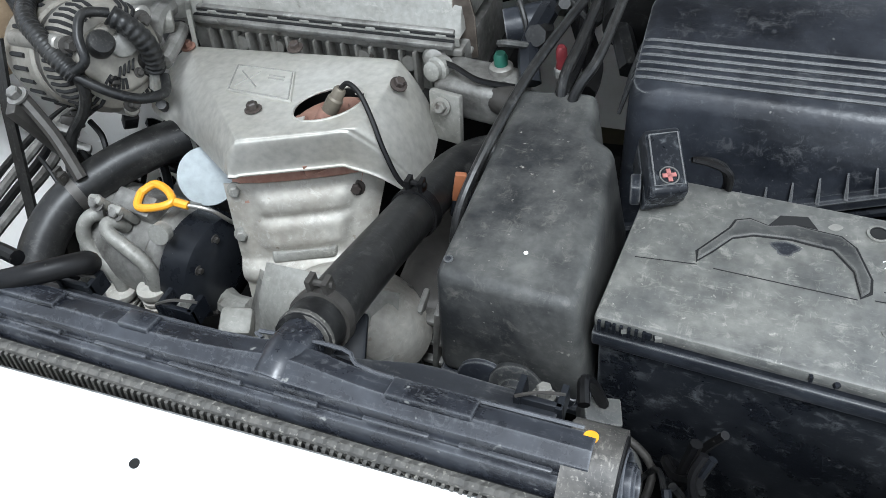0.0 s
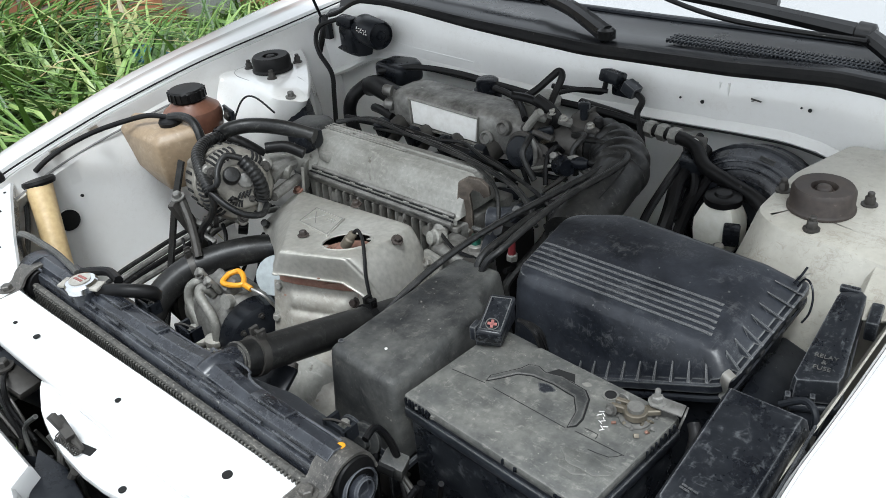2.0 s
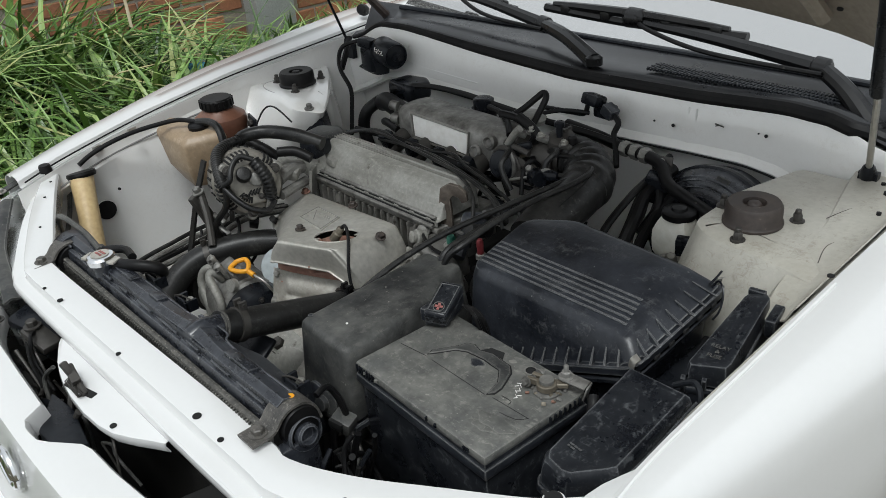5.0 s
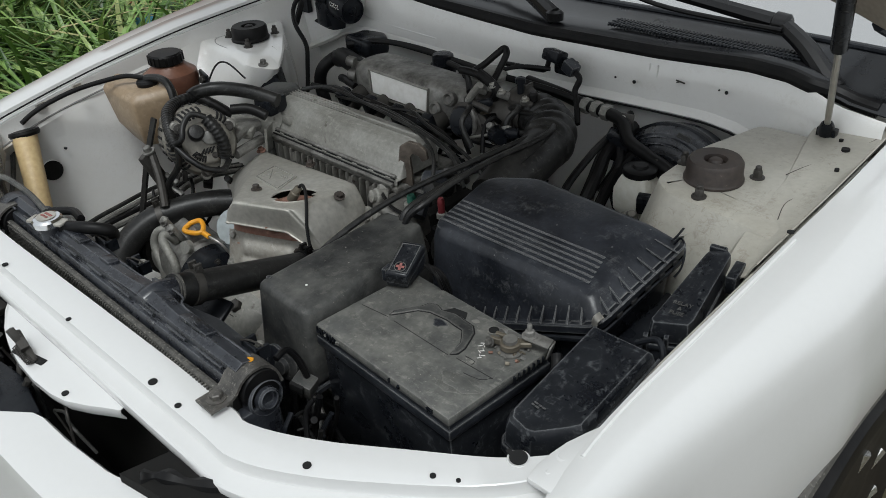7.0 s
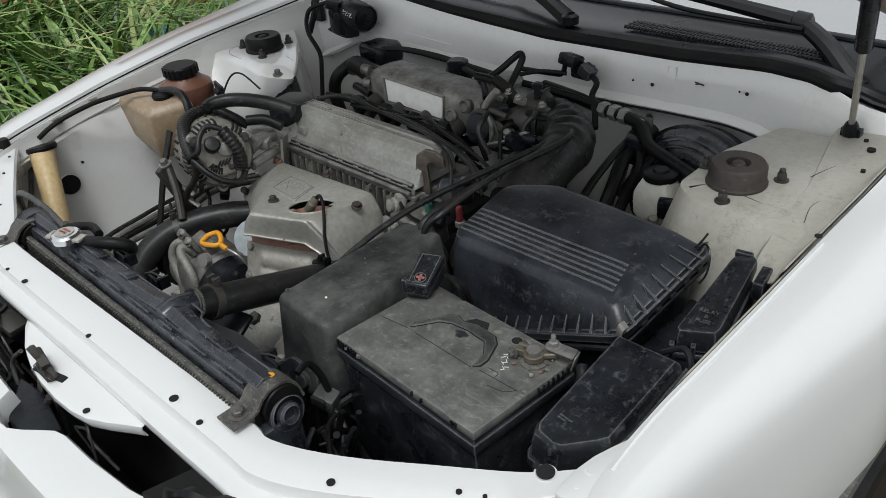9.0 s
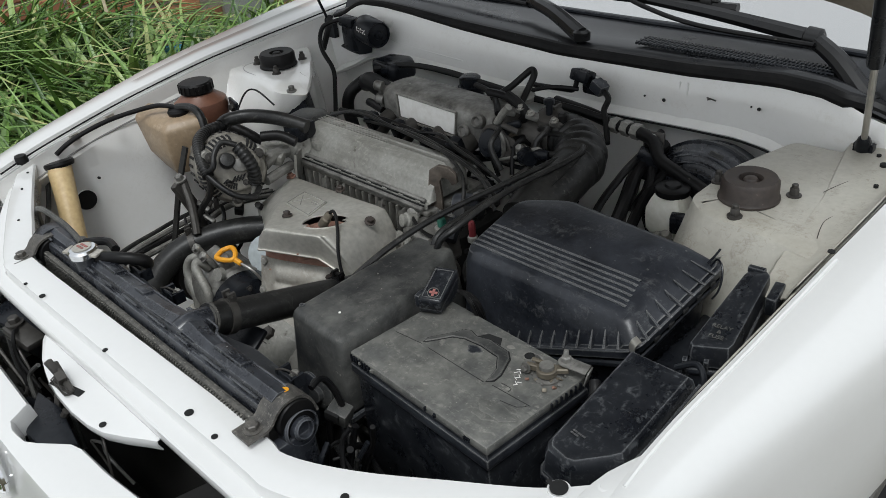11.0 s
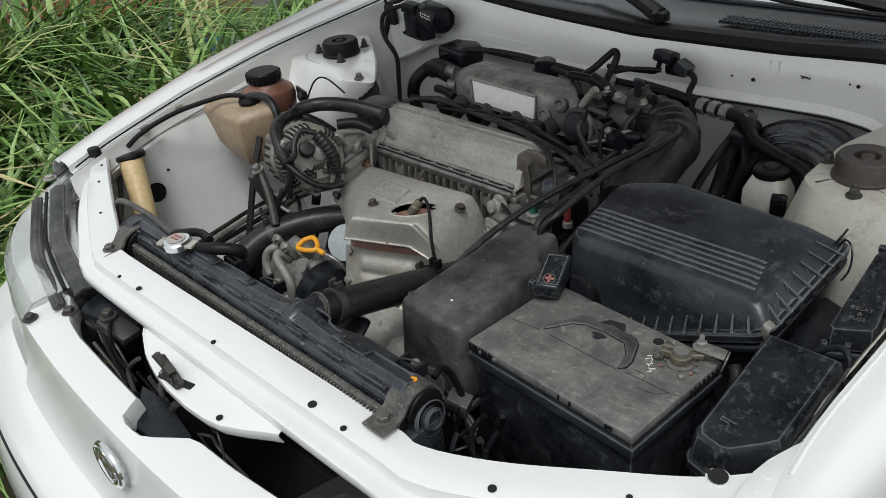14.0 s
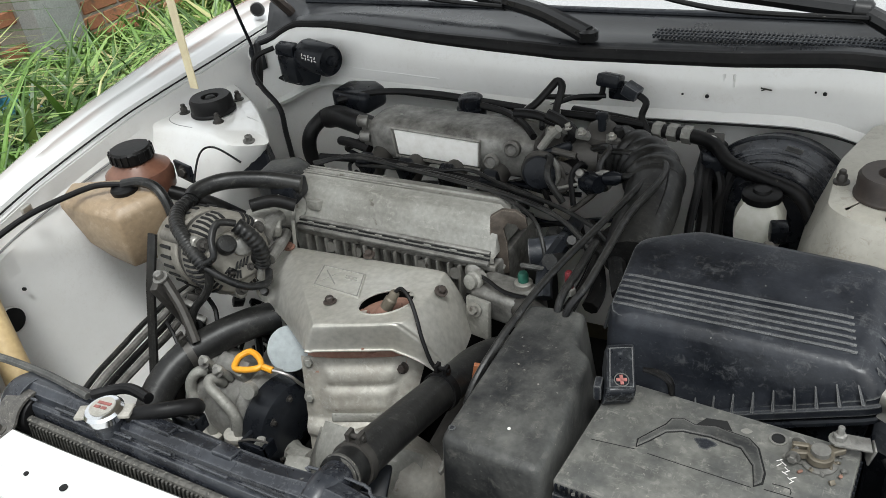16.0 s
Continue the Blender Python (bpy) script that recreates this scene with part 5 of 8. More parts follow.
lid = part("lid", add_loft(bmesh.new(), [corners_rounded(r, c) for r, c in ((rim, 0.014), (mid, 0.016), (top, 0.018), (crown, 0.016), (heart, 0.005))]), BLACK, air_box, "dusty black lid with raised stripes", angle=40)
flange = [(x + (0.007 if x > 0.42 else -0.007), y + (0.007 if y > 0.78 else -0.007), z) for x, y, z in rim]
for lo_z, hi_z, m in ((-0.012, 0.001, BLACK), (-0.024, -0.0155, BLACK2)):
    part("flange", bevelled(add_loft(bmesh.new(), [corners_rounded([(x, y, z + lo_z) for x, y, z in flange], 0.02), corners_rounded([(x, y, z + hi_z) for x, y, z in flange], 0.02)]), 0.002, 1), m, air_box)
part("lower_box", add_loft(bmesh.new(), [corners_rounded([(0.425 + (x - 0.425) * 0.82, 0.78 + (y - 0.78) * 0.82, 0.60) for x, y, z in rim], 0.02), corners_rounded([(0.425 + (x - 0.425) * 0.97, 0.78 + (y - 0.78) * 0.97, z - 0.014) for x, y, z in rim], 0.02)]), BLACK2, air_box)
for k in range(6):
    y = 0.7285 + 0.0084 * k
    z = lid_top(y)
    end = 0.522 - 0.0016 * k
    part("stripe", tube([(0.276, y + 0.014, z - 0.048), (0.2835, y + 0.008, z - 0.020), (0.289, y + 0.004, z - 0.004), (0.298, y + 0.001, z + 0.0012), (0.34, y, z + 0.0018), (0.42, y, z + 0.0018), (end - 0.003, y, z + 0.0018), (end, y, z)], 0.0018, 6, 3), BLACK, lid)
for k in range(13):
    s = 0.944 - 0.0698 * k
    p = Vector(rim[0]).lerp(Vector(rim[1]), s)
    q = Vector(mid[0]).lerp(Vector(mid[1]), s)
    tip = p + (q - p).normalized() * min(0.019, 0.8 * (q - p).length)
    part("fin", add_prism(bmesh.new(), [p + Vector((-0.0016, -0.007, 0)), p + Vector((-0.0016, 0.006, 0)), tip + Vector((-0.0006, 0.001, 0.0))], [p + Vector((0.0016, -0.007, 0)), p + Vector((0.0016, 0.006, 0)), tip + Vector((0.0006, 0.001, 0.0))]), BLACK, lid, smooth=False)
for k in range(7):
    p = Vector(rim[1]).lerp(Vector(rim[2]), 0.10 + 0.128 * k)
    q = Vector(mid[1]).lerp(Vector(mid[2]), 0.10 + 0.128 * k)
    tip = p + (q - p) * 0.85
    part("fin", add_prism(bmesh.new(), [p + Vector((0.008, -0.0018, 0)), p + Vector((-0.006, -0.0018, 0)), tip + Vector((0.001, -0.0007, 0.001))], [p + Vector((0.008, 0.0018, 0)), p + Vector((-0.006, 0.0018, 0)), tip + Vector((0.001, 0.0007, 0.001))]), BLACK, lid, smooth=False)
for k in range(5):
    p = Vector(rim[1]).lerp(Vector(rim[2]), 0.2 + 0.16 * k)
    part("slot", box(p + Vector((0.0075, 0, -0.010)), (0.003, 0.011, 0.005), (0, 0, 5), 0.001), HOLE, air_box)


def spring_clip(at, turn):
    c = part("clip", surface([[Vector(at) + Matrix.Rotation(radians(turn), 3, "Z") @ Vector((w, o, h)) for w in (-0.006, 0, 0.006)] for o, h in ((-0.004, 0.010), (0.003, 0.006), (0.005, -0.004), (0.003, -0.014), (0.005, -0.022))], 3, 0.001), STEEL, air_box, "steel spring clip")
    return c


# Added black block that fills the dark gap towards the relay box.
part("gap_filler", bevelled(add_prism(bmesh.new(), [(0.555, 0.69, 0.60), (0.615, 0.685, 0.60), (0.618, 0.865, 0.60), (0.555, 0.87, 0.60)], [(0.552, 0.695, 0.790), (0.612, 0.69, 0.770), (0.616, 0.86, 0.780), (0.552, 0.865, 0.800)]), 0.006, 2), BLACK2, air_box)
spring_clip((0.560, 0.699, 0.848), 150)
spring_clip((0.566, 0.858, 0.880), 60)
part("wire_clip", tube([(0.566, 0.842, 0.882), (0.572, 0.844, 0.892), (0.580, 0.840, 0.890), (0.586, 0.832, 0.880), (0.587, 0.824, 0.866), (0.583, 0.818, 0.856)], 0.0012, 6), BLACK2, air_box)
part("wire_clip", tube([(0.562, 0.842, 0.884), (0.566, 0.850, 0.892), (0.568, 0.858, 0.898)], 0.0014, 6), BLACK2, air_box)

# fuse boxes along the fender
fuse_box = thing("fuse_box", (0.61, 0.58, 0.74), "black plastic fuse box with worn lettering on its lid", "fuse box")
def fuse_ring(corners, grow, drop):
    """The lid's outline, grown about its middle, on a plane that rises towards the firewall."""
    return [(0.609 + (x - 0.609) * grow, 0.598 + (y - 0.598) * (1 + (grow - 1) * 0.5), 0.851 + 0.135 * (y - 0.54) - drop) for x, y in corners]


out = [(0.575, 0.669), (0.640, 0.669), (0.640, 0.556), (0.634, 0.548), (0.610, 0.524), (0.602, 0.522), (0.583, 0.526), (0.578, 0.534)]
part("lid", add_loft(bmesh.new(), [fuse_ring(out, 1.20, 0.032), fuse_ring(out, 1.17, 0.014), fuse_ring(out, 1.10, 0.004), fuse_ring(out, 1.0, 0.0), fuse_ring(out, 0.90, 0.0006), fuse_ring(out, 0.4, 0.0008)]), BLACKE, fuse_box, angle=28)
part("lip", bevelled(add_loft(bmesh.new(), [fuse_ring(out, 1.29, 0.042), fuse_ring(out, 1.29, 0.033)]), 0.0015, 1), BLACK, fuse_box)
part("base", add_loft(bmesh.new(), [[(x, y, 0.73) for x, y, z in fuse_ring(out, 1.15, 0)], fuse_ring(out, 1.18, 0.041)]), BLACKE, fuse_box)
part("hasp", tube([(0.612, 0.694, 0.850), (0.632, 0.698, 0.862), (0.645, 0.690, 0.858), (0.648, 0.682, 0.842)], 0.0035, 8), BLACK2, fuse_box)
part("edge_rib", tube([(0.651, 0.672, 0.862), (0.652, 0.60, 0.852), (0.650, 0.556, 0.845)], 0.0016, 6), BLACKE, fuse_box)
part("latch", box((0.575, 0.674, 0.838), (0.020, 0.010, 0.022), (0, 0, 10), 0.002), BLACK, fuse_box)
text_bars(fuse_box, (0.588, 0.552, 0.8532), (1, -0.12, 0), (0.12, 1, 0.13), [[0.005, 0.004, 0.004], [0.003, 0.005]], BLACK, 0.0018)

relay_box = thing("relay_box", (0.64, 0.77, 0.76), "long black relay and fuse box beside the fender", "relay box")
def relay_ring(grow, drop):
    quad = [(0.610, 0.718), (0.640, 0.733), (0.641, 0.742), (0.622, 0.857), (0.616, 0.862), (0.600, 0.852), (0.599, 0.845), (0.606, 0.722)]
    return [(0.626 + (x - 0.619) * grow, 0.788 + (y - 0.788) * (1 + (grow - 1) * 0.3), 0.8685 + 0.13 * (y - 0.725) - drop) for x, y in quad]


part("lid", add_loft(bmesh.new(), [relay_ring(1.16, 0.026), relay_ring(1.12, 0.008), relay_ring(1.05, 0.001), relay_ring(0.92, 0.0), relay_ring(0.4, 0.0)]), BLACKE, relay_box, angle=28)
part("rim", bevelled(add_loft(bmesh.new(), [relay_ring(1.26, 0.038), relay_ring(1.26, 0.030)]), 0.0015, 1), BLACK, relay_box)
part("base", add_loft(bmesh.new(), [[(x, y, 0.76) for x, y, z in relay_ring(1.15, 0)], relay_ring(1.18, 0.036)]), BLACK, relay_box)
part("latch", box((0.643, 0.846, 0.866), (0.012, 0.034, 0.024), (7, 0, 8), 0.002), BLACKE, relay_box)
part("latch", box((0.612, 0.862, 0.884), (0.020, 0.008, 0.008), (0, 0, 8), 0.002), BLACKE, relay_box)
for x, y in ((0.612, 0.712), (0.631, 0.722)):
    part("latch", box((x, y, 0.842), (0.005, 0.007, 0.022), (12, 0, 22), 0.001), BLACKE, relay_box)
for word, dy in (("RELAY", 0.0), ("&", -0.008), ("FUSE", -0.016)):
    curve = bpy.data.curves.new("lettering", "FONT")
    curve.body, curve.size, curve.extrude, curve.align_x = word, 0.0075, 0.0003, "CENTER"
    curve.materials.append(GREYPL)
    w = new("lettering", curve)
    w.parent, w.matrix_parent_inverse = relay_box, base_of(relay_box).inverted()
    w.matrix_basis = Matrix.Translation((0.6285 - dy * 0.1, 0.754 + dy, 0.8725 + 0.13 * dy)) @ Matrix.Rotation(radians(10), 4, "Z") @ Matrix.Rotation(radians(7), 4, "X")
bm = box((0.615, 0.68, 0.815), (0.05, 0.03, 0.03), (0, 0, 10), 0.003)
solid("connector", bm, BLACK, "black wiring connector between the fuse boxes", "connector")
hose("wire_bundle", [(0.60, 0.675, 0.835), (0.63, 0.678, 0.85), (0.645, 0.672, 0.83), (0.65, 0.66, 0.79)], 0.006, RUBBER2, "black wire bundle between the fuse boxes", "cable")

# radiator with tank, cap, brackets and fan shroud
radiator = thing("radiator", (0.05, 0.38, 0.56), "radiator with a black plastic top tank and dusty fins", "radiator")
# Core colour holds the shade between the fins.
part("core", box((0.045, 0.373, 0.70), (0.60, 0.023, 0.286), bevel=0.001), DARKBAY, radiator, "radiator core, near black for the shade between the fins")
bm = bmesh.new()
for k in range(109):
    x = -0.25 + 0.0055 * k
    add_box(bm, (x, 0.3595, 0.827), (0.0024, 0.006, 0.034), (0, 14, 0))
    add_box(bm, (x + 0.0027, 0.3610, 0.827), (0.0008, 0.004, 0.034), (0, -14, 0))
tagged(part("core_face", bm, FIN, radiator, smooth=False), "dusty front face of the core", kind="stuff")
rows = []
for k in range(201):
    x = -0.25 + 0.003 * k
    wob = 0.0010 * (k % 3 == 0)
    rows.append([(x, 0.3585, 0.8435), (x, 0.3585 + wob * 0.5, 0.8475 - wob), (x, 0.3620, 0.8487 - wob), (x, 0.3655, 0.8475)])
part("header_strip", sheet(rows, 0.001), FIN, radiator, "crimped dusty metal tabs", smooth=False)
rows = []
for k in range(61):
    x = -0.262 + 0.01 * k
    bulge = math.exp(-((x - 0.145) / 0.045) ** 2)
    rows.append([(x, 0.3680, 0.838), (x, 0.3685, 0.853), (x, 0.3705, 0.858), (x, 0.3745, 0.859), (x, 0.3765, 0.8575), (x, 0.379, 0.866 + 0.004 * bulge), (x, 0.388 + 0.004 * bulge, 0.871 + 0.004 * bulge), (x, 0.400 + 0.006 * bulge, 0.868 + 0.003 * bulge), (x, 0.409 + 0.006 * bulge, 0.857), (x, 0.411, 0.835)])
tank_top = part("top_tank", sheet(rows, 0.002), RADTOP, radiator, "dark plastic radiator top tank")
for x0, x1 in ((-0.09, -0.035), (0.02, 0.045), (0.215, 0.27)):
    part("rib", box(((x0 + x1) / 2, 0.394, 0.870), (x1 - x0, 0.016, 0.006), (-12, 0, 0), 0.002), RADTOP, tank_top)
part("outlet", tube([(0.139, 0.384, 0.858), (0.140, 0.400, 0.862), (0.1405, 0.424, 0.856)], 0.0165, 18), RADTOP, radiator)
for k in range(9):
    part("rib", box((-0.235 + 0.066 * k, 0.3735, 0.8645), (0.030 + 0.012 * (k % 3), 0.003, 0.003), (0, 0, 0), 0.001), RADTOP, tank_top)
part("rib", tube([(-0.24, 0.4035, 0.8665), (0.09, 0.4035, 0.8665), (0.115, 0.411, 0.868), (0.175, 0.413, 0.868), (0.2, 0.4035, 0.8665), (0.33, 0.4035, 0.866)], 0.0016, 6, 4), RADTOP, tank_top)
end = lathe([(0.021, -0.03), (0.0225, -0.006), (0.0215, 0.004), (0.019, 0.006), (0.018, 0.000), (0.014, 0.000), (0.013, 0.009), (0.010, 0.011), (0.009, 0.004), (0.004, 0.004)], aim((0.352, 0.396, 0.828), (1, 0.05, 0.15)), 26)
part("end_cap", end, RADTOP, radiator, "round moulded tank end")
part("end_cap", lathe([(0.030, -0.02), (0.032, 0.0), (0.028, 0.008), (0.012, 0.010)], aim((-0.262, 0.384, 0.842), (-1, 0, 0)), 24), RADTOP, radiator)
part("side_tank", box((0.345, 0.385, 0.69), (0.03, 0.05, 0.27), bevel=0.008), RADTOP, radiator)
part("yellow_mark", disc((0.335, 0.398, 0.8675), (0, 0.2, 1), 0.0042, 0.001), YELLOW, radiator, "yellow paint dot")
cap = part("cap", lathe([(0.019, 0), (0.020, 0.008), (0.0175, 0.011), (0.009, 0.0125), (0.004, 0.0125)], pose(-0.113, 0.380, 0.876), 28), CHROME, radiator, "pressed steel radiator cap")
for a in (25, 205):
    part("ear", box((-0.113 + 0.023 * math.cos(radians(a)), 0.380 + 0.023 * math.sin(radians(a)), 0.881), (0.012, 0.018, 0.004), (0, 0, a), 0.001), PRESSED, cap)
part("label", disc((-0.113, 0.380, 0.8880), (0, 0, 1), 0.0130, 0.0010), PRESSED, cap)
text_bars(cap, (-0.121, 0.383, 0.8895), (1, 0.1, 0), (-0.1, 1, 0), [[0.016], [0.007, 0.006]], REDPLUS, 0.0032)
part("filler_neck", lathe([(0.0165, 0), (0.0165, 0.022), (0.015, 0.022)], pose(-0.113, 0.381, 0.858), 20), RADTOP, radiator)


def radiator_bracket(x, y, way):
    b = thing("radiator_bracket", (x, y, 0.846), "black steel radiator bracket with a rubber bush and bolt", "bracket", "radiator brackets")
    rows = []
    for w in (-0.015, -0.008, 0.008, 0.015):
        rows.append([(x + way[0] * d + w * way[1], y + way[1] * d - w * way[0] * 0 + abs(w) * 0, z) for d, z in ((-0.028, 0.8485), (-0.006, 0.849), (0.002, 0.853), (0.010, 0.862), (0.024, 0.868), (0.040, 0.866), (0.052, 0.855), (0.058, 0.835))])
    part("strap", surface(rows, 3, 0.003), STRAP, b)
    part("bolt", bolt((x - way[0] * 0.012, y - way[1] * 0.012, 0.848), (0, 0, 1), 0.007, 0.007), STRAP, b)
    part("bush", lathe([(0.022, -0.016), (0.024, -0.013), (0.024, 0.013), (0.022, 0.016)], aim((x + way[0] * 0.031, y + way[1] * 0.031, 0.840), (1, 0, 0)), 24), RUBBER2, b, "black rubber bush")
    part("crust", lathe([(0.0242, -0.0165), (0.0250, -0.0135), (0.0236, -0.012)], aim((x + way[0] * 0.031, y + way[1] * 0.031, 0.840), (1, 0, 0)), 24), FIN, b, "pale dusty crust")
    return b


radiator_bracket(0.338, 0.364, (0.0, 1.0))
radiator_bracket(-0.244, 0.345, (0.0, 1.0))

shroud = thing("fan_shroud", (0.05, 0.43, 0.60), "black plastic fan shroud behind the radiator", "fan shroud")
SHROUDPL = mat("dusty_shroud_plastic", (0.013, 0.0145, 0.018), 0.32, second=(0.042, 0.045, 0.051), amount=0.7, scale=14, bump=0.2, scratch=(0.12, 0.12, 0.115), scratch_share=0.4, edge=(0.12, 0.12, 0.12))
rows = []
for k in range(41):
    x = -0.23 + 0.0135 * k
    dome = 0.003 * max(0, math.cos((x + 0.04) / 0.10 * 1.57)) if abs(x + 0.04) < 0.10 else 0.0
    back = interp(x, [(-0.23, 0.424), (-0.02, 0.420), (0.10, 0.418), (0.18, 0.426), (0.22, 0.434), (0.32, 0.430)]) + dome
    rows.append([(x, 0.409, 0.848), (x, 0.412, 0.850), (x, back - 0.003, 0.846), (x, back, 0.838), (x, back + 0.002, 0.815), (x, back + 0.008, 0.62)])
part("panel", sheet(rows, 0.002), SHROUDPL, shroud)
for x in (-0.055, 0.035, 0.298):
    bm = box((x, 0.421, 0.846), (0.030, 0.004, 0.016), bevel=0.001)
    add_box(bm, (x - 0.013, 0.427, 0.846), (0.004, 0.018, 0.016))
    add_box(bm, (x + 0.013, 0.427, 0.846), (0.004, 0.018, 0.016))
    clip_part = part("clip", bm, BLACK2, shroud)
    part("bolt", bolt((x, 0.431, 0.842), (0, 0.3, 1), 0.005, 0.008), ALU_DULL, clip_part)
    part("wire", tube([(x - 0.014, 0.419, 0.855), (x, 0.423, 0.859), (x + 0.014, 0.429, 0.854)], 0.0012, 6), DARKSTEEL, clip_part)
fan_hub = lathe([(0.045, -0.05), (0.05, 0.0), (0.03, 0.01)], aim((-0.03, 0.46, 0.66), (0, 1, 0)), 20)
part("motor", fan_hub, BLACK2, shroud)
connector = thing("wiring_connector", (0.325, 0.462, 0.77), "grimy wiring connector beside the battery", "connector")
part("housing", box((0.326, 0.462, 0.785), (0.026, 0.020, 0.022), (10, 15, 20), 0.002), GREYPL, connector)
part("socket", box((0.326, 0.452, 0.788), (0.018, 0.008, 0.014), (10, 15, 20), 0.001), HOLE, connector)
part("boot", tube([(0.328, 0.466, 0.795), (0.322, 0.462, 0.82), (0.318, 0.452, 0.838), (0.322, 0.435, 0.838)], 0.004, 8), RUBBER2, connector)
for k in range(3):
    hose("loom_wire", [(0.326, 0.466, 0.776), (0.345 + 0.01 * k, 0.455, 0.75), (0.36, 0.44 - 0.01 * k, 0.71), (0.37, 0.43, 0.62)], 0.003, [RUBBER2, GREYPL, DARKSTEEL][k], "thin loose wire beside the radiator", "wire")

# hoses of the cooling system
upper_hose = hose("upper_radiator_hose", [(0.141, 0.418, 0.858), (0.138, 0.450, 0.845), (0.134, 0.500, 0.827), (0.131, 0.570, 0.803), (0.129, 0.650, 0.776), (0.130, 0.695, 0.763), (0.148, 0.730, 0.757), (0.19, 0.75, 0.755)], 0.0205, RUBBER, "thick black rubber upper radiator hose", "hose", 20)
part("clamp", clamp((0.1385, 0.445, 0.847), (-0.05, 1, -0.38), 0.0215), DARKSTEEL, upper_hose, "grimy spring clamp")
part("sealant", lathe([(0.019, -0.003), (0.0208, -0.0015), (0.0208, 0.0015), (0.019, 0.003)], aim((0.1405, 0.422, 0.857), (-0.03, 1, -0.35)), 22), FIN, upper_hose, "crusty grey sealant")
part("clamp", clamp((0.1305, 0.612, 0.789), (0.05, 1, -0.33), 0.0212), RUBBER2, upper_hose)
lower_hose = hose("lower_radiator_hose", [(-0.235, 0.425, 0.60), (-0.262, 0.478, 0.655), (-0.275, 0.530, 0.705), (-0.268, 0.580, 0.732), (-0.245, 0.630, 0.742), (-0.215, 0.675, 0.745), (-0.190, 0.705, 0.742)], 0.0225, RUBBER, "black rubber lower radiator hose with a clamp", "hose", 20)
part("clamp", clamp((-0.262, 0.597, 0.736), (0.5, 1, 0.15), 0.0235), DARKSTEEL, lower_hose)

# engine: head, ribs, valve cover, shields
engine = thing("engine", (-0.06, 0.86, 0.45), "dusty aluminium car engine with heat shields", "engine")
# Block is near black; the shade down in the bay is in its colour.
part("block", box((-0.08, 0.90, 0.60), (0.40, 0.17, 0.30), bevel=0.01), DARKBAY, engine, "engine block, near black for the shade down in the bay")
head = part("cylinder_head", box((-0.075, 0.897, 0.768), (0.345, 0.125, 0.082), bevel=0.003), GRIMEALU, engine, "aluminium cylinder head")
for k in range(17):
    x = -0.215 + 0.0172 * k
    part("rib", box((x, 0.8285, 0.772), (0.0030 + 0.0012 * (k % 3 == 0), 0.016, 0.064), (0, 3, 0), 0.001), ALU, head)
for x in (-0.175, -0.128, -0.02, 0.035):
    part("lug", lathe([(0.0045, 0), (0.0085, 0), (0.0085, 0.008), (0.0045, 0.008)], aim((x, 0.832, 0.786), (0.05, -1, 0.2)), 16), ALU, head)
part("rail", box((-0.075, 0.832, 0.806), (0.345, 0.014, 0.008), bevel=0.002), ALU, head)
rows = []
for k in range(37):
    x = -0.268 + 0.01 * k
    e = min(1.0, (x + 0.268) / 0.022, (0.094 - x) / 0.010)
    e = max(0.0, e) ** 0.5
    prof = [(0.8265, 0.812), (0.8275, 0.8215), (0.834, 0.8225), (0.838, 0.826), (0.846, 0.846), (0.850, 0.852), (0.862, 0.862), (0.868, 0.866), (0.884, 0.8675), (0.8865, 0.8695), (0.890, 0.8675), (0.898, 0.868), (0.9005, 0.870), (0.904, 0.868), (0.914, 0.8675), (0.920, 0.864), (0.926, 0.85), (0.928, 0.81)]
    rows.append([(x, 0.877 + (y - 0.877) * (0.9 + 0.1 * e), 0.812 + (z - 0.812) * (0.72 + 0.28 * e)) for y, z in prof])
rows = [[(rows[0][0][0] - 0.004, y, min(z, 0.835)) for x, y, z in rows[0]]] + rows + [[(rows[-1][0][0] + 0.002, y, min(z, 0.82)) for x, y, z in rows[-1]]]
cover = part("valve_cover", sheet(rows, 0.002), ALU_DULL, engine, "dusty grey aluminium valve cover")
part("gasket", tube([(-0.262, 0.8258, 0.8195), (0.09, 0.8258, 0.8195)], 0.0016, 6), HOLE, cover, "black gasket line")
part("ledge", box((-0.086, 0.8235, 0.8150), (0.352, 0.008, 0.0065), (12, 0, 0), 0.0015), GRIMEALU, cover, "grimy ledge along the cover")
part("ledge", box((-0.086, 0.8320, 0.8262), (0.350, 0.006, 0.0050), (25, 0, 0), 0.0015), GRIMEALU, cover)
part("gasket", tube([(-0.262, 0.8290, 0.8236), (0.09, 0.8290, 0.8236)], 0.0011, 6), HOLE, cover)
for k in range(4):
    part("ridge", tube([(-0.255, 0.8925 + 0.006 * k, 0.8682), (-0.06 - 0.02 * k, 0.8925 + 0.006 * k, 0.8688)], 0.0012, 6), ALU_DULL, cover)
for k in range(9):
    part("bead", box((-0.245 + 0.04 * k, 0.829, 0.8225), (0.012, 0.004, 0.004), bevel=0.001), ALU_DULL, cover)
part("embossing", prism([(-0.215, 0.840), (-0.195, 0.838), (-0.190, 0.848), (-0.205, 0.852)], 0.838, 0.852, 0.001), ALU_DULL, cover)
part("timing_cover", prism([(-0.335, 0.865), (-0.27, 0.845), (-0.262, 0.925), (-0.30, 0.945), (-0.345, 0.92)], 0.60, 0.866, 0.012, 3), GREYPL, engine, "dark grey timing belt cover")


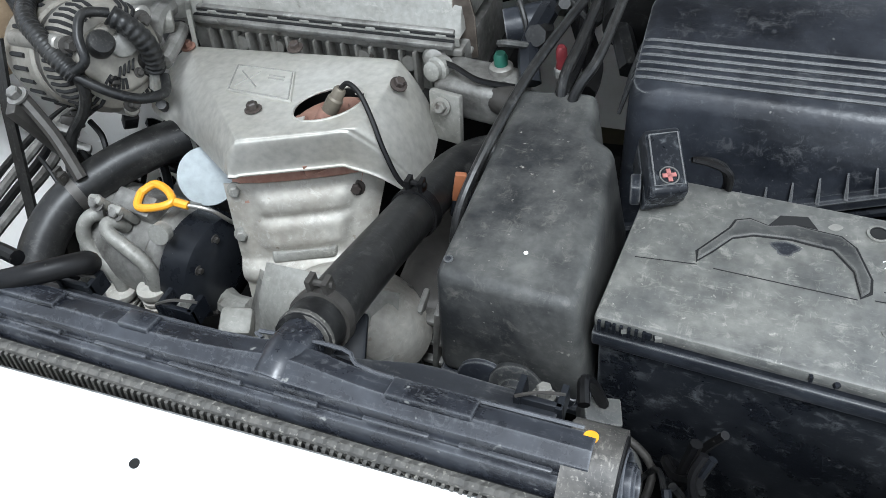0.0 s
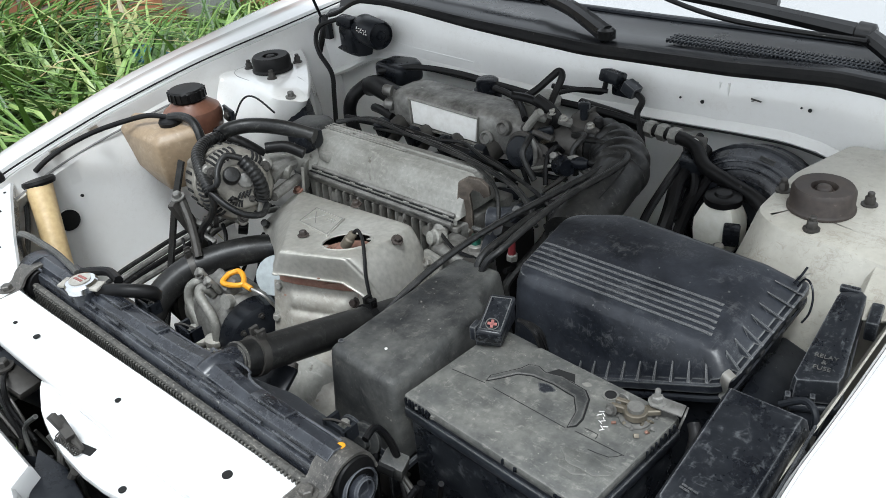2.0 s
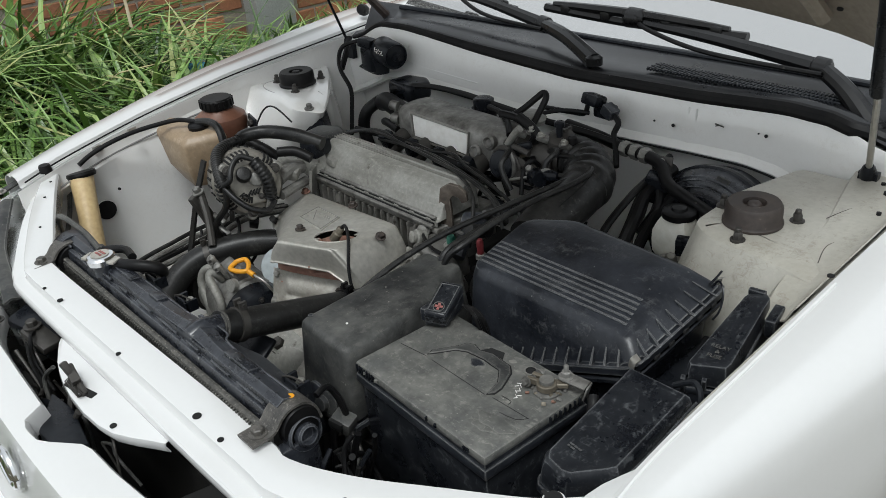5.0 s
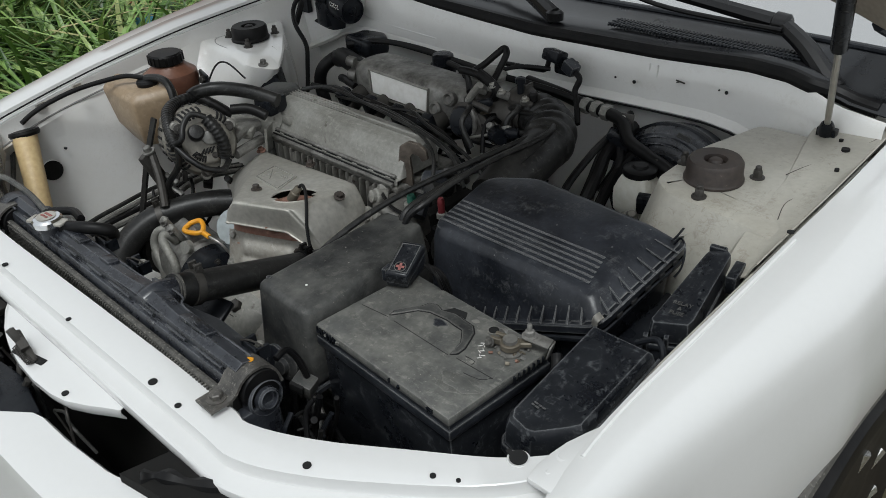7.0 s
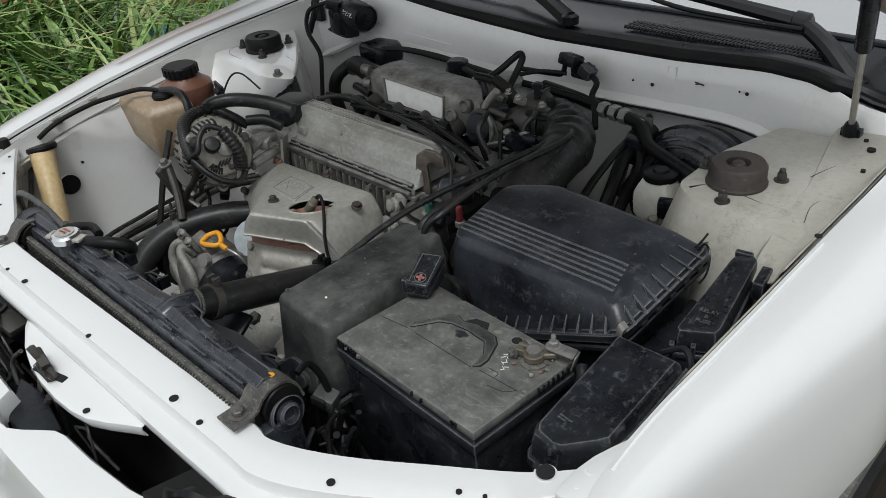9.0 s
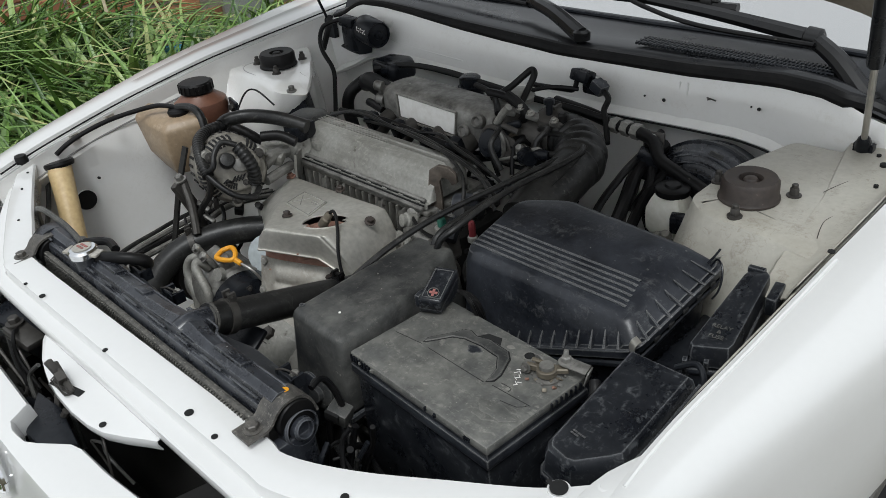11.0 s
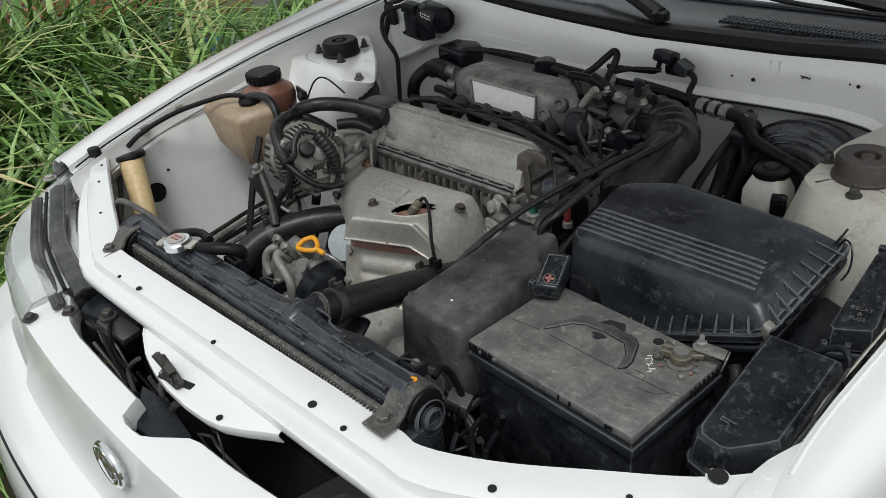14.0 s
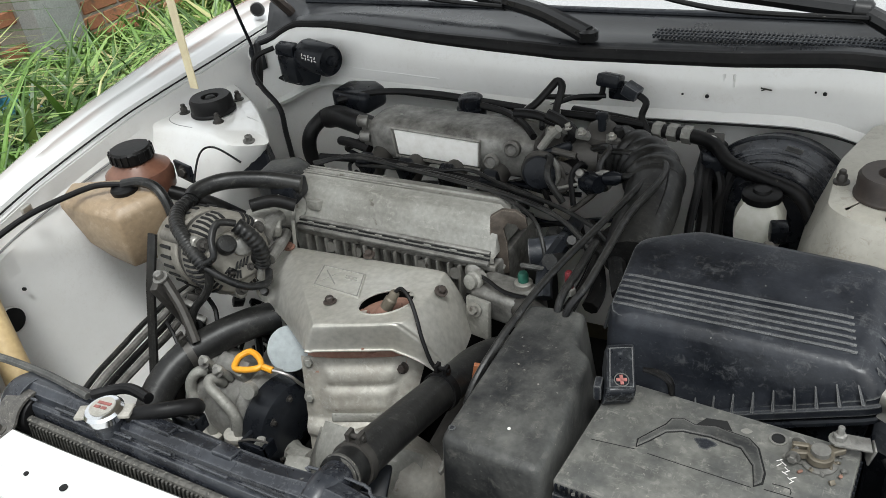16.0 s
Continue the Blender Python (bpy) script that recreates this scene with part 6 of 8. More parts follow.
eye_bm = bmesh.new()
add_lathe(eye_bm, [(0.010, -0.0025), (0.027, -0.0025), (0.027, 0.0025), (0.010, 0.0025)], aim((-0.236, 0.822, 0.846), (0.9, -0.6, 0.1)), 26)
add_box(eye_bm, (-0.225, 0.812, 0.815), (0.005, 0.030, 0.05), (0, 8, 35))
part("lifting_eye", eye_bm, ALU_DULL, engine, "dusty steel lifting eye")
outline = [(-0.012, -0.012), (0.010, -0.012), (0.010, 0.036), (0.006, 0.056), (0.012, 0.064), (0.022, 0.062), (0.028, 0.053), (0.038, 0.058), (0.036, 0.072), (0.024, 0.082), (0.006, 0.084), (-0.010, 0.074), (-0.012, 0.05)]
hm = Matrix.Translation((0.094, 0.852, 0.797)) @ Matrix.Rotation(radians(18), 4, "Z")
bm = add_prism(bmesh.new(), [hm @ Vector((x, -0.003 + 0.004 * (z > 0.05), z)) for x, z in outline], [hm @ Vector((x, 0.004 + 0.004 * (z > 0.05), z)) for x, z in outline])
part("lifting_hook", bevelled(bm, 0.0012, 2), mat("brown_rusty_steel", (0.055, 0.044, 0.036), 0.6, metal=0.2, second=(0.15, 0.125, 0.10), amount=0.8, scale=40, bump=0.4, edge=(0.3, 0.26, 0.22)), engine, "brownish steel lifting hook")
part("hook_bolt", bolt((0.092, 0.857, 0.795), (0.3, -0.9, 0.3), 0.007, 0.008), ALU_DULL, engine)

def on_shield(x, y, h=0.0):
    return Vector((x, y, 0.829 + 0.10 * x - 0.10 * (y - 0.685) + h))


EYE_AT, EYE_LONG, EYE_WIDE, EYE_TURN = Vector((0.017, 0.689)), 0.0355, 0.0285, radians(46)


def eye_share(p):
    """How far out a place lies in the shield's opening, and its direction; 1 is the rim."""
    d = Vector((p.x, p.y)) - EYE_AT
    u = (d.x * math.cos(EYE_TURN) + d.y * math.sin(EYE_TURN)) / EYE_LONG
    v = (-d.x * math.sin(EYE_TURN) + d.y * math.cos(EYE_TURN)) / EYE_WIDE
    return math.hypot(u, v), u, v


def eye_rim(u, v, k=1.0):
    n = math.hypot(u, v)
    u, v = u / n * EYE_LONG * k, v / n * EYE_WIDE * k
    return EYE_AT + Vector((u * math.cos(EYE_TURN) - v * math.sin(EYE_TURN), u * math.sin(EYE_TURN) + v * math.cos(EYE_TURN)))


def shield_row(low_l, left, right, low_r, drop=0.0, flat=None):
    """One line across the shield: left flank, left shoulder, top, right shoulder, right flank."""
    a, d = Vector(low_l), Vector(low_r)
    b, c = on_shield(*left, -0.002 - drop), on_shield(*right, -0.002 - drop)
    if flat:
        b.z, c.z = flat
    out = [a, a.lerp(b, 0.5) + Vector((-0.003, -0.003, 0.003)), a.lerp(b, 0.93) + Vector((-0.001, -0.001, 0.001))]
    for t in (0.04, 0.25, 0.5, 0.75, 0.96):
        out.append(b.lerp(c, t) + Vector((0, 0, 0.002)))
    return out + [c.lerp(d, 0.07) + Vector((0.001, 0, 0.001)), c.lerp(d, 0.5) + Vector((0.004, 0, 0.003)), d]


net = [shield_row((-0.268, 0.800, 0.752), (-0.228, 0.803), (0.046, 0.786), (0.080, 0.785, 0.742), 0.012),
       shield_row((-0.268, 0.792, 0.755), (-0.228, 0.796), (0.050, 0.778), (0.084, 0.775, 0.744), 0.001),
       shield_row((-0.246, 0.726, 0.758), (-0.165, 0.735), (0.060, 0.735), (0.096, 0.732, 0.748)),
       shield_row((-0.166, 0.685, 0.762), (-0.104, 0.678), (0.065, 0.692), (0.101, 0.702, 0.755)),
       shield_row((-0.090, 0.634, 0.777), (-0.052, 0.628), (0.064, 0.657), (0.101, 0.678, 0.765)),
       shield_row((-0.078, 0.625, 0.782), (-0.046, 0.6205), (0.058, 0.6500), (0.100, 0.675, 0.762), 0.0015),
       shield_row((-0.072, 0.620, 0.785), (-0.045, 0.6165), (0.055, 0.6475), (0.098, 0.672, 0.762), 0.007),
       shield_row((-0.060, 0.612, 0.792), (-0.049, 0.6115), (0.047, 0.6500), (0.092, 0.668, 0.762), 0.0, (0.797, 0.797)),
       shield_row((-0.059, 0.609, 0.790), (-0.048, 0.6085), (0.047, 0.6470), (0.091, 0.665, 0.759), 0.0, (0.794, 0.794))]
lines = [smooth_line(r, 7) for r in net]
cols = [smooth_line([l[i] for l in lines], 7) for i in range(len(lines[0]))]
for col in cols:
    for q in col:
        share, u, v = eye_share(q)
        if q.z > 0.80 and 0.78 < share < 1.12:
            rim_at = eye_rim(u, v)
            q.x, q.y = rim_at.x, rim_at.y
shield = part("heat_shield", add_sheet(bmesh.new(), cols, 0.0015, lambda p: p.z > 0.80 and eye_share(p)[0] < 0.97), SHIELD, engine, "dull steel exhaust heat shield", angle=50)
ring = []
for k in range(33):
    a = 2 * math.pi * k / 32
    q = eye_rim(math.cos(a), math.sin(a))
    ring.append(on_shield(q.x, q.y, 0.0004))
part("opening_rim", tube(ring, 0.0013, 8, 2), SHIELD, shield)
for x, y, h, way in ((-0.222, 0.790, 0.002, (0, -0.1, 1)), (-0.080, 0.793, 0.002, (0, -0.1, 1)), (0.068, 0.735, -0.004, (0.6, -0.1, 1)), (-0.055, 0.669, 0.0015, (-0.1, 0.1, 1))):
    part("bolt", bolt(on_shield(x, y, h), way, 0.0055, 0.007), RUST if x < -0.2 else BROWNCAP, shield, "rusty bolt")
flange_bm = lathe([(0.036, -0.014), (0.037, -0.006), (0.031, -0.001), (0.012, 0.0)], Matrix.Translation((0.016, 0.688, 0.820)) @ Matrix.Rotation(EYE_TURN, 4, "Z") @ Matrix.Diagonal((1.15, 0.72, 1, 1)), 24)
add_box(flange_bm, (0.016, 0.690, 0.792), (0.09, 0.07, 0.012), (0, 0, 46))
sensor_flange = part("sensor_flange", flange_bm, RUST, shield, "rusty sensor flange")
part("bolt", bolt((-0.004, 0.667, 0.812), (0, -0.1, 1), 0.0090, 0.012), RUST, sensor_flange)
part("bolt", bolt((0.036, 0.704, 0.812), (0, -0.1, 1), 0.0075, 0.010), RUST, sensor_flange)
sway = (0.42, 0.30, 0.72)
sensor = part("oxygen_sensor", lathe([(0.0130, -0.004), (0.0130, 0.007), (0.0098, 0.009), (0.0092, 0.020), (0.0082, 0.022)], aim((0.012, 0.672, 0.812), sway), 14), RUST, shield, "rusty oxygen sensor with a cable")
part("shank", lathe([(0.0078, 0.020), (0.0078, 0.036), (0.0062, 0.038), (0.0060, 0.046), (0.0045, 0.048)], aim((0.012, 0.672, 0.812), sway), 14), BRASS, sensor)
part("cable", tube([(0.034, 0.688, 0.850), (0.042, 0.690, 0.856), (0.056, 0.684, 0.850), (0.070, 0.672, 0.834), (0.084, 0.658, 0.812), (0.099, 0.650, 0.785), (0.112, 0.658, 0.768)], 0.0025, 8), RUBBER2, sensor)
corners = [(-0.132, 0.756), (-0.052, 0.745), (-0.023, 0.686), (-0.110, 0.702)]
plate = part("stamped_plate", bevelled(add_prism(bmesh.new(), [on_shield(x, y, -0.004) for x, y in corners], [on_shield(x, y, 0.0022) for x, y in corners]), 0.0008, 1), SHIELD, shield, "stamped plate on the shield")


def on_plate(u, v):
    p = [Vector(c) for c in corners]
    q = p[3].lerp(p[2], u).lerp(p[0].lerp(p[1], u), v)
    return on_shield(q.x, q.y, 0.0022)


for u0, v0, u1, v1 in ((0.04, 0.05, 0.96, 0.05), (0.04, 0.95, 0.96, 0.95), (0.04, 0.05, 0.04, 0.95), (0.96, 0.05, 0.96, 0.95), (0.12, 0.2, 0.45, 0.8), (0.15, 0.75, 0.45, 0.25), (0.6, 0.72, 0.85, 0.72), (0.6, 0.62, 0.85, 0.62)):
    part("groove", tube([on_plate(u0, v0), on_plate(u1, v1)], 0.0009, 5), ALU_DULL, plate)

# lower exhaust cover with pressed ribs
TL, TR, BL, BR = Vector((-0.084, 0.626, 0.765)), Vector((0.066, 0.688, 0.765)), Vector((-0.070, 0.588, 0.640)), Vector((0.040, 0.634, 0.640))
out_way = (TR - TL).cross(BL - TL).normalized()
out_way = -out_way if out_way.y > 0 else out_way


def on_cover(u, v, h=0.0):
    """A place on the exhaust cover: u across, v down, h proud of it."""
    side = 0.0 if u in (0, 1) else 0.010 * math.sin(math.pi * u) ** 0.5
    return TL.lerp(TR, u).lerp(BL.lerp(BR, u), v) + out_way * (side + h)


net = []
for i in range(15):
    v = i / 14
    row = []
    for k in range(13):
        u = k / 12
        mid_pad = 0.006 if 3 <= k <= 9 else 0.0
        h = mid_pad * (1 if 2 <= i <= 8 else 0.3) - (0.004 if i in (4, 8) and 3 <= k <= 9 else 0) + (0.007 if i in (10, 11) else 0)
        row.append(on_cover(u, v, h))
    net.append(row)
lower_cover = part("exhaust_cover", surface(net, 4, 0.0015), PRESSED, engine, "bright dusty exhaust cover with pressed ribs")
for u, v in ((0.83, 0.12), (0.07, 0.05), (0.05, 0.42), (0.12, 0.75)):
    part("bolt", bolt(on_cover(u, v), out_way, 0.0055, 0.007), BROWNCAP if u > 0.5 else ALU_DULL, lower_cover)
PINK = mat("pinkish_rusty_iron", (0.36, 0.19, 0.14), 0.8, second=(0.44, 0.30, 0.24), amount=0.7, scale=60, bump=0.5)
part("rust_band", surface([[on_cover(u, v, -0.003 + 0.004 * (v < -0.05)) + Vector((0, 0, 0)) for u in (0.06, 0.25, 0.45, 0.7, 0.94)] for v in (-0.13, -0.04, 0.06)], 3, 0.002), PINK, engine, "pinkish rusty exhaust flange")
for u in (0.10, 0.64):
    part("rust_patch", bevelled(add_prism(bmesh.new(), [on_cover(u + a, v, 0.0) for a, v in ((0, 0.16), (0.22, 0.16), (0.22, 0.0), (0, 0.0))], [on_cover(u + a, v, 0.0015) for a, v in ((0, 0.16), (0.22, 0.16), (0.22, 0.0), (0, 0.0))]), 0.0005, 1), PINK, lower_cover)
part("embossing", bevelled(add_prism(bmesh.new(), [on_cover(u, v, 0.002) for u, v in ((0.25, 0.66), (0.75, 0.66), (0.75, 0.56), (0.25, 0.56))], [on_cover(u, v, 0.0078) for u, v in ((0.27, 0.65), (0.73, 0.65), (0.73, 0.57), (0.27, 0.57))]), 0.001, 1), ALU_DULL, lower_cover, "embossed marking worn beyond reading")
part("down_pipe", tube([(-0.02, 0.600, 0.67), (-0.035, 0.575, 0.62), (-0.05, 0.545, 0.57), (-0.06, 0.53, 0.48)], 0.034, 16), GRIMEALU, engine, "dusty exhaust down pipe cover")
part("bracket", box((-0.075, 0.560, 0.600), (0.034, 0.030, 0.13), (20, 10, 20), 0.006), ALU_DULL, engine)
part("bolt", bolt((-0.130, 0.592, 0.630), (-0.3, -1, 0.3), 0.010, 0.012), STEEL, engine)
part("bracket", tube([(-0.13, 0.60, 0.628), (-0.09, 0.575, 0.635), (-0.06, 0.57, 0.64)], 0.014, 10), ALU_DULL, engine)

# gearbox and steel cover below the hose
gearbox = thing("gearbox", (0.14, 0.66, 0.45), "grimy aluminium gearbox casing with ribs", "gearbox")
part("casing", box((0.155, 0.70, 0.58), (0.17, 0.22, 0.20), (0, 8, 5), 0.02, 3), DARKSTEEL, gearbox)
for k in range(6):
    part("rib", box((0.088 + 0.018 * k, 0.592, 0.64), (0.006, 0.03, 0.11), (0, 8, 5), 0.002), GRIMEALU, gearbox)
for k in range(4):
    part("rib", box((0.14, 0.590, 0.58 + 0.032 * k), (0.11, 0.02, 0.006), (0, 8, 5), 0.002), GRIMEALU, gearbox)
for x, z in ((0.085, 0.60), (0.11, 0.57), (0.075, 0.68)):
    part("bolt", bolt((x, 0.578, z), (0, -1, 0.2), 0.008, 0.012), DARKSTEEL, gearbox)
part("sensor", lathe([(0.012, 0), (0.012, 0.03), (0.008, 0.04)], aim((0.105, 0.56, 0.585), (0, -0.5, 1)), 14), DARKSTEEL, gearbox)
steel_cover = thing("steel_cover", (0.06, 0.54, 0.60), "smooth bare steel cover plate with a bolt", "cover plate")
part("plate", surface([[(-0.01, 0.565, 0.735), (0.04, 0.560, 0.742), (0.09, 0.562, 0.735), (0.12, 0.575, 0.72)], [(-0.015, 0.540, 0.700), (0.035, 0.528, 0.722), (0.09, 0.525, 0.712), (0.125, 0.54, 0.69)], [(-0.01, 0.53, 0.66), (0.03, 0.51, 0.672), (0.08, 0.505, 0.66), (0.12, 0.52, 0.64)], [(0.0, 0.53, 0.60), (0.03, 0.515, 0.60), (0.08, 0.51, 0.59), (0.11, 0.52, 0.58)]], 4, 0.003), ALU_DULL, steel_cover)
part("dome", lathe([(0.066, -0.035), (0.064, -0.012), (0.058, 0.010), (0.046, 0.026), (0.030, 0.035), (0.014, 0.038)], Matrix.Translation((0.066, 0.560, 0.688)) @ Matrix.Rotation(radians(28), 4, "X") @ Matrix.Diagonal((1.15, 0.85, 1, 1)), 32), PRESSED, steel_cover, "smooth bulging bare steel")
part("bolt", bolt((0.057, 0.538, 0.724), (0, -0.6, 1), 0.010, 0.012), DARKSTEEL, steel_cover)
part("bracket", box((0.125, 0.465, 0.795), (0.05, 0.04, 0.01), (25, 10, 20), 0.003), BLACK2, steel_cover)

# compressor of the air conditioning
comp = thing("compressor", (-0.19, 0.58, 0.58), "grimy air conditioning compressor with two metal pipes", "compressor")
ca = Vector((1.0, -0.10, -0.05))
part("body", lathe([(0.050, -0.075), (0.056, -0.068), (0.058, -0.02), (0.056, -0.016), (0.056, 0.02), (0.059, 0.024), (0.059, 0.034), (0.054, 0.040)], aim((-0.182, 0.606, 0.668), ca), 32), GRIMEALU, comp, "grimy aluminium compressor body")
part("end_cover", lathe([(0.054, 0.040), (0.058, 0.044), (0.056, 0.075), (0.045, 0.084), (0.02, 0.086)], aim((-0.182, 0.606, 0.668), ca), 32), BLACK2, comp, "black compressor end cover")
for k in range(8):
    a = k * math.pi / 4
    part("bolt", bolt(aim((-0.182, 0.606, 0.668), ca) @ Vector((0.046 * math.cos(a), 0.046 * math.sin(a), 0.082)), ca, 0.0035, 0.004), DARKSTEEL, comp)
pulley = part("pulley", lathe([(0.03, -0.125), (0.062, -0.122), (0.064, -0.118), (0.058, -0.113), (0.064, -0.108), (0.058, -0.103), (0.064, -0.098), (0.058, -0.093), (0.064, -0.088), (0.060, -0.082), (0.03, -0.080)], aim((-0.182, 0.606, 0.668), ca), 36), DARKSTEEL, comp, "grooved pulley")
pipe_a = [(-0.219, 0.585, 0.730), (-0.230, 0.577, 0.731), (-0.238, 0.569, 0.722), (-0.239, 0.563, 0.707), (-0.230, 0.559, 0.692), (-0.215, 0.556, 0.676), (-0.211, 0.554, 0.659), (-0.211, 0.552, 0.640)]
pipe_b = [(-0.192, 0.580, 0.722), (-0.191, 0.572, 0.736), (-0.194, 0.564, 0.740), (-0.190, 0.558, 0.733), (-0.172, 0.554, 0.723), (-0.155, 0.551, 0.710), (-0.149, 0.549, 0.695), (-0.151, 0.547, 0.672)]
for line, at, foot in ((pipe_a, (-0.212, 0.585, 0.744), (-0.214, 0.549, 0.622)), (pipe_b, (-0.187, 0.582, 0.739), (-0.158, 0.545, 0.648))):
    part("flange", bevelled(box(at, (0.017, 0.010, 0.036), (25, 5, -5)), 0.004, 2), ALU_DULL, comp)
    part("bolt", bolt((at[0], at[1] - 0.006, at[2] + 0.008), (0, -0.7, 0.7), 0.0058, 0.007), GRIMEALU, comp)
    part("pipe", tube(line, 0.0075, 12), ALU_DULL, comp, "bare metal pipe")
    coll = lathe([(0.013, 0), (0.0145, 0.002), (0.0145, 0.005), (0.0105, 0.007), (0.0145, 0.010), (0.0145, 0.013), (0.0105, 0.015), (0.0150, 0.018), (0.0165, 0.022), (0.0160, 0.027), (0.008, 0.029)], aim(foot, (0.05, 0.08, 1)), 20)
    part("collar", coll, PRESSED, comp, "pale ribbed hose collar")
    part("hose_end", tube([(foot[0], foot[1], foot[2] + 0.004), (foot[0], foot[1] - 0.008, foot[2] - 0.04), (foot[0], foot[1] - 0.02, foot[2] - 0.11)], 0.011, 12), RUBBER2, comp)
part("bridge", box((-0.186, 0.604, 0.727), (0.05, 0.024, 0.036), (20, 5, -5), 0.004), GRIMEALU, comp)
part("lug", lathe([(0.006, 0), (0.011, 0), (0.011, 0.010), (0.006, 0.010)], aim((-0.135, 0.575, 0.735), (0.2, -1, 0.4)), 16), ALU_DULL, comp)

dipstick = thing("dipstick", (-0.15, 0.60, 0.73), "yellow oil dipstick with a loop handle", "dipstick")
ring = [(-0.178, 0.606), (-0.172, 0.590), (-0.150, 0.594), (-0.138, 0.603), (-0.150, 0.614), (-0.168, 0.618)]
part("loop", tube([(x, y, 0.748 + 0.25 * (y - 0.60)) for x, y in ring + ring[:1]], 0.0042, 10, 5), YELLOW, dipstick)
part("neck", tube([(-0.140, 0.604, 0.748), (-0.122, 0.606, 0.744)], 0.0045, 8), YELLOW, dipstick)
part("rod", tube([(-0.122, 0.606, 0.744), (-0.10, 0.612, 0.736), (-0.09, 0.63, 0.70), (-0.09, 0.70, 0.60)], 0.0022, 8), STEEL, dipstick)
pale_cap = thing("round_cap", (-0.132, 0.655, 0.735), "pale bluish white round plastic disc behind the dipstick", "cap")
part("disc", lathe([(0.0312, -0.004), (0.032, 0.0), (0.0312, 0.003), (0.02, 0.0035)], aim((-0.141, 0.663, 0.730), (0.40, -0.70, 0.62)), 36), PALEBLUE, pale_cap)

# alternator
alternator = thing("alternator", (-0.28, 0.70, 0.74), "dusty aluminium alternator with cooling slots and wiring", "alternator")
aa = Vector((0.93, -0.28, 0.22))
am = aim((-0.268, 0.700, 0.842), aa) @ Matrix.Scale(0.9, 4)
part("front_housing", lathe([(0.045, -0.100), (0.060, -0.092), (0.064, -0.075), (0.064, -0.010), (0.061, -0.006)], am, 36), ALTCAST, alternator, "cast aluminium housing")
part("stator", lathe([(0.0600, -0.008), (0.0605, 0.012)], am, 36), DARKSTEEL, alternator)
part("rear_housing", lathe([(0.061, 0.010), (0.0635, 0.014), (0.0630, 0.045), (0.056, 0.060), (0.048, 0.063)], am, 36), ALTCAST, alternator, "cast aluminium rear housing")
plate_out = [(0.045 * math.cos(q) * (1 + 0.10 * math.sin(3 * q + 0.6)), 0.045 * math.sin(q) * (1 + 0.12 * math.cos(2 * q))) for q in [2 * math.pi * i / 28 for i in range(28)]]
bm = bevelled(add_loft(bmesh.new(), [[am @ Vector((x, y, 0.056)) for x, y in plate_out], [am @ Vector((x, y, 0.069)) for x, y in plate_out], [am @ Vector((x * 0.86, y * 0.86, 0.074)) for x, y in plate_out]]), 0.002, 2)
rear = part("rear_cover", bm, ALTCAST, alternator, "dusty cast rear cover")
face = am @ Vector((0, 0, 0))
up = (Vector((0, 0, 1)) - aa * (aa.z / aa.length_squared)).normalized()
side = up.cross(aa.normalized())


def on_drum(r, turn, h):
    """A place on the alternator: r out from its axis, turned in degrees, h along the axis."""
    q = radians(turn)
    return face + ((side * math.cos(q) + up * math.sin(q)) * r + aa.normalized() * h) * 0.9


for first, last, step in ((148, 222, 8), (84, 126, 8), (-84, -40, 7), (20, 56, 8)):
    for turn in range(first, last, step):
        part("slot", tube([on_drum(0.0628, turn, 0.022), on_drum(0.0622, turn, 0.044), on_drum(0.0565, turn, 0.0585), on_drum(0.049, turn, 0.0625)], 0.0023, 6, 2), HOLE, alternator)
for turn in range(0, 360, 14):
    part("slot", tube([on_drum(0.0640, turn, -0.060), on_drum(0.0640, turn, -0.024)], 0.0026, 6), HOLE, alternator)
for first, r in ((205, 0.030), (300, 0.034)):
    for turn in range(first, first + 50, 9):
        part("vent", tube([on_drum(r - 0.008, turn, 0.0738), on_drum(r + 0.004, turn, 0.0738)], 0.0017, 6), HOLE, rear)
for a in (0.4, 2.4, 4.5):
    part("bolt", bolt(am @ Vector((0.053 * math.cos(a), 0.053 * math.sin(a), 0.060)), aa, 0.006, 0.010), DARKSTEEL, rear)
    part("lug", lathe([(0.010, -0.06), (0.010, 0.058), (0.008, 0.060)], am @ Matrix.Translation((0.060 * math.cos(a), 0.060 * math.sin(a), 0)), 12), ALU, alternator)
rng = random.Random(17)
for i in range(4):
    part("vent", box(am @ Vector((-0.010 + 0.006 * i, -0.012, 0.0745)), (0.0022, 0.012, 0.004), (35, 20, 30)), HOLE, rear)
part("regulator", bevelled(add_loft(bmesh.new(), [[am @ Vector((0.010 + 0.018 * math.cos(q), 0.012 + 0.014 * math.sin(q), z)) for q in [i * math.pi / 6 for i in range(12)]] for z in (0.070, 0.082)]), 0.003, 2), GRIMEALU, rear)
part("plug", lathe([(0.013, 0), (0.0135, 0.010), (0.011, 0.014), (0.004, 0.015)], aim(am @ Vector((-0.014, 0.022, 0.072)), aa + Vector((-0.1, 0, 0.5))), 18), RUBBER, rear, "grey rubber cap")
part("terminal", lathe([(0.009, 0), (0.009, 0.016), (0.006, 0.020)], aim(am @ Vector((0.024, -0.018, 0.070)), aa + Vector((0, 0, 0.5))), 14), RUBBER2, rear)
for k in range(4):
    p = am @ Vector((rng.uniform(-0.03, 0.03), rng.uniform(-0.03, 0.03), 0.074))
    part("screw", bolt(p, aa, 0.0035, 0.004), DARKSTEEL, rear)
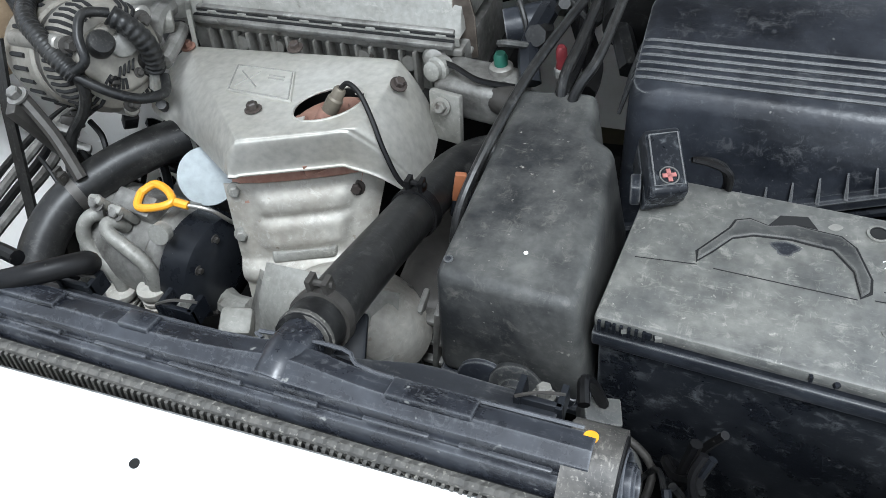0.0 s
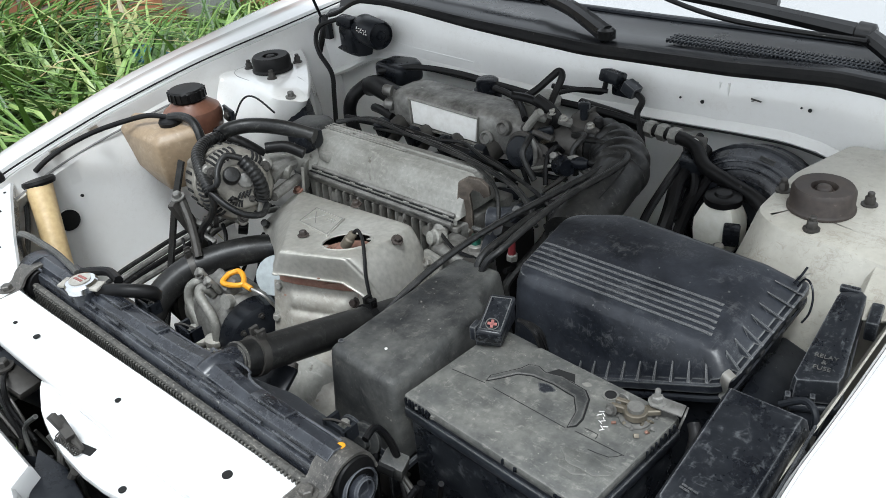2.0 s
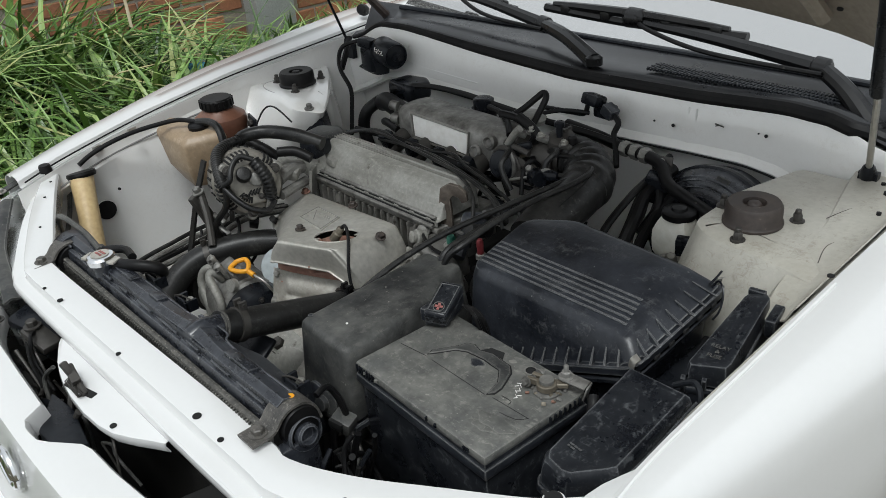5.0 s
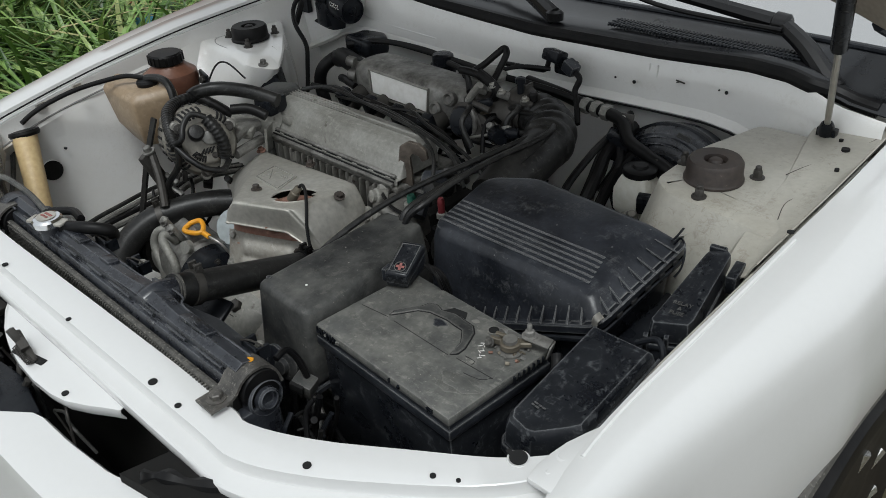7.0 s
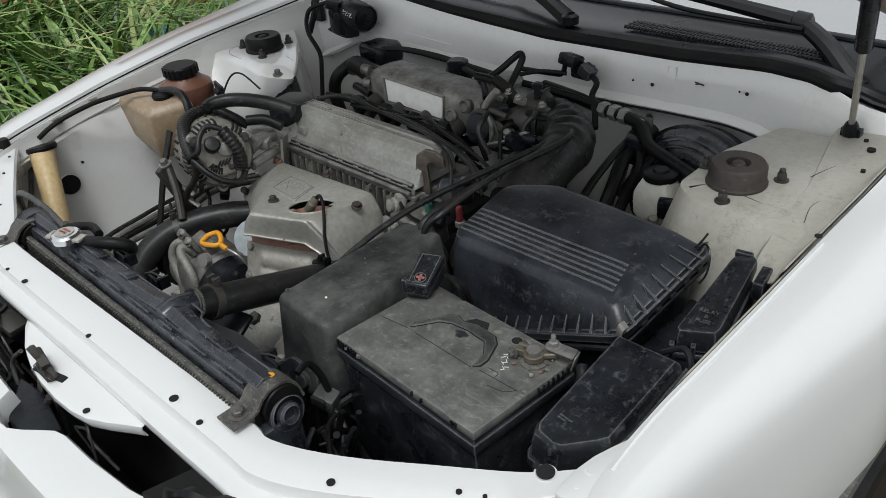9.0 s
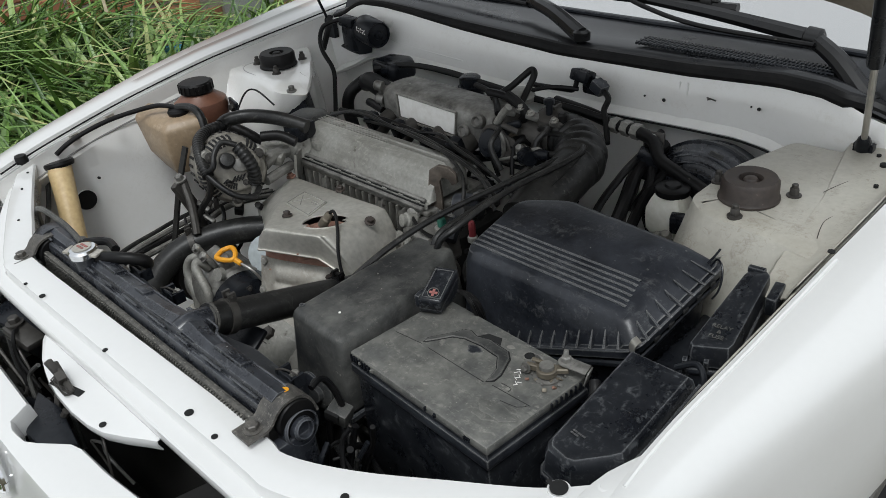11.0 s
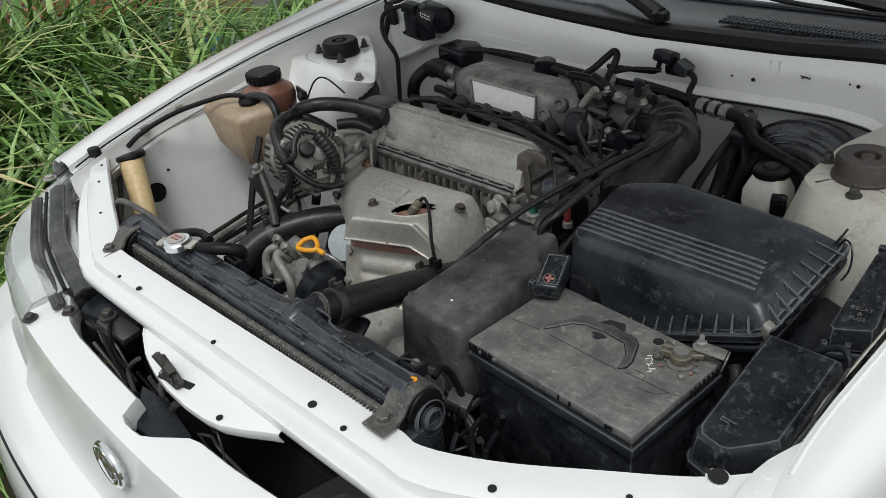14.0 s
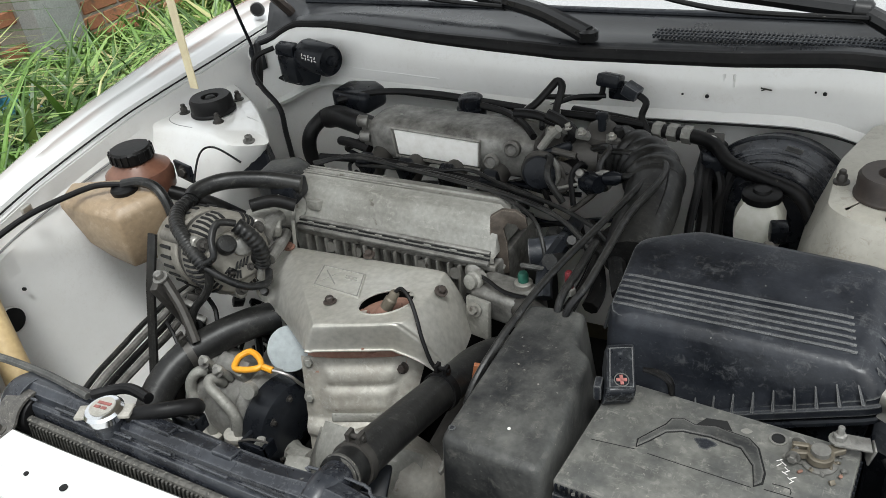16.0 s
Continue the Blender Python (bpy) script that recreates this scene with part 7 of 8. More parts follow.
part("arm", tube([(-0.215, 0.735, 0.845), (-0.228, 0.765, 0.848), (-0.238, 0.80, 0.842)], 0.012, 10), GRIMEALU, alternator, "cast mounting arm")
part("arm", tube([(-0.205, 0.730, 0.820), (-0.215, 0.765, 0.820), (-0.232, 0.80, 0.815)], 0.009, 10), GRIMEALU, alternator)
rng = random.Random(43)
for k in range(5):
    q = rng.uniform(0, 2 * math.pi)
    r = rng.uniform(0.012, 0.040)
    at = am @ Vector((r * math.cos(q), r * math.sin(q), 0.074))
    part("fitting", box(at, (rng.uniform(0.004, 0.014), rng.uniform(0.004, 0.012), 0.006), (rng.uniform(0, 60), rng.uniform(0, 40), rng.uniform(0, 90)), 0.0015), rng.choice((HOLE, RUBBER2, GRIMEALU, DARKSTEEL, RUBBER)), rear)
for k in range(14):
    at = (rng.uniform(-0.325, -0.235), rng.uniform(0.615, 0.69), rng.uniform(0.70, 0.785))
    if k % 2:
        bm = box(at, (rng.uniform(0.008, 0.03), rng.uniform(0.006, 0.016), rng.uniform(0.01, 0.04)), (rng.uniform(-30, 40), rng.uniform(-40, 40), rng.uniform(0, 60)), 0.002)
    else:
        bm = tube([at, (at[0] + 0.02, at[1] - 0.01, at[2] - 0.01), (at[0] + rng.uniform(0.02, 0.05), at[1] - 0.025, at[2] - rng.uniform(0.01, 0.05))], rng.uniform(0.002, 0.005), 7)
    part("bracket_piece", bm, rng.choice((DARKSTEEL, GRIMEALU, RUBBER2, RUBBER2)), alternator)
part("ear", box((-0.245, 0.775, 0.845), (0.05, 0.05, 0.02), (10, 10, 40), 0.006), ALU_DULL, alternator)
bracket = part("bracket", box((-0.300, 0.630, 0.785), (0.012, 0.024, 0.11), (18, -8, 20), 0.003), DARKSTEEL, alternator, "grimy tension bracket")
part("bolt", bolt((-0.300, 0.622, 0.838), (0, -0.3, 1), 0.007, 0.010), GRIMEALU, bracket)
for dz, dy in ((-0.02, 0.012), (-0.045, 0.016)):
    part("rib", box((-0.292, 0.632 + dy, 0.80 + dz), (0.03, 0.010, 0.012), (20, 30, 20), 0.003), GRIMEALU, bracket)
part("bracket", tube([(-0.300, 0.625, 0.838), (-0.27, 0.615, 0.80), (-0.245, 0.60, 0.76)], 0.007, 8), DARKSTEEL, alternator)
part("belt", sheet([[(x, 0.668, 0.872), (x, 0.636, 0.805), (x, 0.597, 0.70), (x, 0.55, 0.575)] for x in (-0.354, -0.349, -0.344, -0.339)], 0.004), RUBBER, alternator, "black drive belt")
hose("corrugated_loom", [(-0.330, 0.735, 0.893), (-0.318, 0.698, 0.897), (-0.292, 0.668, 0.897), (-0.262, 0.650, 0.890), (-0.240, 0.640, 0.878), (-0.222, 0.636, 0.862)], 0.0098, RUBBER, "grey corrugated wiring sleeve over the alternator", "cable sleeve", 12, ribs=0.006)
hose("loom_cable", [(-0.226, 0.638, 0.866), (-0.222, 0.636, 0.846), (-0.236, 0.634, 0.820), (-0.262, 0.626, 0.790), (-0.275, 0.615, 0.752)], 0.0058, RUBBER, "black cable leaving the corrugated sleeve", "cable", 10)
hose("loom_tube", [(-0.215, 0.838, 0.880), (-0.262, 0.815, 0.893), (-0.312, 0.785, 0.898), (-0.332, 0.752, 0.897), (-0.330, 0.735, 0.893)], 0.0125, RUBBER, "smooth black rubber wiring tube beside the alternator", "cable sleeve", 12)
solid("loom_box", box((-0.240, 0.838, 0.868), (0.04, 0.045, 0.03), (0, 0, 10), 0.005), BLACK2, "black plastic loom holder beside the valve cover", "holder")
hose("wiring_boot", [(-0.205, 0.690, 0.900), (-0.192, 0.694, 0.886), (-0.184, 0.698, 0.868), (-0.184, 0.700, 0.848), (-0.188, 0.700, 0.834)], 0.0105, RUBBER, "grey corrugated rubber boot on the alternator", "cable sleeve", 10, ribs=0.006)
hose("boot_tip", [(-0.188, 0.700, 0.836), (-0.192, 0.699, 0.822), (-0.196, 0.698, 0.812)], 0.0065, ALU_DULL, "pale metal sleeve below the rubber boot", "sleeve", 10)
hose("wiring_loop", [(-0.205, 0.690, 0.902), (-0.218, 0.672, 0.910), (-0.214, 0.652, 0.898), (-0.206, 0.640, 0.880), (-0.224, 0.634, 0.868)], 0.0048, RUBBER, "taped wiring over the alternator", "cable")
hose("wiring_loop", [(-0.224, 0.634, 0.866), (-0.198, 0.642, 0.846), (-0.178, 0.656, 0.830), (-0.168, 0.680, 0.822), (-0.180, 0.700, 0.826)], 0.0052, RUBBER, "taped wiring looping across the alternator", "cable")
hose("hose_stub", [(-0.20, 0.80, 0.868), (-0.225, 0.785, 0.880), (-0.245, 0.760, 0.882)], 0.009, RUBBER2, "short black hose with a fitting", "hose")
hose("water_pipe", [(-0.175, 0.700, 0.742), (-0.145, 0.735, 0.748), (-0.14, 0.78, 0.76)], 0.025, DARKSTEEL, "dark water inlet neck below the alternator", "pipe", 16)
for k in range(4):
    hose("apron_pipe", [(-0.365 + 0.012 * k, 0.43, 0.680 - 0.004 * k), (-0.376 + 0.012 * k, 0.503, 0.716 - 0.004 * k), (-0.394 + 0.012 * k, 0.59, 0.720 - 0.005 * k), (-0.408 + 0.012 * k, 0.655, 0.719 - 0.006 * k), (-0.420 + 0.012 * k, 0.74, 0.712), (-0.420 + 0.012 * k, 0.85, 0.69)], [0.0042, 0.0055, 0.005, 0.006][k], [RUBBER, GRIMEALU, RUBBER2, GRIMEALU][k], "pipe running along the inner apron", "pipe", 8)

# tanks by the far fender
tank = thing("coolant_tank", (-0.45, 0.70, 0.79), "yellowed translucent coolant overflow tank", "tank")
rings = ([(-0.470, 0.676, 0.800), (-0.424, 0.673, 0.794), (-0.396, 0.720, 0.796), (-0.440, 0.742, 0.800), (-0.490, 0.705, 0.806)],
         [(-0.492, 0.661, 0.832), (-0.412, 0.664, 0.832), (-0.384, 0.728, 0.832), (-0.440, 0.752, 0.834), (-0.515, 0.704, 0.836)],
         [(-0.548, 0.670, 0.883), (-0.408, 0.662, 0.886), (-0.376, 0.736, 0.890), (-0.440, 0.758, 0.892), (-0.560, 0.708, 0.888)],
         [(-0.535, 0.680, 0.898), (-0.416, 0.674, 0.898), (-0.388, 0.734, 0.902), (-0.440, 0.750, 0.904), (-0.548, 0.706, 0.902)])
bm = add_loft(bmesh.new(), rings)
part("body", bevelled(bm, 0.0045, 3), TAN, tank)
part("cap", lathe([(0.019, -0.002), (0.020, 0.004), (0.018, 0.008), (0.010, 0.010)], pose(-0.438, 0.712, 0.902), 22), RUBBER2, tank, "black rubber cap")
hose("overflow_hose", [(-0.438, 0.712, 0.912), (-0.468, 0.690, 0.917), (-0.500, 0.660, 0.910), (-0.535, 0.620, 0.898), (-0.555, 0.575, 0.884), (-0.560, 0.540, 0.872), (-0.556, 0.515, 0.862)], 0.0044, RUBBER2, "thin black overflow hose clipped along the fender", "hose", 10)
hose("overflow_hose", [(-0.438, 0.712, 0.912), (-0.41, 0.722, 0.915), (-0.382, 0.724, 0.908), (-0.362, 0.718, 0.885), (-0.355, 0.712, 0.85)], 0.0075, RUBBER, "short grey hose over the tank", "hose", 10)
for x, y, z in ((-0.563, 0.632, 0.892), (-0.571, 0.56, 0.876)):
    c = solid("hose_clip", box((x, y, z), (0.006, 0.018, 0.014), (0, 0, 15), 0.001), STEEL, "small steel clip on the fender edge", "clip", "hose clips")
reservoir = thing("steering_reservoir", (-0.50, 0.785, 0.84), "reddish brown power steering reservoir with a black cap", "reservoir")
part("body", lathe([(0.036, 0.0), (0.050, 0.006), (0.053, 0.030), (0.050, 0.042), (0.036, 0.052), (0.030, 0.058)], pose(-0.500, 0.790, 0.848), 32), BROWNTANK, reservoir)
cap_bm = lathe([(0.031, 0), (0.032, 0.004), (0.032, 0.016), (0.029, 0.020), (0.012, 0.021)], pose(-0.500, 0.788, 0.908), 32)
screw_cap = part("cap", cap_bm, RUBBER2, reservoir, "ribbed black screw cap")
for k in range(20):
    a = 2 * math.pi * k / 20
    part("ridge", box((-0.500 + 0.032 * math.cos(a), 0.788 + 0.032 * math.sin(a), 0.918), (0.004, 0.004, 0.015), (0, 0, math.degrees(a))), RUBBER2, screw_cap)
part("bracket", box((-0.445, 0.830, 0.872), (0.05, 0.006, 0.03), (0, 0, -15), 0.002), BLACK2, reservoir)
part("bolt", bolt((-0.44, 0.826, 0.875), (0.2, -1, 0.2), 0.007, 0.008), DARKSTEEL, reservoir)
hose("steering_hose", [(-0.455, 0.80, 0.85), (-0.43, 0.81, 0.84), (-0.40, 0.83, 0.82), (-0.37, 0.86, 0.78)], 0.011, RUBBER2, "black power steering hose", "hose")
hose("thin_wire", [(-0.40, 0.80, 0.865), (-0.405, 0.835, 0.905), (-0.385, 0.85, 0.912), (-0.35, 0.862, 0.885)], 0.0018, RUBBER2, "thin black wire loop", "wire", 6)
washer = thing("washer_filler", (-0.53, 0.50, 0.72), "yellowed washer filler neck with a black cap", "filler neck")
part("neck", tube([(-0.543, 0.508, 0.842), (-0.520, 0.498, 0.810), (-0.485, 0.482, 0.765), (-0.455, 0.466, 0.715), (-0.44, 0.455, 0.66)], lambda t: 0.0225 - 0.003 * math.sin(t * 3), 18), TAN2, washer)
part("cap", lathe([(0.0255, -0.003), (0.0275, 0.002), (0.026, 0.007), (0.014, 0.008)], aim((-0.546, 0.511, 0.845), (-0.25, 0.05, 1)), 26), RUBBER2, washer, "flat black cap")
hose("washer_tube", [(-0.575, 0.50, 0.868), (-0.572, 0.492, 0.83), (-0.535, 0.468, 0.79), (-0.47, 0.43, 0.77), (-0.36, 0.405, 0.86), (-0.25, 0.405, 0.868), (-0.16, 0.395, 0.872)], 0.0045, GREYPL, "grey plastic tube along the front corner", "tube", 8)
hose("cap_hose", [(-0.095, 0.392, 0.872), (-0.062, 0.408, 0.876), (-0.045, 0.43, 0.868), (-0.06, 0.44, 0.85), (-0.10, 0.445, 0.83)], 0.0085, RUBBER2, "short black hose from the radiator neck", "hose", 12)
hose("cap_hose", [(-0.16, 0.40, 0.870), (-0.13, 0.42, 0.872), (-0.09, 0.415, 0.876)], 0.006, RUBBER2, "thin black hose by the radiator cap", "hose", 10)
bump = thing("rubber_stop", (-0.553, 0.453, 0.862), "black rubber hood stop on the corner", "rubber stop")
part("stop", lathe([(0.012, 0), (0.0125, 0.004), (0.011, 0.018), (0.0095, 0.022), (0.004, 0.0225)], pose(-0.553, 0.455, 0.862), 18), RUBBER2, bump)

# intake manifold and throttle
manifold = thing("intake_manifold", (-0.07, 1.05, 0.80), "cast aluminium intake manifold with a white label", "intake manifold")
rows = []
for k in range(15):
    x = -0.212 + 0.285 * k / 14
    e = 1.0 if 0 < k < 14 else 0.82
    cy, cz = 1.055, 0.870 - 0.004 * k / 14
    rows.append([(x, cy + math.copysign(abs(math.cos(a)) ** 0.6, math.cos(a)) * 0.046 * e, cz + math.copysign(abs(math.sin(a)) ** 0.6, math.sin(a)) * 0.036 * e) for a in [2 * math.pi * i / 24 for i in range(24)]])
# Darker alloy on the plenum stands for the raised hood's shade.
part("plenum", add_loft(bmesh.new(), rows), GRIMEALU, manifold, "cast aluminium plenum")
part("label", bevelled(add_prism(bmesh.new(), [(-0.158, 1.0115, 0.896), (-0.152, 1.0075, 0.856), (-0.012, 1.0065, 0.852), (-0.010, 1.0105, 0.890)], [(-0.158, 1.008, 0.897), (-0.152, 1.004, 0.857), (-0.012, 1.003, 0.853), (-0.010, 1.007, 0.891)]), 0.0006, 1), LABEL, manifold, "blank worn white label")
part("label_frame", tube([(-0.162, 1.008, 0.899), (-0.156, 1.004, 0.853), (-0.008, 1.003, 0.849), (-0.006, 1.007, 0.894), (-0.162, 1.008, 0.899)], 0.0025, 6, 1), ALU, manifold)
for k in range(4):
    part("boss", lathe([(0.010, 0), (0.010, 0.014), (0.007, 0.017)], aim((-0.214, 1.02 + 0.012 * (k % 2), 0.898 - 0.013 * k), (-1, -0.4, 0.2)), 14), GRIMEALU, manifold)
for x, z in ((0.010, 0.862), (0.045, 0.887)):
    part("bolt", lathe([(0.0125, 0), (0.0125, 0.010), (0.009, 0.014), (0.006, 0.009)], aim((x, 1.012, z), (0.1, -1, 0.3)), 16), GRIMEALU, manifold)
for k in range(4):
    x = -0.19 + 0.07 * k
    part("runner", tube([(x, 1.03, 0.85), (x, 0.985, 0.835), (x, 0.95, 0.80), (x, 0.93, 0.76)], 0.017, 14), DARKSTEEL, manifold, "grimy intake runner")
throttle = thing("throttle_unit", (0.12, 1.03, 0.80), "grimy throttle body with a linkage wheel", "throttle body")
part("body", lathe([(0.040, -0.04), (0.044, -0.03), (0.038, -0.01), (0.040, 0.02), (0.036, 0.04)], aim((0.125, 1.045, 0.865), (1, 0.15, 0)), 24), DARKSTEEL, throttle)
part("flange", box((0.082, 1.045, 0.865), (0.012, 0.09, 0.08), (0, 0, 6), 0.006), DARKSTEEL, throttle)
wheel_bm = lathe([(0.018, -0.002), (0.022, -0.002), (0.022, 0.002), (0.018, 0.002)], aim((0.128, 0.982, 0.868), (0.2, -1, 0.3)), 24)
add_box(wheel_bm, (0.128, 0.982, 0.868), (0.036, 0.004, 0.006), (10, 20, 10))
part("linkage_wheel", wheel_bm, DARKSTEEL, throttle, "cable wheel")
part("spring", tube([(0.122 + 0.012 * math.cos(i * 0.9), 0.992 + 0.0006 * i, 0.872 + 0.012 * math.sin(i * 0.9)) for i in range(44)], 0.0016, 5, 1), BRASS, throttle)
rng = random.Random(13)
for k in range(16):
    at = (rng.uniform(0.075, 0.175), rng.uniform(0.985, 1.075), rng.uniform(0.855, 0.905))
    kind = k % 4
    m = rng.choice((DARKSTEEL, RUBBER2, RUBBER2, GRIMEALU, RUBBER))
    if kind == 0:
        bm = box(at, (rng.uniform(0.012, 0.03), rng.uniform(0.012, 0.028), rng.uniform(0.008, 0.02)), (rng.uniform(-30, 30), rng.uniform(-30, 30), rng.uniform(0, 60)), 0.003)
    elif kind == 1:
        bm = bolt(at, (rng.uniform(-0.6, 0.6), -0.7, 0.8), rng.uniform(0.005, 0.008), 0.012)
    else:
        bm = tube([at, (at[0] + rng.uniform(-0.02, 0.03), at[1] - 0.015, at[2] + 0.012), (at[0] + rng.uniform(-0.03, 0.05), at[1] - rng.uniform(0.02, 0.04), at[2] - 0.005), (at[0] + rng.uniform(-0.02, 0.06), at[1] - 0.04, at[2] - 0.04)], rng.uniform(0.003, 0.006), 8)
    part("fitting", bm, m, throttle)
part("lever", box((0.105, 1.0, 0.893), (0.07, 0.012, 0.014), (0, -18, 22), 0.005, 3), BLACK2, throttle)
part("motor", lathe([(0.024, -0.004), (0.027, 0.0), (0.027, 0.016), (0.022, 0.022), (0.008, 0.023)], aim((0.100, 0.992, 0.868), (0.1, -1, 0.35)), 24), BLACK2, throttle, "round black throttle motor housing")
part("valve", lathe([(0.014, 0), (0.016, 0.01), (0.012, 0.03)], aim((0.165, 0.985, 0.865), (0.8, -0.5, 0.2)), 14), BLACK2, throttle)
for pts, r, m, label in (([(0.131, 0.985, 0.843), (0.136, 0.985, 0.86), (0.127, 0.985, 0.882), (0.109, 0.985, 0.898), (0.086, 0.985, 0.894), (0.073, 0.985, 0.871), (0.076, 0.985, 0.854)], 0.0048, DARKSTEEL, "curved throttle lever"), ([(0.12, 0.978, 0.897), (0.127, 0.978, 0.883), (0.124, 0.978, 0.861), (0.109, 0.978, 0.849)], 0.0042, GRIMEALU, ""), ([(0.094, 1.0, 0.899), (0.107, 1.0, 0.917), (0.122, 1.0, 0.933)], 0.0062, ALU_DULL, ""), ([(0.116, 0.975, 0.849), (0.153, 0.975, 0.863), (0.189, 0.975, 0.877)], 0.0026, STEEL, ""),
                         ([(0.116, 0.99, 0.904), (0.137, 0.99, 0.901), (0.15, 0.99, 0.899)], 0.0050, DARKSTEEL, ""), ([(0.093, 1.03, 0.938), (0.114, 1.03, 0.929), (0.131, 1.03, 0.914), (0.123, 1.03, 0.9)], 0.0085, RUBBER2, ""), ([(0.033, 1.05, 0.925), (0.069, 1.05, 0.925), (0.105, 1.05, 0.913)], 0.0070, RUBBER2, ""), ([(0.177, 0.985, 0.875), (0.193, 0.985, 0.882), (0.205, 0.985, 0.876)], 0.0045, GRIMEALU, "")):
    part("linkage", tube(pts, r, 10), m, throttle, label)
part("housing", lathe([(0.012, 0), (0.022, 0.004), (0.025, 0.014), (0.022, 0.022), (0.015, 0.025), (0.006, 0.026)], aim((0.165, 1.055, 0.893), (0.1, -0.3, 1)), 22), DARKSTEEL, throttle, "dark sensor housing")
part("screw", lathe([(0.006, 0), (0.006, 0.018), (0.009, 0.019), (0.009, 0.026), (0.005, 0.028)], aim((0.168, 1.045, 0.914), (0, 0, 1)), 10), BLACK2, throttle)
for x, y, z in ((0.105, 1.02, 0.915), (0.125, 1.03, 0.918), (0.145, 1.03, 0.912), (0.185, 1.04, 0.905)):
    part("lug", box((x, y, z), (0.022, 0.014, 0.010), (15, 20, 35), 0.003), GRIMEALU, throttle)
    part("screw", bolt((x, y - 0.004, z + 0.005), (0, -0.3, 1), 0.0045, 0.006), STEEL, throttle)
elbow = thing("intake_hose", (0.15, 1.06, 0.80), "large dusty black intake duct with a ribbed bend", "hose")


def duct_radius(s):
    ribs = 0.0052 * abs(math.sin(s * 40)) if 0.12 < s < 0.56 else 0.0
    return 0.030 + 0.007 * min(1, s * 2.2) + ribs


duct = part("tube", tube([(0.140, 1.062, 0.874), (0.180, 1.066, 0.875), (0.222, 1.050, 0.872), (0.252, 1.010, 0.867), (0.264, 0.955, 0.860), (0.266, 0.900, 0.850), (0.272, 0.855, 0.838)], duct_radius, 24, 14), RUBBER, elbow)
part("mould_seam", tube([(0.262, 1.020, 0.900), (0.276, 0.990, 0.896), (0.284, 0.950, 0.890), (0.286, 0.90, 0.880)], 0.0014, 6), RUBBER2, duct)
part("clamp", clamp((0.168, 1.065, 0.872), (1, 0.1, 0), 0.037), DARKSTEEL, elbow)
part("boss", lathe([(0.008, 0), (0.008, 0.012), (0.005, 0.016)], pose(0.19, 1.05, 0.905), 12), RUBBER2, elbow)

# cables over the engine
hose("throttle_cable", [(0.170, 1.030, 0.890), (0.225, 1.020, 0.898), (0.268, 1.000, 0.900), (0.275, 0.960, 0.897), (0.262, 0.880, 0.893), (0.262, 0.800, 0.892), (0.258, 0.735, 0.880), (0.245, 0.71, 0.86), (0.23, 0.70, 0.80)], 0.0045, RUBBER, "long black throttle cable over the air hose", "cable", 10)
hose("throttle_cable", [(0.205, 0.985, 0.878), (0.250, 0.975, 0.890), (0.252, 0.945, 0.892), (0.235, 0.860, 0.887), (0.216, 0.770, 0.880), (0.203, 0.705, 0.870), (0.192, 0.640, 0.852), (0.183, 0.590, 0.825), (0.180, 0.57, 0.78)], 0.0045, RUBBER, "long black cable curving down beside the hose", "cable", 10)
hose("throttle_cable", [(0.235, 0.83, 0.875), (0.235, 0.77, 0.872), (0.232, 0.72, 0.862), (0.235, 0.70, 0.82)], 0.005, RUBBER, "grey cable end behind the resonator", "cable", 10)
solid("cable_fitting", lathe([(0.008, -0.012), (0.010, -0.004), (0.010, 0.004), (0.006, 0.014)], aim((0.205, 0.980, 0.878), (1, 0, 0.2)), 12), BLACK2, "black threaded cable end fitting", "fitting")
for path in (((-0.25, 0.915, 0.868), (-0.187, 0.934, 0.880), (-0.056, 0.921, 0.879), (0.019, 0.909, 0.879), (0.096, 0.897, 0.877), (0.175, 0.874, 0.868), (0.225, 0.845, 0.845)),
             ((-0.26, 0.925, 0.866), (-0.18, 0.943, 0.881), (-0.10, 0.930, 0.876), (-0.03, 0.925, 0.878), (0.06, 0.905, 0.876), (0.13, 0.876, 0.866), (0.16, 0.845, 0.84), (0.165, 0.83, 0.80)),
             ((-0.20, 0.955, 0.855), (-0.062, 0.948, 0.868), (-0.003, 0.962, 0.870), (0.06, 0.936, 0.870), (0.153, 0.911, 0.864), (0.21, 0.893, 0.852), (0.24, 0.88, 0.83)),
             ((-0.10, 0.95, 0.862), (-0.02, 0.935, 0.872), (0.08, 0.913, 0.870), (0.15, 0.898, 0.862), (0.20, 0.875, 0.848))):
    hose("ignition_lead", path, 0.0029, RUBBER, "dusty black ignition lead behind the valve cover", "cable", 8)
hose("vacuum_pipe", [(-0.33, 1.10, 0.89), (-0.25, 1.12, 0.905), (-0.15, 1.125, 0.908), (-0.05, 1.12, 0.905), (0.05, 1.115, 0.902), (0.15, 1.14, 0.888), (0.20, 1.165, 0.870)], 0.006, RUBBER2, "black vacuum pipe along the firewall", "hose", 8)
hose("vacuum_pipe", [(0.02, 1.07, 0.905), (0.05, 1.085, 0.925), (0.068, 1.105, 0.945), (0.075, 1.115, 0.952), (0.084, 1.11, 0.945), (0.082, 1.09, 0.92), (0.09, 1.06, 0.905)], 0.0058, RUBBER2, "black hose loop over the manifold", "hose", 10)
hose("vacuum_pipe", [(-0.05, 1.105, 0.905), (0.0, 1.09, 0.905), (0.04, 1.06, 0.905), (0.07, 1.03, 0.90)], 0.0055, RUBBER2, "black vacuum hose on the manifold", "hose", 8)
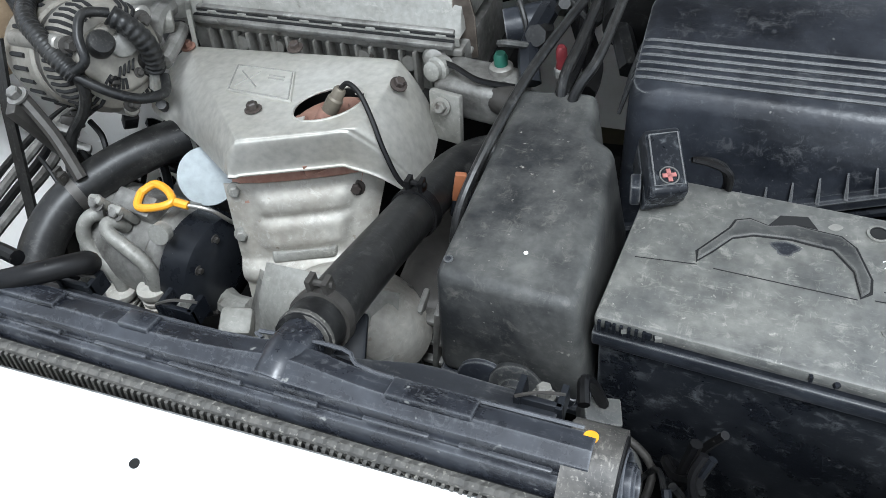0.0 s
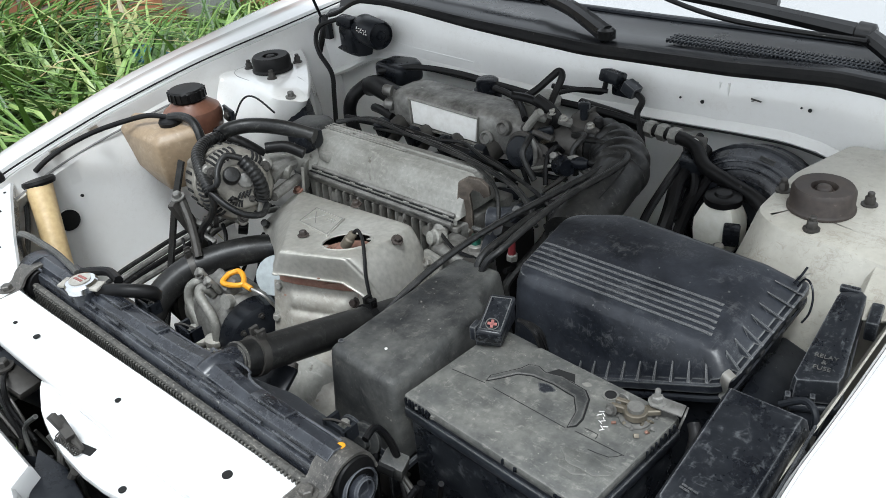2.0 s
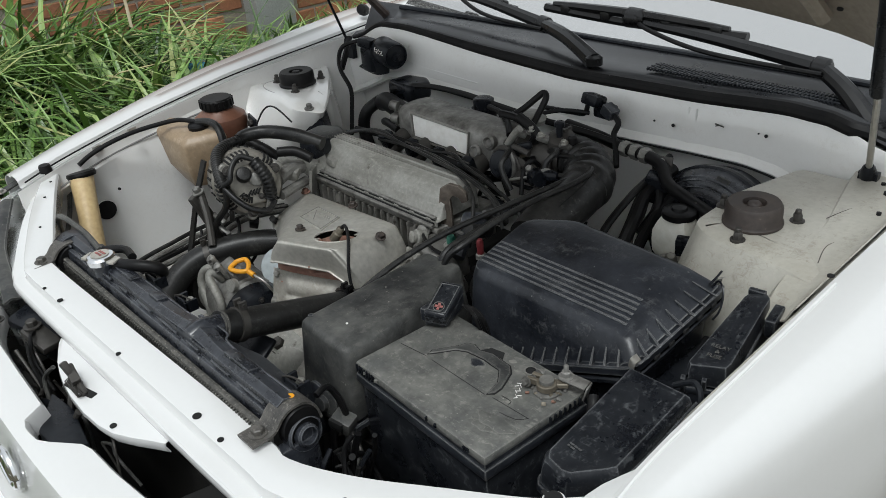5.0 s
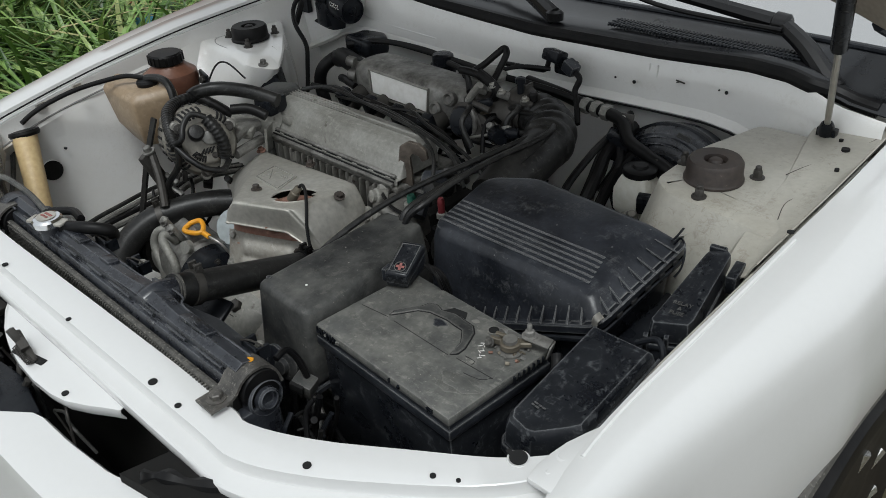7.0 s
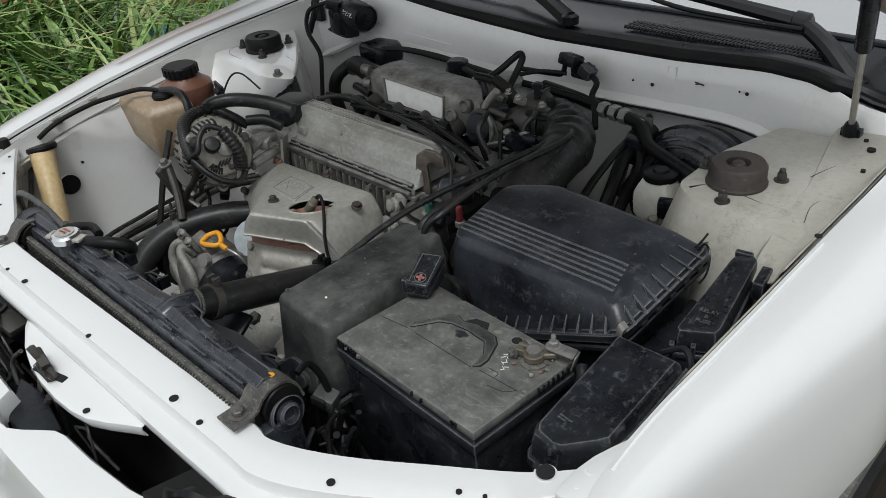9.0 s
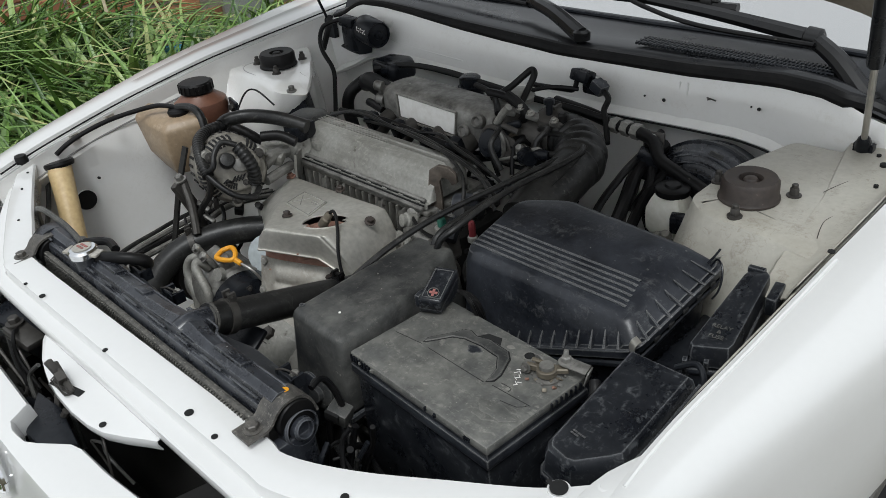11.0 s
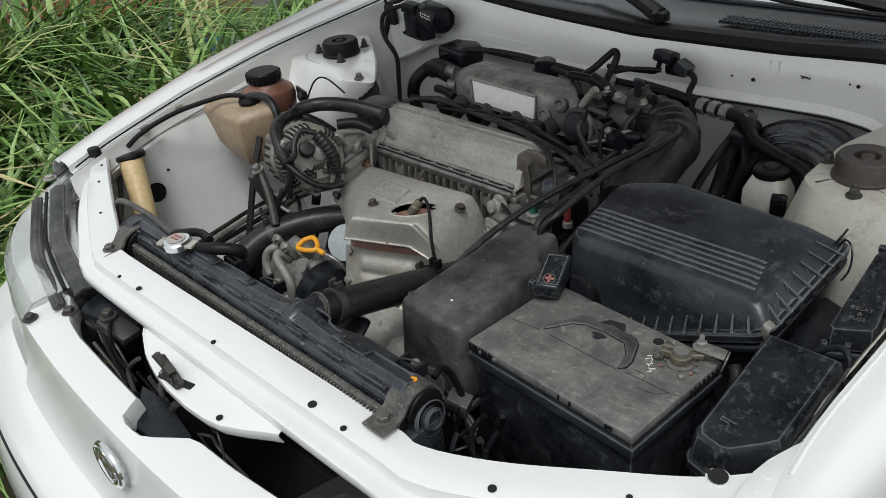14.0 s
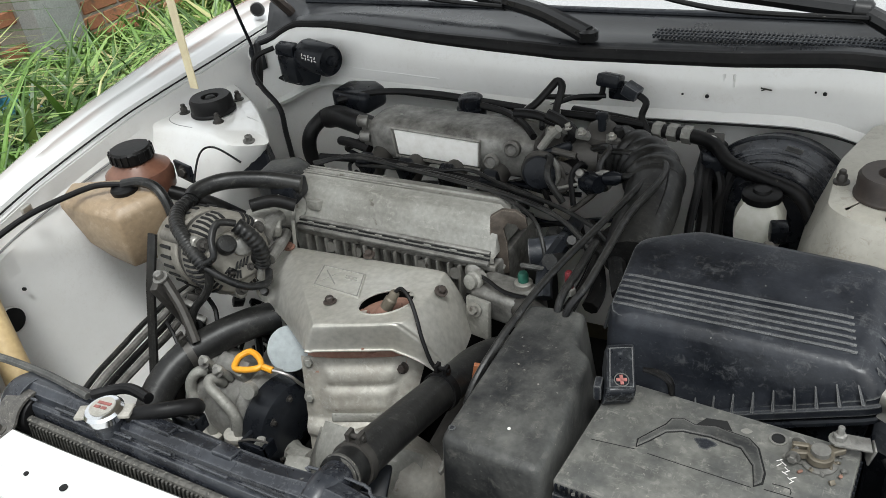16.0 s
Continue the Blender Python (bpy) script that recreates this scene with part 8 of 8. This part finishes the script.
hose("vacuum_pipe", [(0.075, 1.05, 0.905), (0.06, 1.10, 0.91), (0.085, 1.15, 0.912), (0.13, 1.172, 0.91)], 0.004, RUBBER2, "thin black vacuum hose to the sensor", "hose", 8)
hose("wiring_loom", [(-0.27, 0.955, 0.86), (-0.15, 0.965, 0.862), (-0.03, 0.96, 0.858), (0.06, 0.955, 0.855), (0.12, 0.935, 0.85)], 0.006, RUBBER2, "taped wiring loom behind the valve cover", "cable", 8)
for k in range(4):
    x = -0.19 + 0.072 * k
    inj = thing("fuel_injector", (x, 0.965, 0.83), "dark fuel injector plug on the intake", "injector", "injectors")
    part("plug", box((x, 0.968, 0.852), (0.022, 0.024, 0.03), (20, 0, 0), 0.003), BLACK2, inj)
    part("clip", tube([(x - 0.012, 0.962, 0.862), (x, 0.955, 0.868), (x + 0.012, 0.962, 0.862)], 0.0016, 6), DARKSTEEL, inj)
solid("vacuum_valve", lathe([(0.024, -0.02), (0.024, 0.0), (0.020, 0.002), (0.020, 0.016), (0.016, 0.019), (0.004, 0.0195)], pose(-0.077, 1.118, 0.895), 22), BLACK2, "round black vacuum valve behind the manifold", "valve")
solid("diaphragm_valve", lathe([(0.030, -0.012), (0.031, -0.004), (0.026, 0.002), (0.020, 0.006), (0.006, 0.0075)], pose(0.049, 1.106, 0.908), 24), ALU_DULL, "round grey diaphragm valve behind the manifold", "valve")
map_sensor = thing("pressure_sensor", (0.145, 1.19, 0.90), "black pressure sensor on the firewall with wiring", "sensor")
part("body", box((0.135, 1.178, 0.933), (0.036, 0.030, 0.020), (-15, 5, -6), 0.004), BLACK2, map_sensor)
part("foot", box((0.150, 1.192, 0.912), (0.042, 0.022, 0.026), (0, 0, -6), 0.005), BLACK2, map_sensor)
part("plug", box((0.168, 1.180, 0.918), (0.026, 0.022, 0.020), (0, 25, -10), 0.003), BLACK, map_sensor)
part("cable", tube([(0.175, 1.178, 0.915), (0.192, 1.172, 0.905), (0.188, 1.165, 0.885), (0.20, 1.155, 0.868), (0.22, 1.13, 0.845)], 0.0052, 8), RUBBER2, map_sensor)
part("pipe", tube([(0.125, 1.175, 0.925), (0.120, 1.172, 0.908), (0.10, 1.17, 0.905), (0.03, 1.16, 0.905)], 0.0045, 8), RUBBER2, map_sensor)
fuel_line = hose("brake_vacuum_hose", [(0.07, 1.185, 0.872), (0.15, 1.178, 0.868), (0.205, 1.165, 0.866), (0.262, 1.155, 0.867), (0.300, 1.142, 0.864), (0.330, 1.115, 0.850), (0.375, 1.10, 0.842), (0.425, 1.085, 0.832), (0.45, 1.07, 0.80)], 0.0105, RUBBER2, "black vacuum hose with metal fittings to the booster", "hose", 12)
for at in ((0.215, 1.163, 0.866), (0.238, 1.160, 0.8665), (0.260, 1.156, 0.867)):
    part("fitting", lathe([(0.010, -0.008), (0.0135, -0.007), (0.0135, 0.007), (0.010, 0.008)], aim(at, (1, -0.18, 0.02)), 6), ALU_DULL, fuel_line, "hexagonal metal fitting")

for name, pts, r in (("heater_hose", [(0.305, 1.17, 0.85), (0.300, 1.10, 0.83), (0.315, 1.04, 0.80), (0.32, 0.98, 0.74)], 0.011), ("heater_hose", [(0.33, 1.16, 0.83), (0.325, 1.09, 0.80), (0.335, 1.02, 0.76)], 0.009), ("clutch_cable", [(0.285, 1.19, 0.86), (0.29, 1.12, 0.845), (0.302, 1.05, 0.84), (0.31, 0.97, 0.81), (0.33, 0.92, 0.76)], 0.006), ("wire_loom", [(0.272, 1.17, 0.862), (0.292, 1.14, 0.848), (0.312, 1.12, 0.835), (0.322, 1.10, 0.81), (0.315, 1.06, 0.78)], 0.007)):
    hose(name, pts, r, RUBBER2, "black hose between the intake duct and the brake booster", "hose", 9)
connector_block = thing("relay_block", (0.305, 1.12, 0.80), "black relay block with brackets on the firewall", "relay")
part("case", box((0.302, 1.125, 0.832), (0.038, 0.030, 0.046), (8, 12, 20), 0.004), BLACK2, connector_block)
part("bracket", box((0.298, 1.150, 0.858), (0.030, 0.006, 0.036), (-10, 0, 12), 0.002), DARKSTEEL, connector_block)
part("screw", bolt((0.298, 1.144, 0.868), (0, -1, 0.2), 0.005, 0.006), STEEL, connector_block)

# brake booster and reservoir
booster = thing("brake_booster", (0.385, 1.17, 0.70), "black round brake booster against the firewall", "brake booster")
part("shell", lathe([(0.03, 0.055), (0.075, 0.048), (0.082, 0.040), (0.104, 0.032), (0.110, 0.020), (0.113, 0.010), (0.113, -0.004), (0.108, -0.03), (0.08, -0.045)], aim((0.388, 1.165, 0.758), (-0.05, -1, 0.12)), 44), RADTOP, booster)
for ring_r, ring_h in ((0.098, 0.036), (0.088, 0.041), (0.066, 0.051)):
    part("ring", lathe([(ring_r - 0.003, ring_h - 0.004), (ring_r, ring_h + 0.001), (ring_r + 0.003, ring_h - 0.004)], aim((0.388, 1.165, 0.758), (-0.05, -1, 0.12)), 44), RADTOP, booster)
part("band", lathe([(0.1125, 0.012), (0.116, 0.010), (0.116, 0.002), (0.1125, 0.0)], aim((0.388, 1.165, 0.758), (-0.05, -1, 0.12)), 44), BLACK2, booster)
part("label", box((0.408, 1.143, 0.867), (0.022, 0.002, 0.007), (-50, 12, 0)), GREYPL, booster, "small faded label")
master = thing("brake_fluid_reservoir", (0.383, 1.06, 0.76), "milky brake fluid reservoir with a black cap", "reservoir")
part("bottle", add_loft(bmesh.new(), [loop([(0.383 + x * k * 0.86, 1.062 + y * k * 0.86, z) for x, y in ((-0.034, -0.026), (0.0, -0.030), (0.034, -0.026), (0.038, 0.0), (0.034, 0.026), (0.0, 0.03), (-0.034, 0.026), (-0.038, 0.0))]) for k, z in ((0.75, 0.762), (0.95, 0.772), (1.0, 0.792), (0.98, 0.808), (0.80, 0.822), (0.66, 0.830))]), MILKY, master)
part("cap", lathe([(0.0285, 0), (0.0295, 0.003), (0.0285, 0.010), (0.026, 0.012), (0.014, 0.013), (0.012, 0.017), (0.007, 0.018)], pose(0.383, 1.066, 0.829) @ Matrix.Scale(0.9, 4), 28), RUBBER2, master, "black ribbed cap")
part("plug", box((0.412, 1.035, 0.800), (0.022, 0.018, 0.030), (10, 0, 20), 0.003), BLACK2, master)
part("cylinder", tube([(0.385, 1.13, 0.765), (0.386, 1.0, 0.752)], 0.020, 14), ALU_DULL, master)
part("union", lathe([(0.010, 0), (0.010, 0.02), (0.006, 0.026)], aim((0.40, 1.02, 0.770), (0.3, -0.4, 1)), 8), ALU, master)
hose("brake_pipe", [(0.37, 1.03, 0.77), (0.335, 1.02, 0.775), (0.32, 1.04, 0.79), (0.31, 1.08, 0.80), (0.29, 1.13, 0.82), (0.285, 1.17, 0.86)], 0.003, DARKSTEEL, "thin dark brake pipe beside the booster", "pipe", 6)

# wiper motor in the far corner
wmotor = thing("wiper_motor", (-0.41, 1.165, 0.90), "black wiper motor with faded white marks", "motor")
mm = aim((-0.405, 1.165, 0.938), (1, -0.25, -0.05))
part("can", lathe([(0.016, -0.045), (0.027, -0.041), (0.029, -0.035), (0.029, 0.026), (0.026, 0.031), (0.023, 0.026), (0.010, 0.029), (0.008, 0.036), (0.003, 0.037)], mm, 28), BLACK2, wmotor)
part("gearbox", prism([(-0.495, 1.150), (-0.45, 1.142), (-0.44, 1.18), (-0.46, 1.205), (-0.505, 1.195)], 0.890, 0.945, 0.008), BLACK2, wmotor)
part("plug", box((-0.470, 1.155, 0.955), (0.035, 0.028, 0.020), (0, 10, 15), 0.004), BLACK2, wmotor)
part("bracket", surface([[(-0.50, 1.15, 0.90), (-0.44, 1.15, 0.925), (-0.40, 1.16, 0.92)], [(-0.50, 1.165, 0.888), (-0.45, 1.16, 0.885), (-0.42, 1.17, 0.892)]], 3, 0.003), BLACK2, wmotor)
for k in range(5):
    for lift in (0.0055, -0.0005):
        part("lettering", box((-0.425 + 0.0085 * k, 1.1405 - 0.0021 * k, 0.946 + lift - 0.0004 * k), (0.0016, 0.001, 0.0048) if (k + (lift > 0)) % 2 else (0.0055, 0.001, 0.0014), (-22, 5, -14)), LABEL, wmotor)
hose("motor_wire", [(-0.50, 1.155, 0.955), (-0.525, 1.13, 0.945), (-0.52, 1.11, 0.925), (-0.49, 1.09, 0.905), (-0.455, 1.085, 0.87), (-0.44, 1.07, 0.83), (-0.41, 1.04, 0.79)], 0.0048, RUBBER2, "black wire from the wiper motor", "cable", 8)
hose("motor_wire", [(-0.555, 1.17, 0.95), (-0.53, 1.14, 0.93), (-0.515, 1.11, 0.90)], 0.007, RUBBER2, "taped wiring beside the gas strut", "cable", 8)

# clutter behind and beside the manifold
egr = thing("vacuum_unit", (-0.33, 1.10, 0.82), "black vacuum unit with thick hoses", "vacuum unit")
part("body", prism([(-0.35, 1.105), (-0.27, 1.095), (-0.26, 1.15), (-0.29, 1.17), (-0.345, 1.16)], 0.868, 0.905, 0.010, 3), BLACK2, egr)
part("hose", tube([(-0.35, 1.09, 0.86), (-0.31, 1.07, 0.875), (-0.26, 1.055, 0.875), (-0.21, 1.045, 0.87)], 0.019, 14), RUBBER2, egr, "thick black hose")
part("hose", tube([(-0.355, 1.09, 0.865), (-0.37, 1.06, 0.845), (-0.375, 1.05, 0.81), (-0.36, 1.05, 0.76)], 0.013, 12), RUBBER2, egr)
part("hose", tube([(-0.30, 1.05, 0.84), (-0.26, 1.03, 0.85), (-0.22, 1.02, 0.848)], 0.008, 10), RUBBER2, egr)
rng = random.Random(21)
for k in range(16):
    x0, y0 = rng.uniform(-0.38, 0.05), rng.uniform(0.96, 1.16)
    p = [(x0, y0, rng.uniform(0.72, 0.80))]
    for i in range(3):
        p.append((p[-1][0] + rng.uniform(0.02, 0.08), p[-1][1] + rng.uniform(-0.03, 0.03), max(0.70, min(0.845, p[-1][2] + rng.uniform(-0.02, 0.04)))))
    hose("wiring_harness", p, rng.choice((0.004, 0.006, 0.009)), rng.choice((RUBBER2, RUBBER, BLACK2)), "dark wiring and pipes deep in the bay", "cable", 7, group="harness")
for k in range(10):
    x0, y0 = rng.uniform(-0.33, -0.24), rng.uniform(0.60, 0.76)
    p = [(x0, y0, rng.uniform(0.62, 0.70))]
    for i in range(3):
        p.append((p[-1][0] + rng.uniform(-0.03, 0.05), p[-1][1] + rng.uniform(-0.05, 0.03), p[-1][2] + rng.uniform(-0.04, 0.05)))
    hose("wiring_harness", p, rng.choice((0.004, 0.006, 0.008)), rng.choice((RUBBER2, RUBBER, BLACK2)), "dark wiring and pipes deep in the bay", "cable", 7, group="harness")
for k in range(9):
    x0 = rng.uniform(0.12, 0.24)
    p = [(x0, 0.93 + rng.uniform(-0.05, 0.03), rng.uniform(0.80, 0.84))]
    for i in range(3):
        p.append((p[-1][0] + rng.uniform(-0.015, 0.03), p[-1][1] + rng.uniform(-0.06, -0.015), p[-1][2] + rng.uniform(-0.03, 0.02)))
    hose("wiring_harness", p, rng.choice((0.004, 0.006, 0.011)), rng.choice((RUBBER2, RUBBER, BLACK2, GREYPL)), "dark wiring and pipes beside the valve cover", "cable", 7, group="harness")

# water outlet, plugs and sensors between head and air box
outlet = thing("water_outlet", (0.12, 0.80, 0.74), "aluminium water outlet with coloured sensor plugs", "water outlet")
part("housing", box((0.125, 0.805, 0.778), (0.09, 0.05, 0.045), (5, 0, -8), 0.008, 3), GRIMEALU, outlet)
part("neck", tube([(0.15, 0.79, 0.785), (0.19, 0.765, 0.79), (0.225, 0.745, 0.79)], 0.017, 14), DARKSTEEL, outlet)
part("bracket", box((0.098, 0.768, 0.770), (0.036, 0.008, 0.055), (-8, 0, -10), 0.002), ALU_DULL, outlet)
part("bolt", bolt((0.096, 0.764, 0.785), (0, -1, 0.4), 0.0062, 0.008), ALU, outlet)
part("collar", lathe([(0.012, 0), (0.012, 0.012), (0.009, 0.014)], pose(0.144, 0.812, 0.795), 16), ALU, outlet)
part("plug", lathe([(0.007, 0), (0.007, 0.016), (0.005, 0.020)], pose(0.144, 0.812, 0.802), 14), GREENPL, outlet, "green sensor plug")
part("collar", lathe([(0.008, 0), (0.008, 0.008), (0.006, 0.010)], pose(0.205, 0.815, 0.802), 6), ALU_DULL, outlet)
part("plug", lathe([(0.0050, 0), (0.0058, 0.006), (0.0050, 0.012), (0.0056, 0.018), (0.0052, 0.026), (0.0036, 0.029)], pose(0.205, 0.815, 0.806), 14), RED, outlet, "red sensor plug")
part("sensor", lathe([(0.012, 0), (0.013, 0.010), (0.010, 0.014), (0.006, 0.015)], aim((0.066, 0.830, 0.797), (0.2, -1, 0.4)), 14), ALU, outlet)
part("wire", tube([(0.07, 0.818, 0.80), (0.10, 0.795, 0.812), (0.13, 0.785, 0.806), (0.165, 0.79, 0.80)], 0.003, 6), RUBBER2, outlet)
part("wire", tube([(0.144, 0.812, 0.833), (0.155, 0.80, 0.842), (0.17, 0.81, 0.835), (0.18, 0.83, 0.82)], 0.0035, 6), GREYPL, outlet)
part("connector", lathe([(0.006, 0), (0.011, 0.002), (0.011, 0.012), (0.013, 0.013), (0.013, 0.018), (0.010, 0.02), (0.010, 0.026), (0.006, 0.028)], aim((0.085, 0.812, 0.800), (-0.3, -1, 0.3)), 16), ALU_DULL, outlet, "pale ribbed connector")
part("tape", lathe([(0.02, -0.02), (0.021, 0.02)], aim((0.155, 0.86, 0.825), (1, 0.4, 0.1)), 14), BLACK, outlet)
tag = thing("orange_clip", (0.158, 0.648, 0.775), "rusty orange clip on a black bracket beside the hose", "clip")
part("clip", box((0.158, 0.648, 0.793), (0.010, 0.006, 0.030), (0, 12, 20), 0.001), mat("rusty_orange_plastic", (0.33, 0.12, 0.05), 0.6, second=(0.2, 0.08, 0.04), amount=0.7, scale=60), tag)
part("base", box((0.156, 0.652, 0.768), (0.018, 0.014, 0.022), (0, 12, 20), 0.002), BLACK2, tag)

# hanging strip, blue bag
strip = solid("hanging_strip", surface([[(0.10 + w + 0.012 * t, 0.425, 1.222 + 0.40 * t) for t in (0, 0.25, 0.5, 0.75, 1)] for w in (-0.0035, 0.0, 0.0035)], 3, 0.0008), mat("pale_dry_straw", (0.62, 0.55, 0.38), 0.6, second=(0.5, 0.42, 0.26), amount=0.5, scale=40), "pale dry strip hanging from the raised hood", "strip")
BLUE = mat("blue_plastic_film", (0.05, 0.22, 0.34), 0.3, second=(0.10, 0.35, 0.45), amount=0.6, scale=20, bump=0.2)
rng = random.Random(4)
net = [[(-1.98 + 0.035 * i + rng.uniform(-0.012, 0.012), 1.36 + 0.04 * j + rng.uniform(-0.015, 0.015), 0.60 + rng.uniform(-0.02, 0.035) - 0.006 * ((i - 2) ** 2 + (j - 2) ** 2)) for i in range(5)] for j in range(5)]
solid("plastic_bag", surface(net, 3, 0.001), BLUE, "crumpled blue plastic bag lying in the grass", "bag")

# dark clutter in the grille opening
for name, pts, r, m in (("grille_cable", [(-0.05, 0.262, 0.79), (-0.075, 0.25, 0.76), (-0.03, 0.24, 0.715), (0.06, 0.232, 0.69), (0.10, 0.24, 0.66)], 0.003, GREYPL),
                        ("grille_cable", [(-0.19, 0.27, 0.78), (-0.14, 0.255, 0.765), (-0.10, 0.25, 0.74), (-0.05, 0.245, 0.71)], 0.004, RUBBER2),
                        ("grille_cable", [(0.02, 0.25, 0.75), (0.09, 0.235, 0.735), (0.14, 0.23, 0.71), (0.2, 0.235, 0.68)], 0.006, RUBBER2),
                        ("grille_cable", [(-0.16, 0.275, 0.79), (-0.13, 0.262, 0.80), (-0.12, 0.255, 0.77), (-0.09, 0.26, 0.73)], 0.003, RUBBER2)):
    hose(name, pts, r, m, "loose cable in the open grille space", "cable", 8)
guide = solid("air_guide", bevelled(add_prism(bmesh.new(), [(x, y, 0.66) for x, y in ((-0.01, 0.243), (0.045, 0.252), (0.125, 0.238), (0.122, 0.204), (0.052, 0.200))], [(x, y, 0.782) for x, y in ((-0.01, 0.243), (0.045, 0.250), (0.125, 0.238), (0.118, 0.206), (0.056, 0.203))]), 0.003, 2), BLACK2, "black plastic air guide behind the grille panel", "air guide")
lampback = thing("lamp_housing", (-0.17, 0.28, 0.70), "black lamp housing and bracket behind the grille panel", "lamp housing")
part("housing", box((-0.19, 0.300, 0.765), (0.10, 0.06, 0.06), (10, 10, 20), 0.01), BLACK2, lampback)
part("bracket", box((-0.145, 0.278, 0.785), (0.06, 0.03, 0.012), (0, 12, 10), 0.003), DARKSTEEL, lampback)
part("bolt", bolt((-0.165, 0.276, 0.796), (0, 0, 1), 0.008, 0.010), DARKSTEEL, lampback)
horn = thing("horn", (-0.01, 0.24, 0.70), "black horn behind the grille panel", "horn")
part("trumpet", lathe([(0.018, -0.03), (0.03, -0.02), (0.04, 0.01), (0.043, 0.03), (0.038, 0.028)], aim((-0.005, 0.228, 0.725), (0.25, -0.6, 0.6)), 22), BLACK2, horn)

rng = random.Random(61)
for k in range(9):
    p = [(rng.uniform(0.37, 0.41), rng.uniform(0.40, 0.47), rng.uniform(0.78, 0.83))]
    for i in range(3):
        p.append((p[-1][0] + rng.uniform(-0.02, 0.025), p[-1][1] + rng.uniform(-0.02, 0.02), p[-1][2] - rng.uniform(0.0, 0.05)))
    hose("loom_wire", p, rng.choice((0.002, 0.003, 0.004)), rng.choice((RUBBER2, RUBBER2, BLACK2, RUBBER)), "thin tangled wire beside the battery", "wire", 7, group="tangled wires")
# dark front clutter seen through the grille opening
for k in range(12):
    p = [(rng.uniform(-0.22, 0.10), rng.uniform(0.24, 0.275), rng.uniform(0.72, 0.785))]
    for i in range(3):
        p.append((p[-1][0] + rng.uniform(0.0, 0.05), p[-1][1] + rng.uniform(-0.012, 0.010), p[-1][2] + rng.uniform(-0.04, 0.015)))
    hose("grille_cable", p, rng.choice((0.0015, 0.002, 0.003)), rng.choice((RUBBER2, DARKSTEEL, RUBBER2, GREYPL)), "tangled wire in the open grille space", "cable", 7, group="grille wires")

# bricks of the wall, last
brick_mesh = bpy.data.meshes.new("brick")
bm = box((0, 0, 0), (0.10, 0.215, 0.065), bevel=0.006, segments=1)
bm.to_mesh(brick_mesh)
bm.free()
brick_mesh.materials.append(BRICK)
rng = random.Random(5)
for r in range(18):
    for k in range(16):
        y = 1.15 + 0.228 * k + (0.114 if r % 2 else 0)
        if 2.22 < y < 2.62:
            continue
        b = new("brick", brick_mesh)
        b.parent = brick_wall
        b.location = (WALL_X - 0.062 + rng.uniform(-0.004, 0.004), y + rng.uniform(-0.004, 0.004), 0.16 + 0.078 * r)
        b.rotation_euler = (rng.uniform(-0.015, 0.015), 0, rng.uniform(-0.01, 0.01))
